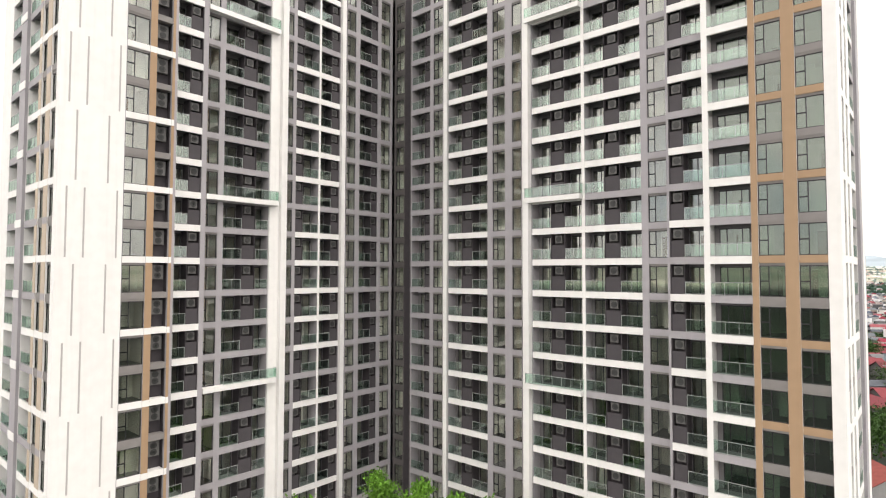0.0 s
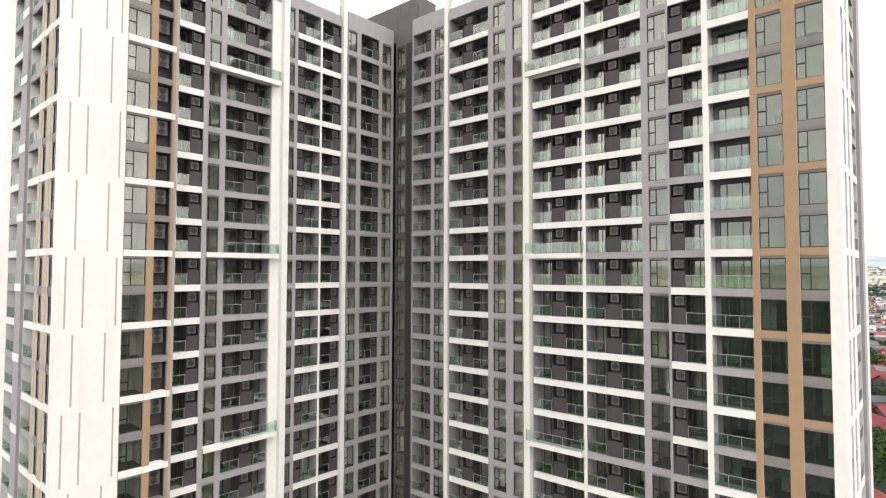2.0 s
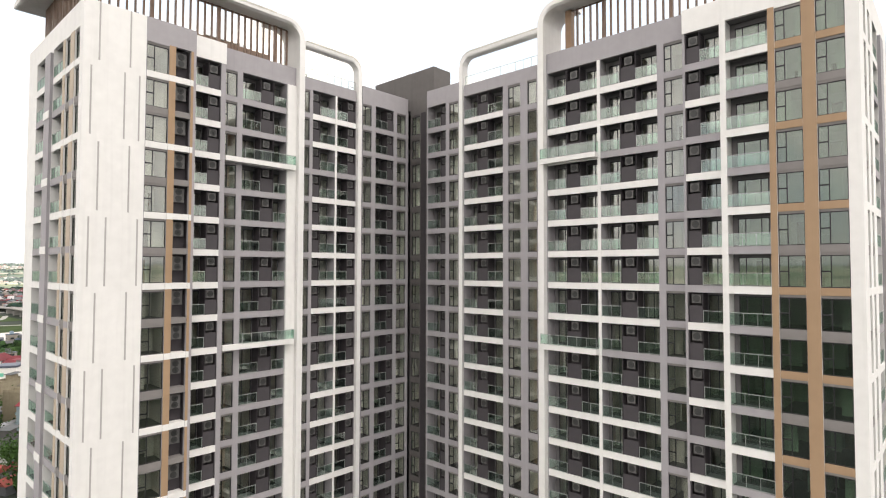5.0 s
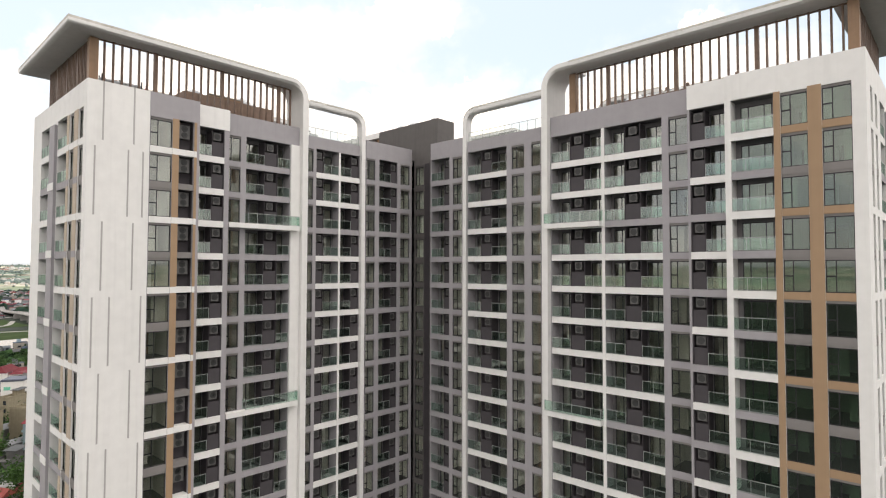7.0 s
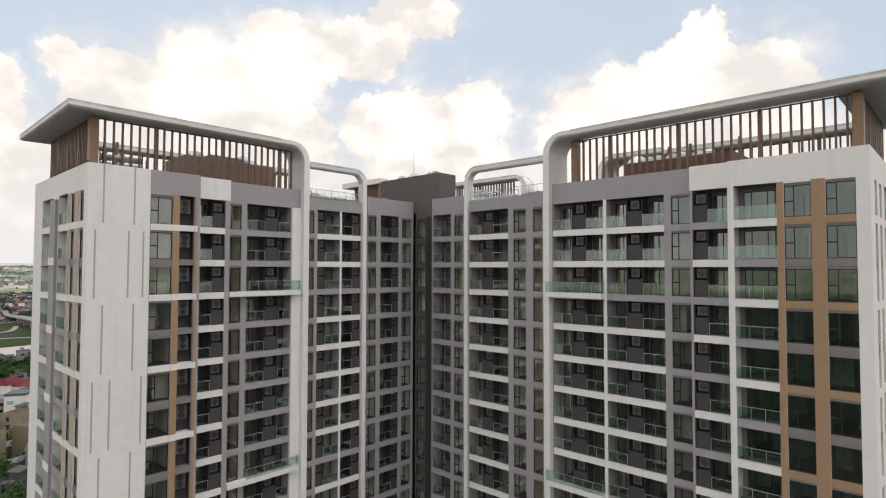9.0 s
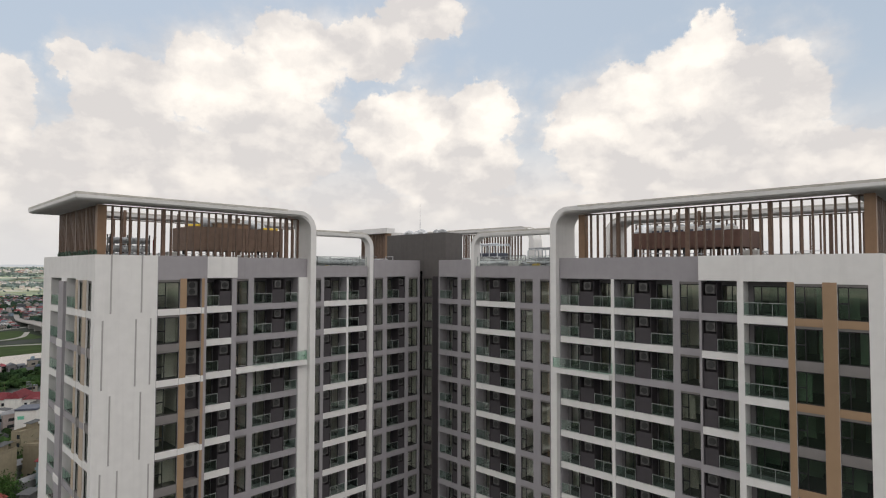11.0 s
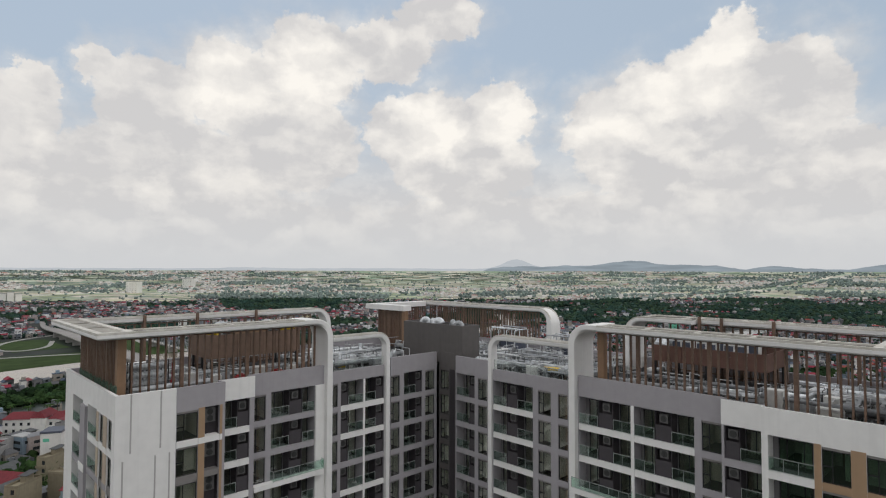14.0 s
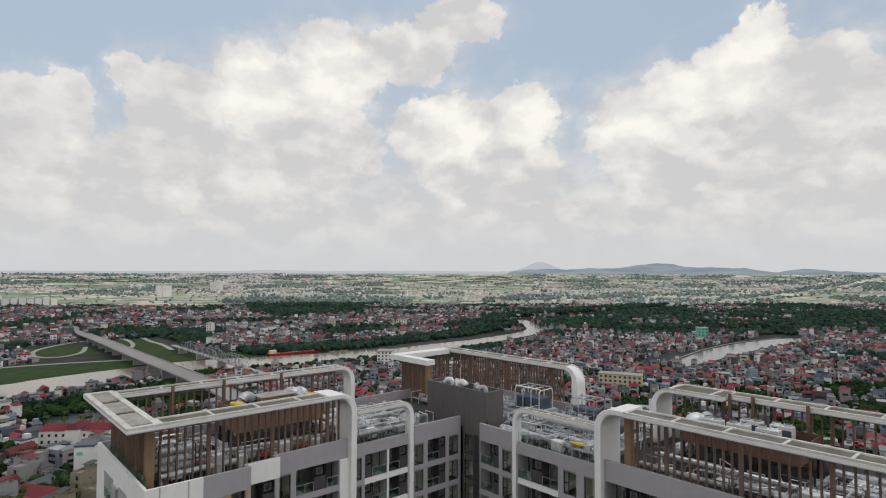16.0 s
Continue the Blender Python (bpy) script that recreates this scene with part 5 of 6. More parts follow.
def smooth(points, n=8):
    """A curve through the points, finely cut."""
    p = [Vector(q) for q in points]
    p = [2 * p[0] - p[1]] + p + [2 * p[-1] - p[-2]]
    out = []
    for i in range(1, len(p) - 2):
        for k in range(n):
            t = k / n
            a, b, c, d = p[i - 1], p[i], p[i + 1], p[i + 2]
            out.append(0.5 * ((2 * b) + (c - a) * t + (2 * a - 5 * b + 4 * c - d) * t * t + (3 * b - a - 3 * c + d) * t ** 3))
    return out + [p[-2]]


def ribbon(name, points, width, z, mat, label, category, kind="structure", thick=0.4):
    """A road or river of one width (or a list of widths) along a smooth line."""
    line = smooth([(x, y, 0) for x, y in points])
    sh, rings = Shape(), []
    for i, p in enumerate(line):
        t = (line[min(i + 1, len(line) - 1)] - line[max(i - 1, 0)]).normalized()
        s = Vector((-t.y, t.x, 0))
        w = np.interp(i / (len(line) - 1), np.linspace(0, 1, len(width)), width) if isinstance(width, list) else width
        a, b = p + s * w / 2, p - s * w / 2
        zz = z(i / (len(line) - 1)) if callable(z) else z
        rings.append([(a.x, a.y, zz), (b.x, b.y, zz), (b.x, b.y, zz - thick), (a.x, a.y, zz - thick)])
    sh.sweep(rings)
    ob = new(name, sh.mesh(name, mat))
    return tagged(ob, label, category, kind=kind)


ROADGREY = material("worn_road", (0.27, 0.255, 0.245), 0.9, vary=0.08, grain=0.3)
RIVER = [(-540, -420), (-555, -200), (-563, -10), (-578, 40), (-590, 110), (-592, 170), (-562, 262), (-545, 340), (-535, 400), (-545, 500), (-552, 600), (-600, 760), (-760, 900)]
ribbon("river", RIVER, [70, 70, 68, 68, 70, 76, 82, 75, 62, 45, 40, 35, 30], 0.25, WATER, "wide brown muddy river", "water")
ribbon("lake", [(-243, 560), (-250, 640), (-256, 720), (-256, 830), (-238, 940), (-190, 1010)], [18, 34, 46, 46, 40, 20], 0.25, LAKE, "pale still lake with a paved edge", "water")
ribbon("lake_edge", [(-262, 560), (-271, 640), (-282, 720), (-283, 830), (-262, 950)], 2.6, 0.9, ROADGREY, "pale concrete lakeside walk", "path")
ribbon("canal", [(-1365, 655), (-1172, 577), (-999, 505)], 16, 0.3, WATER, "narrow pale canal among trees", "water")
ribbon("pond", [(-1180, 615), (-1140, 705)], 34, 0.3, LAKE, "small bright pond", "water")
# water colour darkened in place of the trees' shade and reflection
ribbon("pond", [(-410, -4), (-414, 14), (-412, 40), (-404, 62)], [14, 36, 36, 14], 0.3, material("shaded_pond_water", (0.022, 0.028, 0.02), 0.35, vary=0.15, grain=0.1, spec=0.15), "still pond among trees, darkened for their shade", "water")
ribbon("inlet", [(-760, 418), (-667, 381), (-562, 330)], [16, 22, 26], 0.3, WATER, "muddy inlet of the river", "water")
ribbon("river_bank", [(-625, -420), (-642, -200), (-655, -10), (-664, 45), (-662, 110), (-662, 170), (-640, 262)], [116, 116, 116, 108, 84, 64, 52], 0.2, GRASS, "grassy green river bank", "grass")
ribbon("bank_road", [(-700, -420), (-708, -150), (-713, 0), (-704, 60), (-690, 104), (-672, 150)], 6, 0.5, CONC, "pale concrete road along the river bank", "road")
ribbon("street", [(-1857, 747), (-1350, 524), (-857, 307)], 9, 0.4, ASPHALT, "grey town street", "road")
ribbon("loop_road", [(-930, 118), (-896, 77), (-847, 47), (-787, 41), (-765, 62), (-790, 88), (-850, 104)], 5.5, 0.5, CONC, "pale curved slip road", "road")
ribbon("loop_road", [(-939, 125), (-930, 152), (-909, 166), (-829, 157), (-765, 130)], 5.5, 0.5, CONC, "pale curved slip road", "road")
ribbon("loop_road", [(-1292, 309), (-1171, 243), (-1003, 202), (-878, 189), (-815, 190), (-745, 184)], 6, 0.5, CONC, "pale road winding to the steel bridge", "road")
ribbon("verge", [(-880, 70), (-800, 75), (-760, 80)], 60, 0.15, GRASS, "green grass between slip roads", "grass")
ribbon("verge", [(-890, 170), (-820, 165), (-740, 160), (-660, 165)], 62, 0.15, GRASS, "green grass between slip roads", "grass")
ribbon("highway", [(-1500, 190), (-1300, 160), (-1160, 142), (-1062, 134)], [6, 7, 9, 18], 0.6, ROADGREY, "grey asphalt highway", "road")


def road_bridge():
    b = thing("road_bridge", "long grey concrete road bridge over the river", "bridge")
    line = smooth([(-1062, 134, 0.8), (-985, 128, 3.5), (-875, 122, 8), (-780, 119, 10), (-674, 118, 10.5), (-500, 120, 10.5), (-440, 122, 9), (-330, 128, 2)], 10)
    rings, ra, rb = [], [], []
    for i, p in enumerate(line):
        t = (line[min(i + 1, len(line) - 1)] - line[max(i - 1, 0)]).normalized()
        s = Vector((-t.y, t.x, 0)).normalized()
        f = lambda w, h: tuple(p + s * w + Vector((0, 0, h)))
        rings.append([f(9, 0), f(-9, 0), f(-9, -0.5), f(-5, -1.9), f(5, -1.9), f(9, -0.5)])
        ra.append([f(9, 0), f(9, 1), f(8.6, 1), f(8.6, 0)])
        rb.append([f(-9, 0), f(-9, 1), f(-8.6, 1), f(-8.6, 0)])
    part("deck", Shape().sweep(rings), ROADGREY, b)
    part("parapet", Shape().sweep(ra), CONC, b)
    part("parapet", Shape().sweep(rb), CONC, b)
    for x in (-900, -860, -820, -780, -740, -690, -640, -585, -535, -490):
        z = 7.5 if x > -860 else 5
        part("pier", Shape().soft(x - 1.2, x + 1.2, 113, 127, 0, z + 0.8, 0.5), CONC, b)


def truss_bridge():
    b = thing("steel_bridge", "grey steel truss bridge over the river", "bridge")
    x0, x1, y, z, h = -702, -505, 184, 7.0, 10.0
    part("deck", Shape().box(x0 - 40, x1 + 60, y - 3.2, y + 3.2, z - 0.8, z), CONC, b)
    n = 21
    for side in (-3.4, 3.4):
        top = []
        for i in range(n + 1):
            span = i % 7
            top.append((x0 + (x1 - x0) * i / n, y + side, z + (0.4 if span == 0 else h * (0.82 if span in (1, 6) else 0.95))))
        part("top_chord", Shape().tube(top, 0.38, 5), STEELGREY, b)
        for i in range(n + 1):
            x = top[i][0]
            part("upright", Shape().tube([(x, y + side, z - 0.5), top[i]], 0.24, 4), STEELGREY, b)
            if i < n:
                p, q = ((x, y + side, z), top[i + 1]) if i % 2 else (top[i], (top[i + 1][0], y + side, z))
                part("diagonal", Shape().tube([p, q], 0.22, 4), STEELGREY, b)
    for i in (0, 7, 14, 21):
        x = x0 + (x1 - x0) * i / n
        part("pier", Shape().soft(x - 1.6, x + 1.6, y - 5, y + 5, 0, z - 0.8, 0.5), CONC, b)


STEELGREY = material("bridge_steel", (0.24, 0.25, 0.27), 0.5, metal=0.3, vary=0.1, grain=1)
road_bridge()
truss_bridge()

barge = thing("barge", "long rust-red barge moored by the bank", "boat", pose(-607, 290, 0.3, 0, 0, 85))
part("hull", Shape().sweep([[(-34, -4.5, 0), (-34, 4.5, 0), (-35, 5, 2.6), (-35, -5, 2.6)], [(26, -4.5, 0), (26, 4.5, 0), (27, 5, 2.6), (27, -5, 2.6)], [(33, -1, 0.8), (33, 1, 0.8), (35, 1.4, 3.2), (35, -1.4, 3.2)]]), RED, barge)
part("cabin", Shape().soft(-33, -25, -3.4, 3.4, 2.6, 6.4, 0.3), material("cream_paint", (0.6, 0.55, 0.4), 0.6), barge)

# ---------------------------------------------------------------- town and woods, too many to count
rng = np.random.default_rng(7)


def polar(x, y):
    """Distance ahead and degrees to the right of the view, from the place over which the camera hovers."""
    dx, dy = x - EYE_XY[0], y - EYE_XY[1]
    c, s = math.cos(radians(VIEW)), math.sin(radians(VIEW))
    ah, ac = dy * c - dx * s, dx * c + dy * s
    return ah, np.degrees(np.arctan2(ac, ah))


def river_off(x, y):
    ry = np.array([p[1] for p in RIVER])
    rx = np.array([p[0] for p in RIVER])
    return x - np.interp(y, ry, rx)


def lumps(x, y, scale, seed):
    """A smooth value of 0 to 1 over the plan, made of a few waves."""
    r = np.random.default_rng(seed)
    v = 0 * x
    for k in range(9):
        a, f, p = r.uniform(0, 6.28), r.uniform(0.5, 2.2) / scale, r.uniform(0, 6.28)
        v = v + np.sin((x * math.cos(a) + y * math.sin(a)) * f * 6.28 + p)
    return 0.5 + v / 9


def land(x, y):
    """0 built-up, 1 trees, 2 open."""
    ah, al = polar(x, y)
    off = river_off(x, y)
    kind = np.where(lumps(x, y, 260, 3) > 0.66, 1, 0)
    kind = np.where((ah > 1750) & (lumps(x, y, 900, 5) > 0.5), 2, kind)
    kind = np.where((ah > 1500) & (lumps(x, y, 700, 8) > 0.66), 1, kind)
    kind = np.where((al > 11) & (ah > 930) & (ah < 1500) & (lumps(x, y, 300, 9) > 0.34), 1, kind)
    kind = np.where((al > -19) & (al < -8) & (ah > 1350) & (ah < 2300), np.where(lumps(x, y, 300, 4) > 0.3, 1, 2), kind)
    kind = np.where((al > -36) & (al < -21) & (ah > 1640) & (ah < 2250), 2, kind)
    kind = np.where((al > -6) & (al < 9) & (ah > 2700), 2, kind)
    kind = np.where((off < -40) & (off > -115) & (y > 230), 1, kind)
    kind = np.where((off > 40) & (off < 80) & (y > 150) & (lumps(x, y, 120, 6) > 0.4), 1, kind)
    kind = np.where((np.hypot(x + 442, y - 30) < 36), 1, kind)
    kind = np.where((off > 50) & (off < 92) & (y < 90), 0, kind)
    kind = np.where((x > -395) & (x < -150) & (y < 150), np.where(lumps(x, y, 70, 41) > 0.57, 1, 0), kind)
    kind = np.where((np.hypot(x + 860, y - 215) < 70), 1, kind)
    kind = np.where((np.hypot(x + 1000, y - 190) < 75), 1, kind)
    kind = np.where((al > 6) & (ah < 900) & (lumps(x, y, 160, 21) < 0.72), 0, kind)
    kind = np.where((al > 14) & (ah < 520) & (lumps(x, y, 90, 33) > 0.64), 1, kind)
    wet = (np.abs(off) < 52) & (y < 700) | (np.abs(off) < 30) & (y >= 700)
    wet |= (np.abs(x + 255) < 38) & (y > 540) & (y < 1010)
    wet |= (np.abs(y - 122 - np.clip(-x - 1062, 0, 700) * 0.08) < 16) & (x < -300) & (x > -1180)
    wet |= (off < -34) & (off > -155) & (y < 240)
    wet |= (np.hypot(x + 350, y - 16) < 24) | (np.hypot(x + 290, y - 10) < 9)
    wet |= (x < -640) & (x > -915) & (y > 35) & (y < 215)
    wet |= (np.abs(y - 184) < 9) & (x < -430) & (x > -830)
    wet |= np.hypot((x + 410) / 21, (y - 29) / 37) < 1
    wet |= (x > -75) & (x < 75) & (y > -75) & (y < 45)
    return np.where(wet, 3, kind)


def spread(near, far, step, wide=47.0):
    """Jittered places between two distances within the width of the view."""
    reach = far * 1.5
    g = np.arange(-reach, reach, step)
    x, y = np.meshgrid(g + EYE_XY[0], g + EYE_XY[1])
    x, y = x.ravel() + rng.uniform(-0.38, 0.38, x.size) * step, y.ravel() + rng.uniform(-0.38, 0.38, y.size) * step
    ah, al = polar(x, y)
    ok = (ah > near) & (ah <= far) & (np.abs(al) < wide) & (np.hypot(x, y) < 4650)
    return x[ok], y[ok]


def stamp(V, F, x, y, z, sx, sy, sz, turn):
    """Copies of a template, scaled, turned and set down."""
    c, s = np.cos(turn)[:, None], np.sin(turn)[:, None]
    a, b = V[None, :, 0] * sx[:, None], V[None, :, 1] * sy[:, None]
    P = np.stack([a * c - b * s + x[:, None], a * s + b * c + y[:, None], V[None, :, 2] * sz[:, None] + z[:, None]], -1)
    n = len(V)
    return P.reshape(-1, 3), (F[None] + n * np.arange(len(x))[:, None, None]).reshape(-1, F.shape[1])


WALLS_V = np.array([(-.5, -.5, 0), (.5, -.5, 0), (.5, .5, 0), (-.5, .5, 0), (-.5, -.5, 1), (.5, -.5, 1), (.5, .5, 1), (-.5, .5, 1)])
WALLS_F = np.array([(0, 1, 5, 4), (1, 2, 6, 5), (2, 3, 7, 6), (3, 0, 4, 7), (4, 5, 6, 7)])
GABLE_V = np.array([(-.55, -.55, 0), (.55, -.55, 0), (.55, .55, 0), (-.55, .55, 0), (0, -.55, 1), (0, .55, 1)])
GABLE_F = np.array([(0, 4, 5, 3), (1, 2, 5, 4), (0, 1, 4, 4), (2, 3, 5, 5), (0, 3, 2, 1)])
HIP_V = np.array([(-.55, -.55, 0), (.55, -.55, 0), (.55, .55, 0), (-.55, .55, 0), (0, -.2, 1), (0, .2, 1)])


def tri(F):
    out = []
    for q in F:
        out.append((q[0], q[1], q[2]))
        if len(set(q)) == 4:
            out.append((q[0], q[2], q[3]))
    return np.array(out)


DARKGLASS = material("dark_window", (0.03, 0.035, 0.04), 0.15, vary=0.1, grain=2)


def town(name, near, far, step, size, tall, label, mats=None, avoid=()):
    x, y = spread(near, far, step)
    ok = land(x, y) == 0
    for ax, ay, ar in avoid:
        ok &= np.hypot(x - ax, y - ay) > ar
    x, y = x[ok], y[ok]
    keep = rng.random(len(x)) < 0.9
    x, y = x[keep], y[keep]
    n = len(x)
    block = np.floor(x / 130) * 17 + np.floor(y / 110) * 31
    turn = (np.sin(block * 12.9) * 43758.5 % 1) * 0.7 + np.where(rng.random(n) < 0.5, 0, math.pi / 2)
    sx, sy = rng.uniform(0.55, 1.0, n) * size, rng.uniform(0.8, 1.6, n) * size
    h = rng.choice([3.2, 3.8, 5.6, 6.4, 8.2, 9.6, 12.5], n, p=[.2, .2, .2, .16, .12, .08, .04]) * tall
    zero, up0 = np.zeros(n), rise(x, y) - 0.3
    Vs, Fs, Is, base = [], [], [], 0

    def push(V, F, i):
        nonlocal base
        Vs.append(V), Fs.append(F + base), Is.append(np.full(len(F), i))
        base += len(V)

    push(*stamp(WALLS_V, tri(WALLS_F), x, y, up0, sx, sy, h, turn), 0)
    foot, h = h, h + up0
    kind = rng.random(n)
    g, hp, fl = kind < 0.45, (kind >= 0.45) & (kind < 0.62), kind >= 0.62
    push(*stamp(GABLE_V, tri(GABLE_F), x[g], y[g], h[g], sx[g], sy[g], 0.28 * sx[g] + 0.4, turn[g]), 1)
    push(*stamp(HIP_V, tri(GABLE_F), x[hp], y[hp], h[hp], sx[hp], sy[hp], 0.26 * sx[hp] + 0.4, turn[hp]), 1)
    push(*stamp(WALLS_V, tri(WALLS_F), x[fl], y[fl], h[fl] + 0.02, sx[fl] * 1.04, sy[fl] * 1.04, zero[fl] + 0.5, turn[fl]), 1)
    up = fl & (rng.random(n) < 0.6)
    push(*stamp(WALLS_V, tri(WALLS_F), x[up], y[up], h[up] + 0.5, sx[up] * 0.5, sy[up] * 0.35, zero[up] + 2.4, turn[up]), 0)
    if not mats and far < 1000:
        # dark quads for windows and balcony shade, by storey, on sides facing the tower
        for side in (0, 1):
            for k in range(3):
                w = (foot > 3.2 * k + 3.0) & (rng.random(n) < 0.8)
                wide = rng.uniform(0.35, 0.75, n)
                pane = np.array([(-.5, -.5, 0), (.5, -.5, 0), (.5, -.5, 1), (-.5, -.5, 1)])
                t2 = turn + side * math.pi / 2
                back = math.pi * ((np.cos(t2) * (EYE_XY[1] - y) - np.sin(t2) * (EYE_XY[0] - x)) > 0)
                fx, fy = (sx, sy) if side == 0 else (sy, sx)
                push(*stamp(pane, np.array([(0, 1, 2), (0, 2, 3)]), x[w], y[w], 3.2 * k + zero[w] + 1.0, fx[w] * wide[w], fy[w] + 0.12, zero[w] + 1.5, (t2 + back)[w]), 2)
    ob = new(name, arrays(name, np.concatenate(Vs), np.concatenate(Fs), mats or [HOUSEWALL, HOUSEROOF, DARKGLASS], np.concatenate(Is)))
    tagged(ob, label, "houses", kind="stuff")
    return x, y


def blob(n_sub=1):
    bm = bmesh.new()
    bmesh.ops.create_icosphere(bm, subdivisions=n_sub, radius=1.0)
    V = np.array([v.co[:] for v in bm.verts])
    F = np.array([[v.index for v in f.verts] for f in bm.faces])
    bm.free()
    return V, F


def woods(name, near, far, step, size, label, where=(1,), per=3, chance=1.0, mat=None, fine=1):
    x, y = spread(near, far, step)
    ok = np.isin(land(x, y), where) & (rng.random(len(x)) < chance)
    x, y = x[ok], y[ok]
    V, F = blob(fine)
    Vs, Fs, base = [], [], 0
    for k in range(per):
        n = len(x)
        r = rng.uniform(0.55, 1.15, n) * size
        P, Q = stamp(V, F, x + rng.normal(0, 0.55, n) * size, y + rng.normal(0, 0.55, n) * size, r * rng.uniform(0.75, 1.5, n) + rise(x, y), r, r * rng.uniform(0.7, 1.2, n), r * rng.uniform(0.7, 1.1, n), rng.uniform(0, 6.28, n))
        P += rng.normal(0, 0.16, P.shape) * np.repeat(r, len(V))[:, None]
        Vs.append(P), Fs.append(Q + base)
        base += len(P)
    ob = new(name, arrays(name, np.concatenate(Vs), np.concatenate(Fs), [mat or FARLEAF]))
    tagged(ob, label, "trees", kind="stuff")


town("town_houses", 330, 900, 8.8, 5.7, 1.0, "dense small town houses with red and grey roofs")
town("far_houses", 900, 1750, 11, 6.8, 1.0, "dense far houses with red and grey roofs")
town("far_houses", 1750, 3000, 22, 12, 1.0, "scattered far houses paled for haze", [HAZEWALL, HAZEROOF])
town("distant_houses", 3000, 4650, 38, 19, 1.1, "distant houses near the horizon, paled for haze", [HAZEWALL, HAZEROOF])
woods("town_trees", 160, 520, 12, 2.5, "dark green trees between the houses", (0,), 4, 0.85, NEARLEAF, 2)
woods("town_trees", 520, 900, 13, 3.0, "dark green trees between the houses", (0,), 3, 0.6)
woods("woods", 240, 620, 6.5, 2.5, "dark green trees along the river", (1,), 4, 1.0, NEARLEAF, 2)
woods("woods", 620, 1000, 7.5, 3.3, "dark green trees along the river", (1,), 3)
woods("far_woods", 1000, 1800, 11, 5.0, "dark green far woods", (1,), 2)
woods("far_trees", 900, 1800, 21, 4.2, "far trees between the houses", (0,), 2, 0.8)
woods("distant_woods", 1800, 4650, 24, 6, "distant woods paled for haze", (1,), 2, 0.7, HAZELEAF)
woods("distant_trees", 1800, 4650, 60, 4.2, "distant rows of trees among fields", (0, 2), 2, 0.4, HAZELEAF)


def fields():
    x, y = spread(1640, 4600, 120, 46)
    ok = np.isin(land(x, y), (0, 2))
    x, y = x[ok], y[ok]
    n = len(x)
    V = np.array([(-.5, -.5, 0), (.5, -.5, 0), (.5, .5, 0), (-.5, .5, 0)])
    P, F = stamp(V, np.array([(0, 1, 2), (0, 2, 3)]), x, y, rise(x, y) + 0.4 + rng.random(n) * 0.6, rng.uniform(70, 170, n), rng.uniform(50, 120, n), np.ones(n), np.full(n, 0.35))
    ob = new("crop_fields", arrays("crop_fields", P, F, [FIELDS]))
    tagged(ob, "patchwork of green and straw-coloured fields, paled for haze", "fields", kind="stuff")


# green and straw tones lightened for haze and far sunlight
FIELDS = palette("hazed_field_colours", [(0.32, 0.37, 0.23), (0.56, 0.53, 0.39), (0.29, 0.34, 0.22), (0.60, 0.55, 0.46), (0.42, 0.45, 0.31)], 0.95, 0.1)
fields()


def big_block(label, x, y, w, d, h, turn, mat, storeys, bays, roofmat=None):
    """A larger building in the distance, with rows of windows."""
    b = thing("block", label, "building", pose(x, y, float(rise(x, y)), 0, 0, turn))
    part("wall", Shape().box(-w / 2, w / 2, -d / 2, d / 2, 0, h), mat, b)
    part("roof", Shape().soft(-w / 2 - 0.4, w / 2 + 0.4, -d / 2 - 0.4, d / 2 + 0.4, h, h + 0.9, 0.2), roofmat or CONC, b)
    pane = Shape().box(-0.9, 0.9, -0.06, 0.0, 0, 1.7).mesh("window", DARKGLASS)
    for k in range(storeys):
        for i in range(bays):
            px = -w / 2 + w * (i + 0.5) / bays
            part("window", pane, None, b, "", pose(px, -d / 2 - 0.002, h * k / storeys + 1.1))
    return b


CREAM = material("cream_plaster", (0.55, 0.48, 0.32), 0.8, vary=0.06, grain=0.6, streak=0.1)
PALE = material("pale_plaster", (0.74, 0.725, 0.69), 0.8, vary=0.06, grain=0.6, streak=0.1)
MINT = material("mint_plaster", (0.16, 0.52, 0.36), 0.8, vary=0.06, grain=0.6)
big_block("long cream four-storey school with dark windows", -214, 398, 36, 12, 14.5, 25, CREAM, 4, 9)
big_block("mint green house among trees", -342, 852, 16, 14, 17, 35, MINT, 4, 3)
for i in range(7):
    big_block("white apartment block in a long row on the plain", -1985 - 3 * (i % 2), 98 + 19 * i, 24, 15.5, 25 + 2 * (i % 3), 0, PALE, 3, 2)
big_block("white apartment block on the plain", -2420, 640, 46, 34, 44, 40, PALE, 6, 4)
big_block("white apartment block on the plain", -2690, 950, 46, 34, 44, 40, PALE, 6, 4)
big_block("white narrow house above the trees", -905, 290, 9, 11, 19, 45, PALE, 5, 2)
big_block("white town house by the river", -455, 320, 16, 16, 17, 45, PALE, 5, 4)
big_block("cream town house above the trees", -840, 480, 13, 10, 17, 45, CREAM, 5, 3)
big_block("white town house above the trees", -790, 600, 18, 12, 15, 45, PALE, 4, 4)


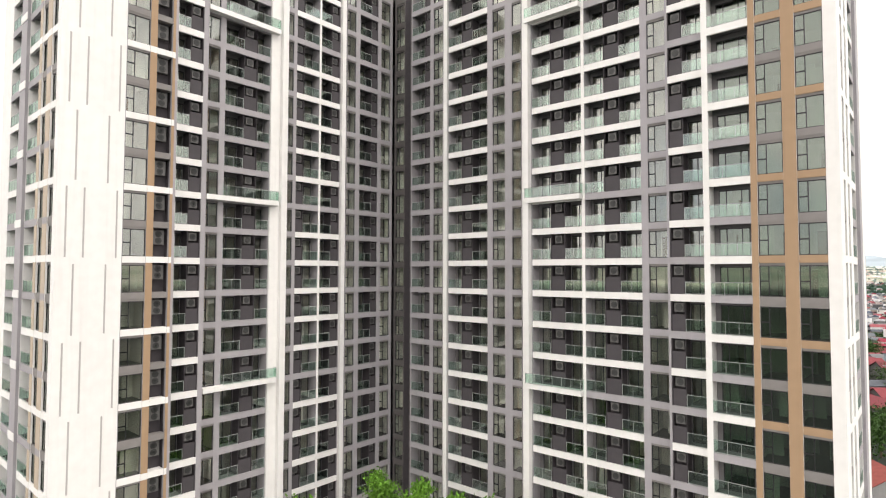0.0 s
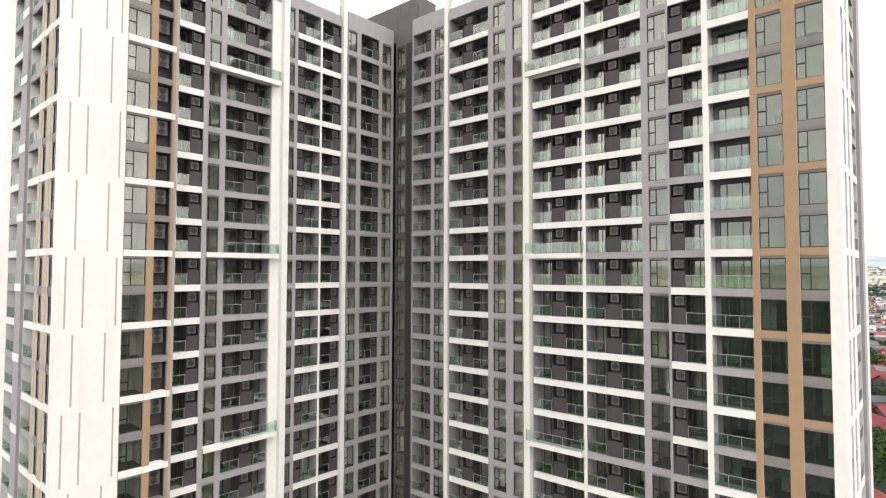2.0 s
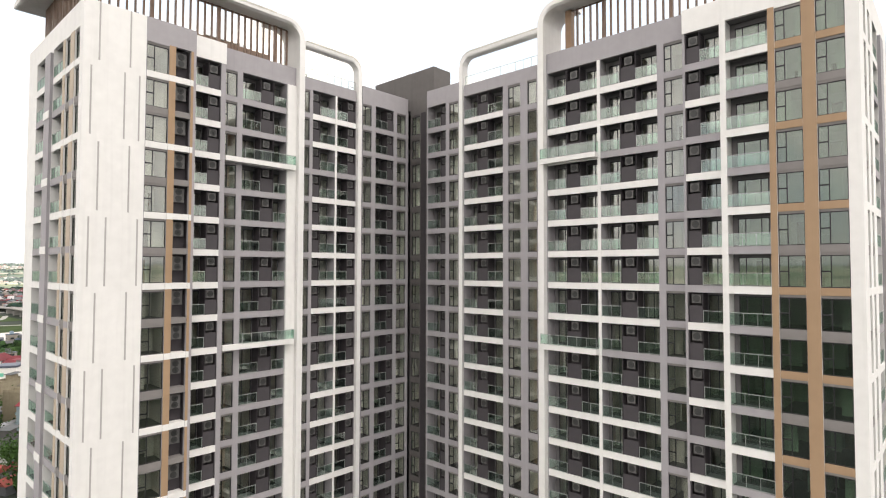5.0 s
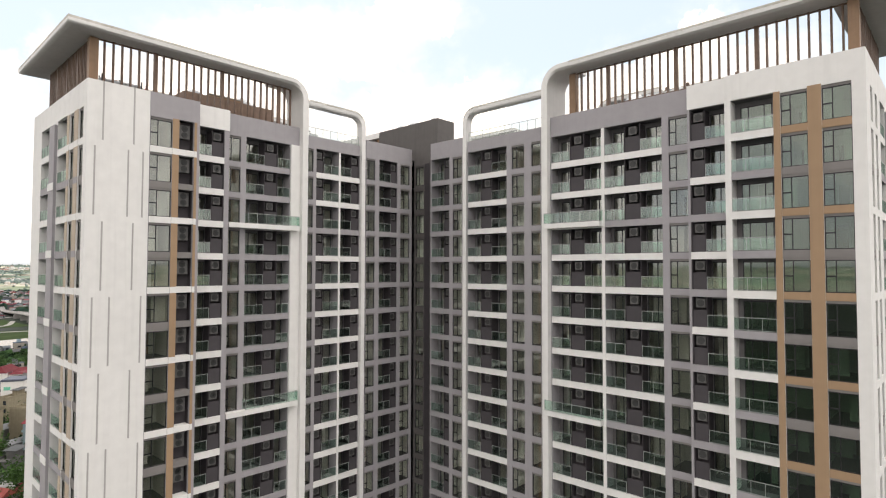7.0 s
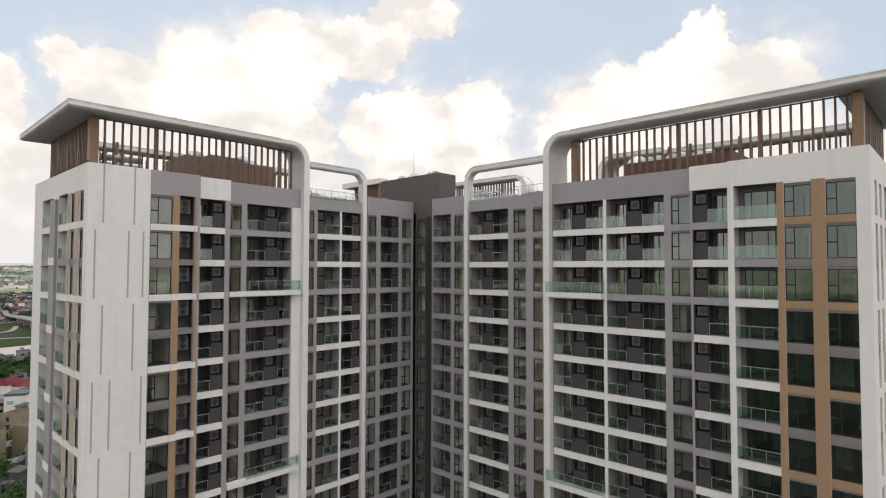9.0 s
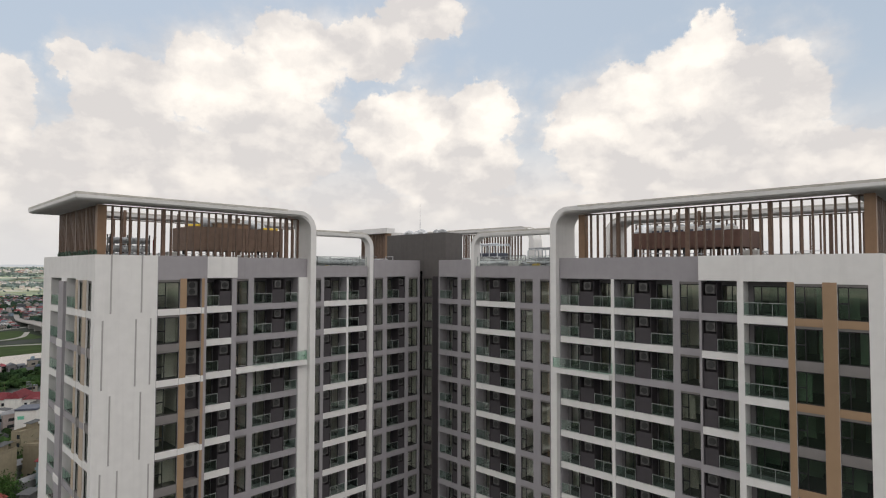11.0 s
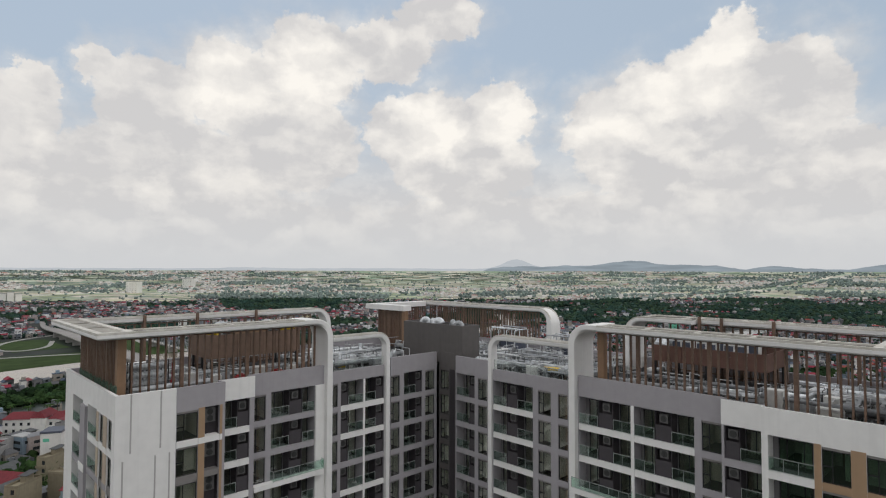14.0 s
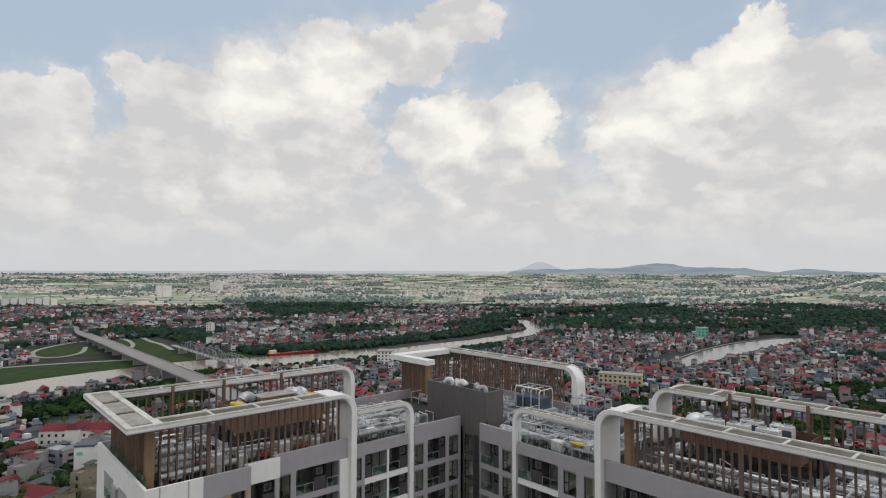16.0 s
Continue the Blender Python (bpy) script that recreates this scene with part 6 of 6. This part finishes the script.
# far ridges and the hazy plain beyond: glowing backdrops, haze painted into colour
def ridge(name, radius, height, low, high, label):
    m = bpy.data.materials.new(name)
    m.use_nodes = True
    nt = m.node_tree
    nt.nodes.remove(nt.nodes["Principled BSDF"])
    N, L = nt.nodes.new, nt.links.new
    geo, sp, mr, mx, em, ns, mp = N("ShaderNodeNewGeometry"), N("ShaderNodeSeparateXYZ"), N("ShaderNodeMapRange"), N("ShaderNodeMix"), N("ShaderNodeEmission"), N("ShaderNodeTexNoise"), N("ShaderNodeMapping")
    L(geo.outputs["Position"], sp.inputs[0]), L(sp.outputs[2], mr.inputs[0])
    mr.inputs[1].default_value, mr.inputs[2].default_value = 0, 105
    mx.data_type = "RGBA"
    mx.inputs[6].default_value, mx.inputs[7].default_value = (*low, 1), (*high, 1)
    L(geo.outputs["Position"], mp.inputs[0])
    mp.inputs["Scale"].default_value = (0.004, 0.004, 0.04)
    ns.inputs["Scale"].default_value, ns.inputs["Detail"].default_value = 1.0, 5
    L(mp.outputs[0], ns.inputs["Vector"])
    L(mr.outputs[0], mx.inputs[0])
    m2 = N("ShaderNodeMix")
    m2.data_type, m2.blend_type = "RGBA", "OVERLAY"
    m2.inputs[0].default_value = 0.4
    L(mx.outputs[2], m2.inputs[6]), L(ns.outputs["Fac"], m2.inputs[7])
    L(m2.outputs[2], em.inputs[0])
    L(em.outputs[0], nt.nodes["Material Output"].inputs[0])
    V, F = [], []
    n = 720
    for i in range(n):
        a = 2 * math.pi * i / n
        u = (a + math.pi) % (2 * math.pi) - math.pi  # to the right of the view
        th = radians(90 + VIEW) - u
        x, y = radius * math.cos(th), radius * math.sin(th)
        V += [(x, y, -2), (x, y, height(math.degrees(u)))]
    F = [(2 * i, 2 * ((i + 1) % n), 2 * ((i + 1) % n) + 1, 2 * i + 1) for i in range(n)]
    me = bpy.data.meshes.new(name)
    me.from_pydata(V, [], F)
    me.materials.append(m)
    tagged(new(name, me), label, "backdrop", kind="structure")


def hump(u, c, w, h):
    return h * math.exp(-((u - c) / w) ** 2)


def wobble(u, s, seed):
    return s * (math.sin(u * 1.7 + seed) + 0.6 * math.sin(u * 4.1 + 2 * seed) + 0.4 * math.sin(u * 9.3 + 3 * seed))


def step_up(u, a, b):
    t = min(1.0, max(0.0, (u - a) / (b - a)))
    return t * t * (3 - 2 * t)


def hills(u):
    low = 34 + 100 * step_up(u, 3, 9) - 30 * step_up(u, 33, 38)
    return low + wobble(u, 3, 2) + hump(u, 21.2, 2.4, 44) + hump(u, 19.4, 1.2, 10) + hump(u, 27, 4, 12) + hump(u, 16.0, 2.0, 9) + hump(u, 44, 4, 70) - 26 * hump(u, 30.5, 1.5, 1)


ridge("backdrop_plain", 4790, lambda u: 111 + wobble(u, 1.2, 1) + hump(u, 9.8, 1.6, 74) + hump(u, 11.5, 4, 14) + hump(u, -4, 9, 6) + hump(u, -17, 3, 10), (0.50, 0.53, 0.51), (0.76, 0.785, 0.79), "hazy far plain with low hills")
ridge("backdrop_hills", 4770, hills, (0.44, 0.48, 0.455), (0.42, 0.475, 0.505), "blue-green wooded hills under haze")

# ---------------------------------------------------------------- podium garden and its trees
# podium top kept pale to bounce light up into the inner corner
PAVING = material("bounce_paving", (0.24, 0.235, 0.225), 0.85, vary=0.15, grain=1.0)
pod = Shape().box(-24, 54, -42, 22, 0, FOOT - 0.35).box(-24, 54, -42, 22, FOOT - 0.35, FOOT - 0.02)
tagged(new("podium", pod.mesh("podium", PAVING)), "paved podium under the tower, kept pale as a reflector", "podium", kind="structure")
lawn = Shape().box(10, 30, -34, -10, FOOT - 0.02, FOOT + 0.12)
tagged(new("lawn", lawn.mesh("lawn", GRASS)), "green lawn on the podium", "lawn", kind="structure")


def podium_tree(x, y, h, spread_r, seed):
    r = random.Random(seed)
    t = thing("tree", "young bright green tree on the podium", "tree", pose(x, y, FOOT), group="podium trees")
    trunk = Shape().tube([(0, 0, 0), (0.1, 0.05, h * 0.3), (-0.05, 0.1, h * 0.6), (0.05, 0, h * 0.9)], [0.16, 0.13, 0.09, 0.03], 8)
    limbs = []
    for i in range(11):
        a, z = r.uniform(0, 6.28), h - r.uniform(1.2, 4.6)
        q = spread_r * r.uniform(0.5, 0.9)
        end = (q * math.cos(a), q * math.sin(a), z + r.uniform(0.5, 1.4))
        trunk.tube([(0, 0, z - 0.3), (end[0] * 0.5, end[1] * 0.5, z + 0.2), end], [0.06, 0.04, 0.015], 5)
        limbs.append(end)
    limbs += [(0, 0, h), (0.4, -0.3, h - 0.7), (-0.4, 0.2, h - 0.4)]
    part("trunk", trunk, BARK, t)
    n = 2600
    V, F = [], []
    for k in range(n):
        c = Vector(r.choice(limbs)) + Vector((r.gauss(0, 0.42), r.gauss(0, 0.42), r.gauss(0, 0.3)))
        e = Euler((r.uniform(0, 6), r.uniform(0, 6), r.uniform(0, 6))).to_matrix()
        s = r.uniform(0.11, 0.2)
        b = len(V)
        V += [tuple(c + e @ Vector(p) * s) for p in ((-1, 0, 0), (0, -0.55, 0.1), (1, 0, 0), (0, 0.55, 0.1))]
        F.append((b, b + 1, b + 2, b + 3))
    me = bpy.data.meshes.new("crown")
    me.from_pydata(V, [], F)
    me.materials.append(LEAF)
    part("crown", me, LEAF, t)


for i, (x, y, h, s) in enumerate(((14, -14.6, 8.6, 1.7), (19.0, -13.6, 8.6, 2.0), (16.5, -27.0, 8.2, 1.8), (26.5, -13.8, 9.0, 1.6), (12, -22, 7.4, 1.6), (21.5, -12, 7.6, 1.6))):
    podium_tree(x, y, h + 6.4, s, 40 + i)

# ---------------------------------------------------------------- houses near the tower
ROOFRED = material("red_metal_roof", (0.135, 0.021, 0.027), 0.6, spec=0.2, vary=0.15, grain=0.8, objectwise=0.25, streak=0.2)
ROOFGREY = material("grey_metal_roof", (0.085, 0.088, 0.09), 0.6, spec=0.2, vary=0.15, grain=0.8, objectwise=0.25, streak=0.2)
ROOFTILE = material("tile_roof", (0.15, 0.036, 0.028), 0.7, spec=0.2, vary=0.18, grain=1.2, objectwise=0.2)
PLASTERS = [material("house_white", (0.31, 0.305, 0.30), 0.8, spec=0.15, vary=0.08, grain=0.7, streak=0.15, objectwise=0.12), material("house_yellow", (0.235, 0.205, 0.145), 0.8, spec=0.15, vary=0.08, grain=0.7, streak=0.15, objectwise=0.12),
            material("house_grey", (0.105, 0.103, 0.10), 0.8, spec=0.15, vary=0.1, grain=0.7, streak=0.2, objectwise=0.12), material("house_blue", (0.25, 0.32, 0.345), 0.8, spec=0.15, vary=0.08, grain=0.7, streak=0.15)]
WINDOWM = Shape().box(-0.7, 0.7, -0.05, 0.05, 0, 1.7).mesh("window", DARKGLASS)


def house(w, d, storeys, roof, wallmat, label):
    b = thing("house", label, "house", group="town houses near the tower")
    h = 3.4 * storeys
    part("wall", Shape().box(-w / 2, w / 2, -d / 2, d / 2, 0, h), wallmat, b)
    if roof == "flat":
        e = 0.2
        part("parapet", lattice([-w / 2, w / 2], [h, h + 0.9], set(), -d / 2, -d / 2 + e).box(-w / 2, -w / 2 + e, -d / 2 + e, d / 2, h, h + 0.9).box(w / 2 - e, w / 2, -d / 2 + e, d / 2, h, h + 0.9).box(-w / 2 + e, w / 2 - e, d / 2 - e, d / 2, h, h + 0.9), wallmat, b)
        part("stair_head", Shape().box(-w * 0.3, w * 0.2, 0, d * 0.3, h, h + 2.4), wallmat, b)
        part("shed_roof", Shape().sweep([[(-w * 0.45, -d * 0.05, h + 2.5), (w * 0.35, -d * 0.05, h + 2.5), (w * 0.35, -d * 0.05, h + 2.6), (-w * 0.45, -d * 0.05, h + 2.6)], [(-w * 0.45, d * 0.45, h + 2.9), (w * 0.35, d * 0.45, h + 2.9), (w * 0.35, d * 0.45, h + 3.0), (-w * 0.45, d * 0.45, h + 3.0)]]), ROOFRED if storeys % 2 else ROOFGREY, b)
    else:
        rise, o = w * 0.28, 0.5
        ring = lambda y: [(-w / 2 - o, y, h - 0.15), (0, y, h + rise), (w / 2 + o, y, h - 0.15), (w / 2 + o, y, h - 0.02), (0, y, h + rise + 0.15), (-w / 2 - o, y, h - 0.02)]
        part("roof", Shape().sweep([ring(-d / 2 - o), ring(d / 2 + o)]), {"red": ROOFRED, "grey": ROOFGREY, "tile": ROOFTILE}[roof], b)
        part("gable", Shape().sweep([[(-w / 2, y, h), (w / 2, y, h), (0, y, h + rise - 0.1)] for y in (-d / 2 + 0.02, d / 2 - 0.02)]), wallmat, b)
    for k in range(storeys):
        part("window", WINDOWM, None, b, "", pose(w * 0.2, -d / 2, 3.4 * k + 1.1))
        if k == 0 or storeys < 3:
            part("window", WINDOWM, None, b, "", pose(w / 2, -d * 0.25, 3.4 * k + 1.1, 0, 0, 90))
        if k:
            part("balcony", Shape().box(-w * 0.42, w * 0.42, -d / 2 - 1.0, -d / 2, 3.4 * k - 0.15, 3.4 * k).box(-w * 0.42, w * 0.42, -d / 2 - 1.0, -d / 2 - 0.9, 3.4 * k, 3.4 * k + 0.8), wallmat, b)
    return b


KINDS = [(6, 14, 3, "flat", 0, "white three-storey house with a roof shed"), (8, 16, 2, "red", 2, "two-storey house under a red metal roof"), (5, 12, 4, "flat", 1, "narrow yellow four-storey house"),
         (10, 18, 1, "grey", 2, "low house under a grey metal roof"), (9, 13, 2, "tile", 0, "white two-storey house under an orange tile roof"), (5, 13, 3, "red", 3, "pale blue three-storey house under a red metal roof"),
         (6, 11, 2, "flat", 2, "grey two-storey house with a roof shed"), (12, 20, 1, "red", 0, "long low house under a red metal roof")]
made = {}
hr = random.Random(8)
SITES = []
for gx in range(-328, -130, 14):
    for gy in range(-150, 190, 17):
        SITES.append((gx + hr.uniform(-2, 2), gy + hr.uniform(-3, 3)))
for gx in range(14, 110, 15):
    for gy in range(90, 330, 18):
        SITES.append((gx + hr.uniform(-2, 2), gy + hr.uniform(-3, 3)))
TREES, TAKEN = [], [(-350, 16, 24), (-290, 10, 9), (-281, 6, 9)]
for x, y in SITES:
    ah, al = polar(np.array([x]), np.array([y]))
    if ah[0] > 345 or -26 < al[0] < 31 or abs(al[0]) > 50:
        continue
    if math.hypot(x + 350, y - 16) < 28 or math.hypot(x + 290, y - 10) < 13 or math.hypot(x + 279, y - 5) < 11:
        continue
    if hr.random() < 0.36:
        TREES.append((x, y))
        continue
    k = hr.choice((0, 1, 1, 2, 3, 4, 5, 6, 7))
    TAKEN.append((x, y, 7.0))
    m = pose(x, y, 0, 0, 0, hr.choice((35, 35, 125, 215, 305, 40)))
    if k not in made:
        w, d, s, roof, mat, label = KINDS[k]
        made[k] = house(w, d, s, roof, PLASTERS[mat], label)
        made[k].matrix_basis = m
    else:
        copy_thing(made[k], m)
# the plain white house with a green shutter
wh = thing("house", "plain white tall house with one green shutter", "house", pose(-290, 10, 0, 0, 0, 60))
part("wall", Shape().box(-4.6, 4.6, -5, 5, 0, 13.5), PALE, wh)
part("roof", Shape().soft(-4.8, 4.8, -5.2, 5.2, 13.5, 14.5, 0.2), BLUEGREY, wh)
part("shutter", Shape().box(-3.4, -0.6, -5.08, -5.0, 9.4, 11.0), MINT, wh)

# the long white villa under dark red roofs
villa = thing("villa", "long white villa with rows of windows under dark red roofs", "house", pose(-350, 16, 0, 0, 0, 52))
part("wall", Shape().box(-20, 20, -6, 6, 0, 8.6), PALE, villa)
part("porch", Shape().box(-4, 4, -8.2, -6.01, 0, 9.6), PALE, villa)
for a, b in ((-20.6, -4.3), (4.3, 20.6)):
    part("roof", Shape().sweep([[(a, -6.7, 8.6), (b, -6.7, 8.6), (b, 6.7, 8.6), (a, 6.7, 8.6)], [(a + 2.5, -0.4, 11.6), (b - 2.5, -0.4, 11.6), (b - 2.5, 0.4, 11.6), (a + 2.5, 0.4, 11.6)]]), ROOFRED, villa)
part("roof", Shape().sweep([[(-4.25, -8.6, 9.61), (4.25, -8.6, 9.61), (4.25, 6.7, 9.61), (-4.25, 6.7, 9.61)], [(-0.3, -6, 13), (0.3, -6, 13), (0.3, 4, 13), (-0.3, 4, 13)]]), ROOFRED, villa)
for i in range(10):
    for z in (1.2, 5.0):
        x = -18 + 4.0 * i
        if abs(x) > 4.5:
            part("window", WINDOWM, None, villa, "", pose(x, -6, z))


def street_tree(x, y, s, seed):
    r = np.random.default_rng(seed)
    t = thing("tree", "dark green street tree among houses", "tree", pose(x, y, 0), group="street trees")
    part("trunk", Shape().tube([(0, 0, 0), (0.2, 0, s * 0.8), (0, 0.2, s * 1.4)], [0.3, 0.22, 0.1], 7), BARK, t)
    n = 900
    c = r.normal(0, 1, (n, 3)) * (0.55 * s, 0.55 * s, 0.38 * s) + (0, 0, 1.55 * s)
    V = np.array([(-1, 0, 0), (0, -0.6, 0.15), (1, 0, 0), (0, 0.6, 0.15)]) * 0.42
    e = r.normal(0, 1, (n, 3, 3))
    P = np.einsum("nij,kj->nki", e * 0.7, V) + c[:, None]
    part("crown", arrays("crown", P.reshape(-1, 3), np.arange(4 * n).reshape(-1, 4), [STREETLEAF]), None, t)


STREETLEAF = material("street_leaves", (0.032, 0.066, 0.016), 0.7, spec=0.1, vary=0.25, grain=0.8, island=0.4)
for i, (x, y) in enumerate(TREES):
    street_tree(x, y, hr.uniform(3.5, 6.0), 300 + i)
town("town_houses", 150, 345, 8.2, 6.6, 0.9, "dense low houses with red and grey roofs near the tower", avoid=TAKEN)


def palm(x, y, h, seed):
    r = random.Random(seed)
    t = thing("palm_tree", "tall palm tree beside the villa", "tree", pose(x, y, 0), group="palm trees")
    part("trunk", Shape().tube([(0, 0, 0), (0.15, 0.1, h * 0.4), (0.3, 0.1, h * 0.75), (0.3, 0, h)], [0.32, 0.24, 0.2, 0.16], 8), BARK, t)
    V, F = [], []
    for i in range(16):
        a, drop, n = 2.4 * i, r.uniform(0.2, 1.0), 7
        out = Vector((math.cos(a), math.sin(a), 0))
        side = Vector((-math.sin(a), math.cos(a), 0))
        for k in range(n):
            q, w = k / (n - 1), 0.75 * (1 - (k / (n - 1) - 0.35) ** 2 * 1.9)
            c = Vector((0.3, 0, h)) + out * 3.4 * q + Vector((0, 0, 1.0 * math.sin(2.2 * q) - 2.4 * drop * q * q))
            V += [tuple(c - side * w * 0.5 - Vector((0, 0, 0.3 * w))), tuple(c), tuple(c + side * w * 0.5 - Vector((0, 0, 0.3 * w)))]
            if k:
                b = len(V) - 6
                F += [(b, b + 1, b + 4, b + 3), (b + 1, b + 2, b + 5, b + 4)]
    me = bpy.data.meshes.new("crown")
    me.from_pydata(V, [], F)
    me.materials.append(STREETLEAF)
    part("crown", me, None, t)


for i, (x, y, h) in enumerate(((-374, 2, 13), (-368, 10, 12), (-376, 12, 14), (-364, 20, 12), (-370, 25, 13))):
    palm(x, y, h, 90 + i)
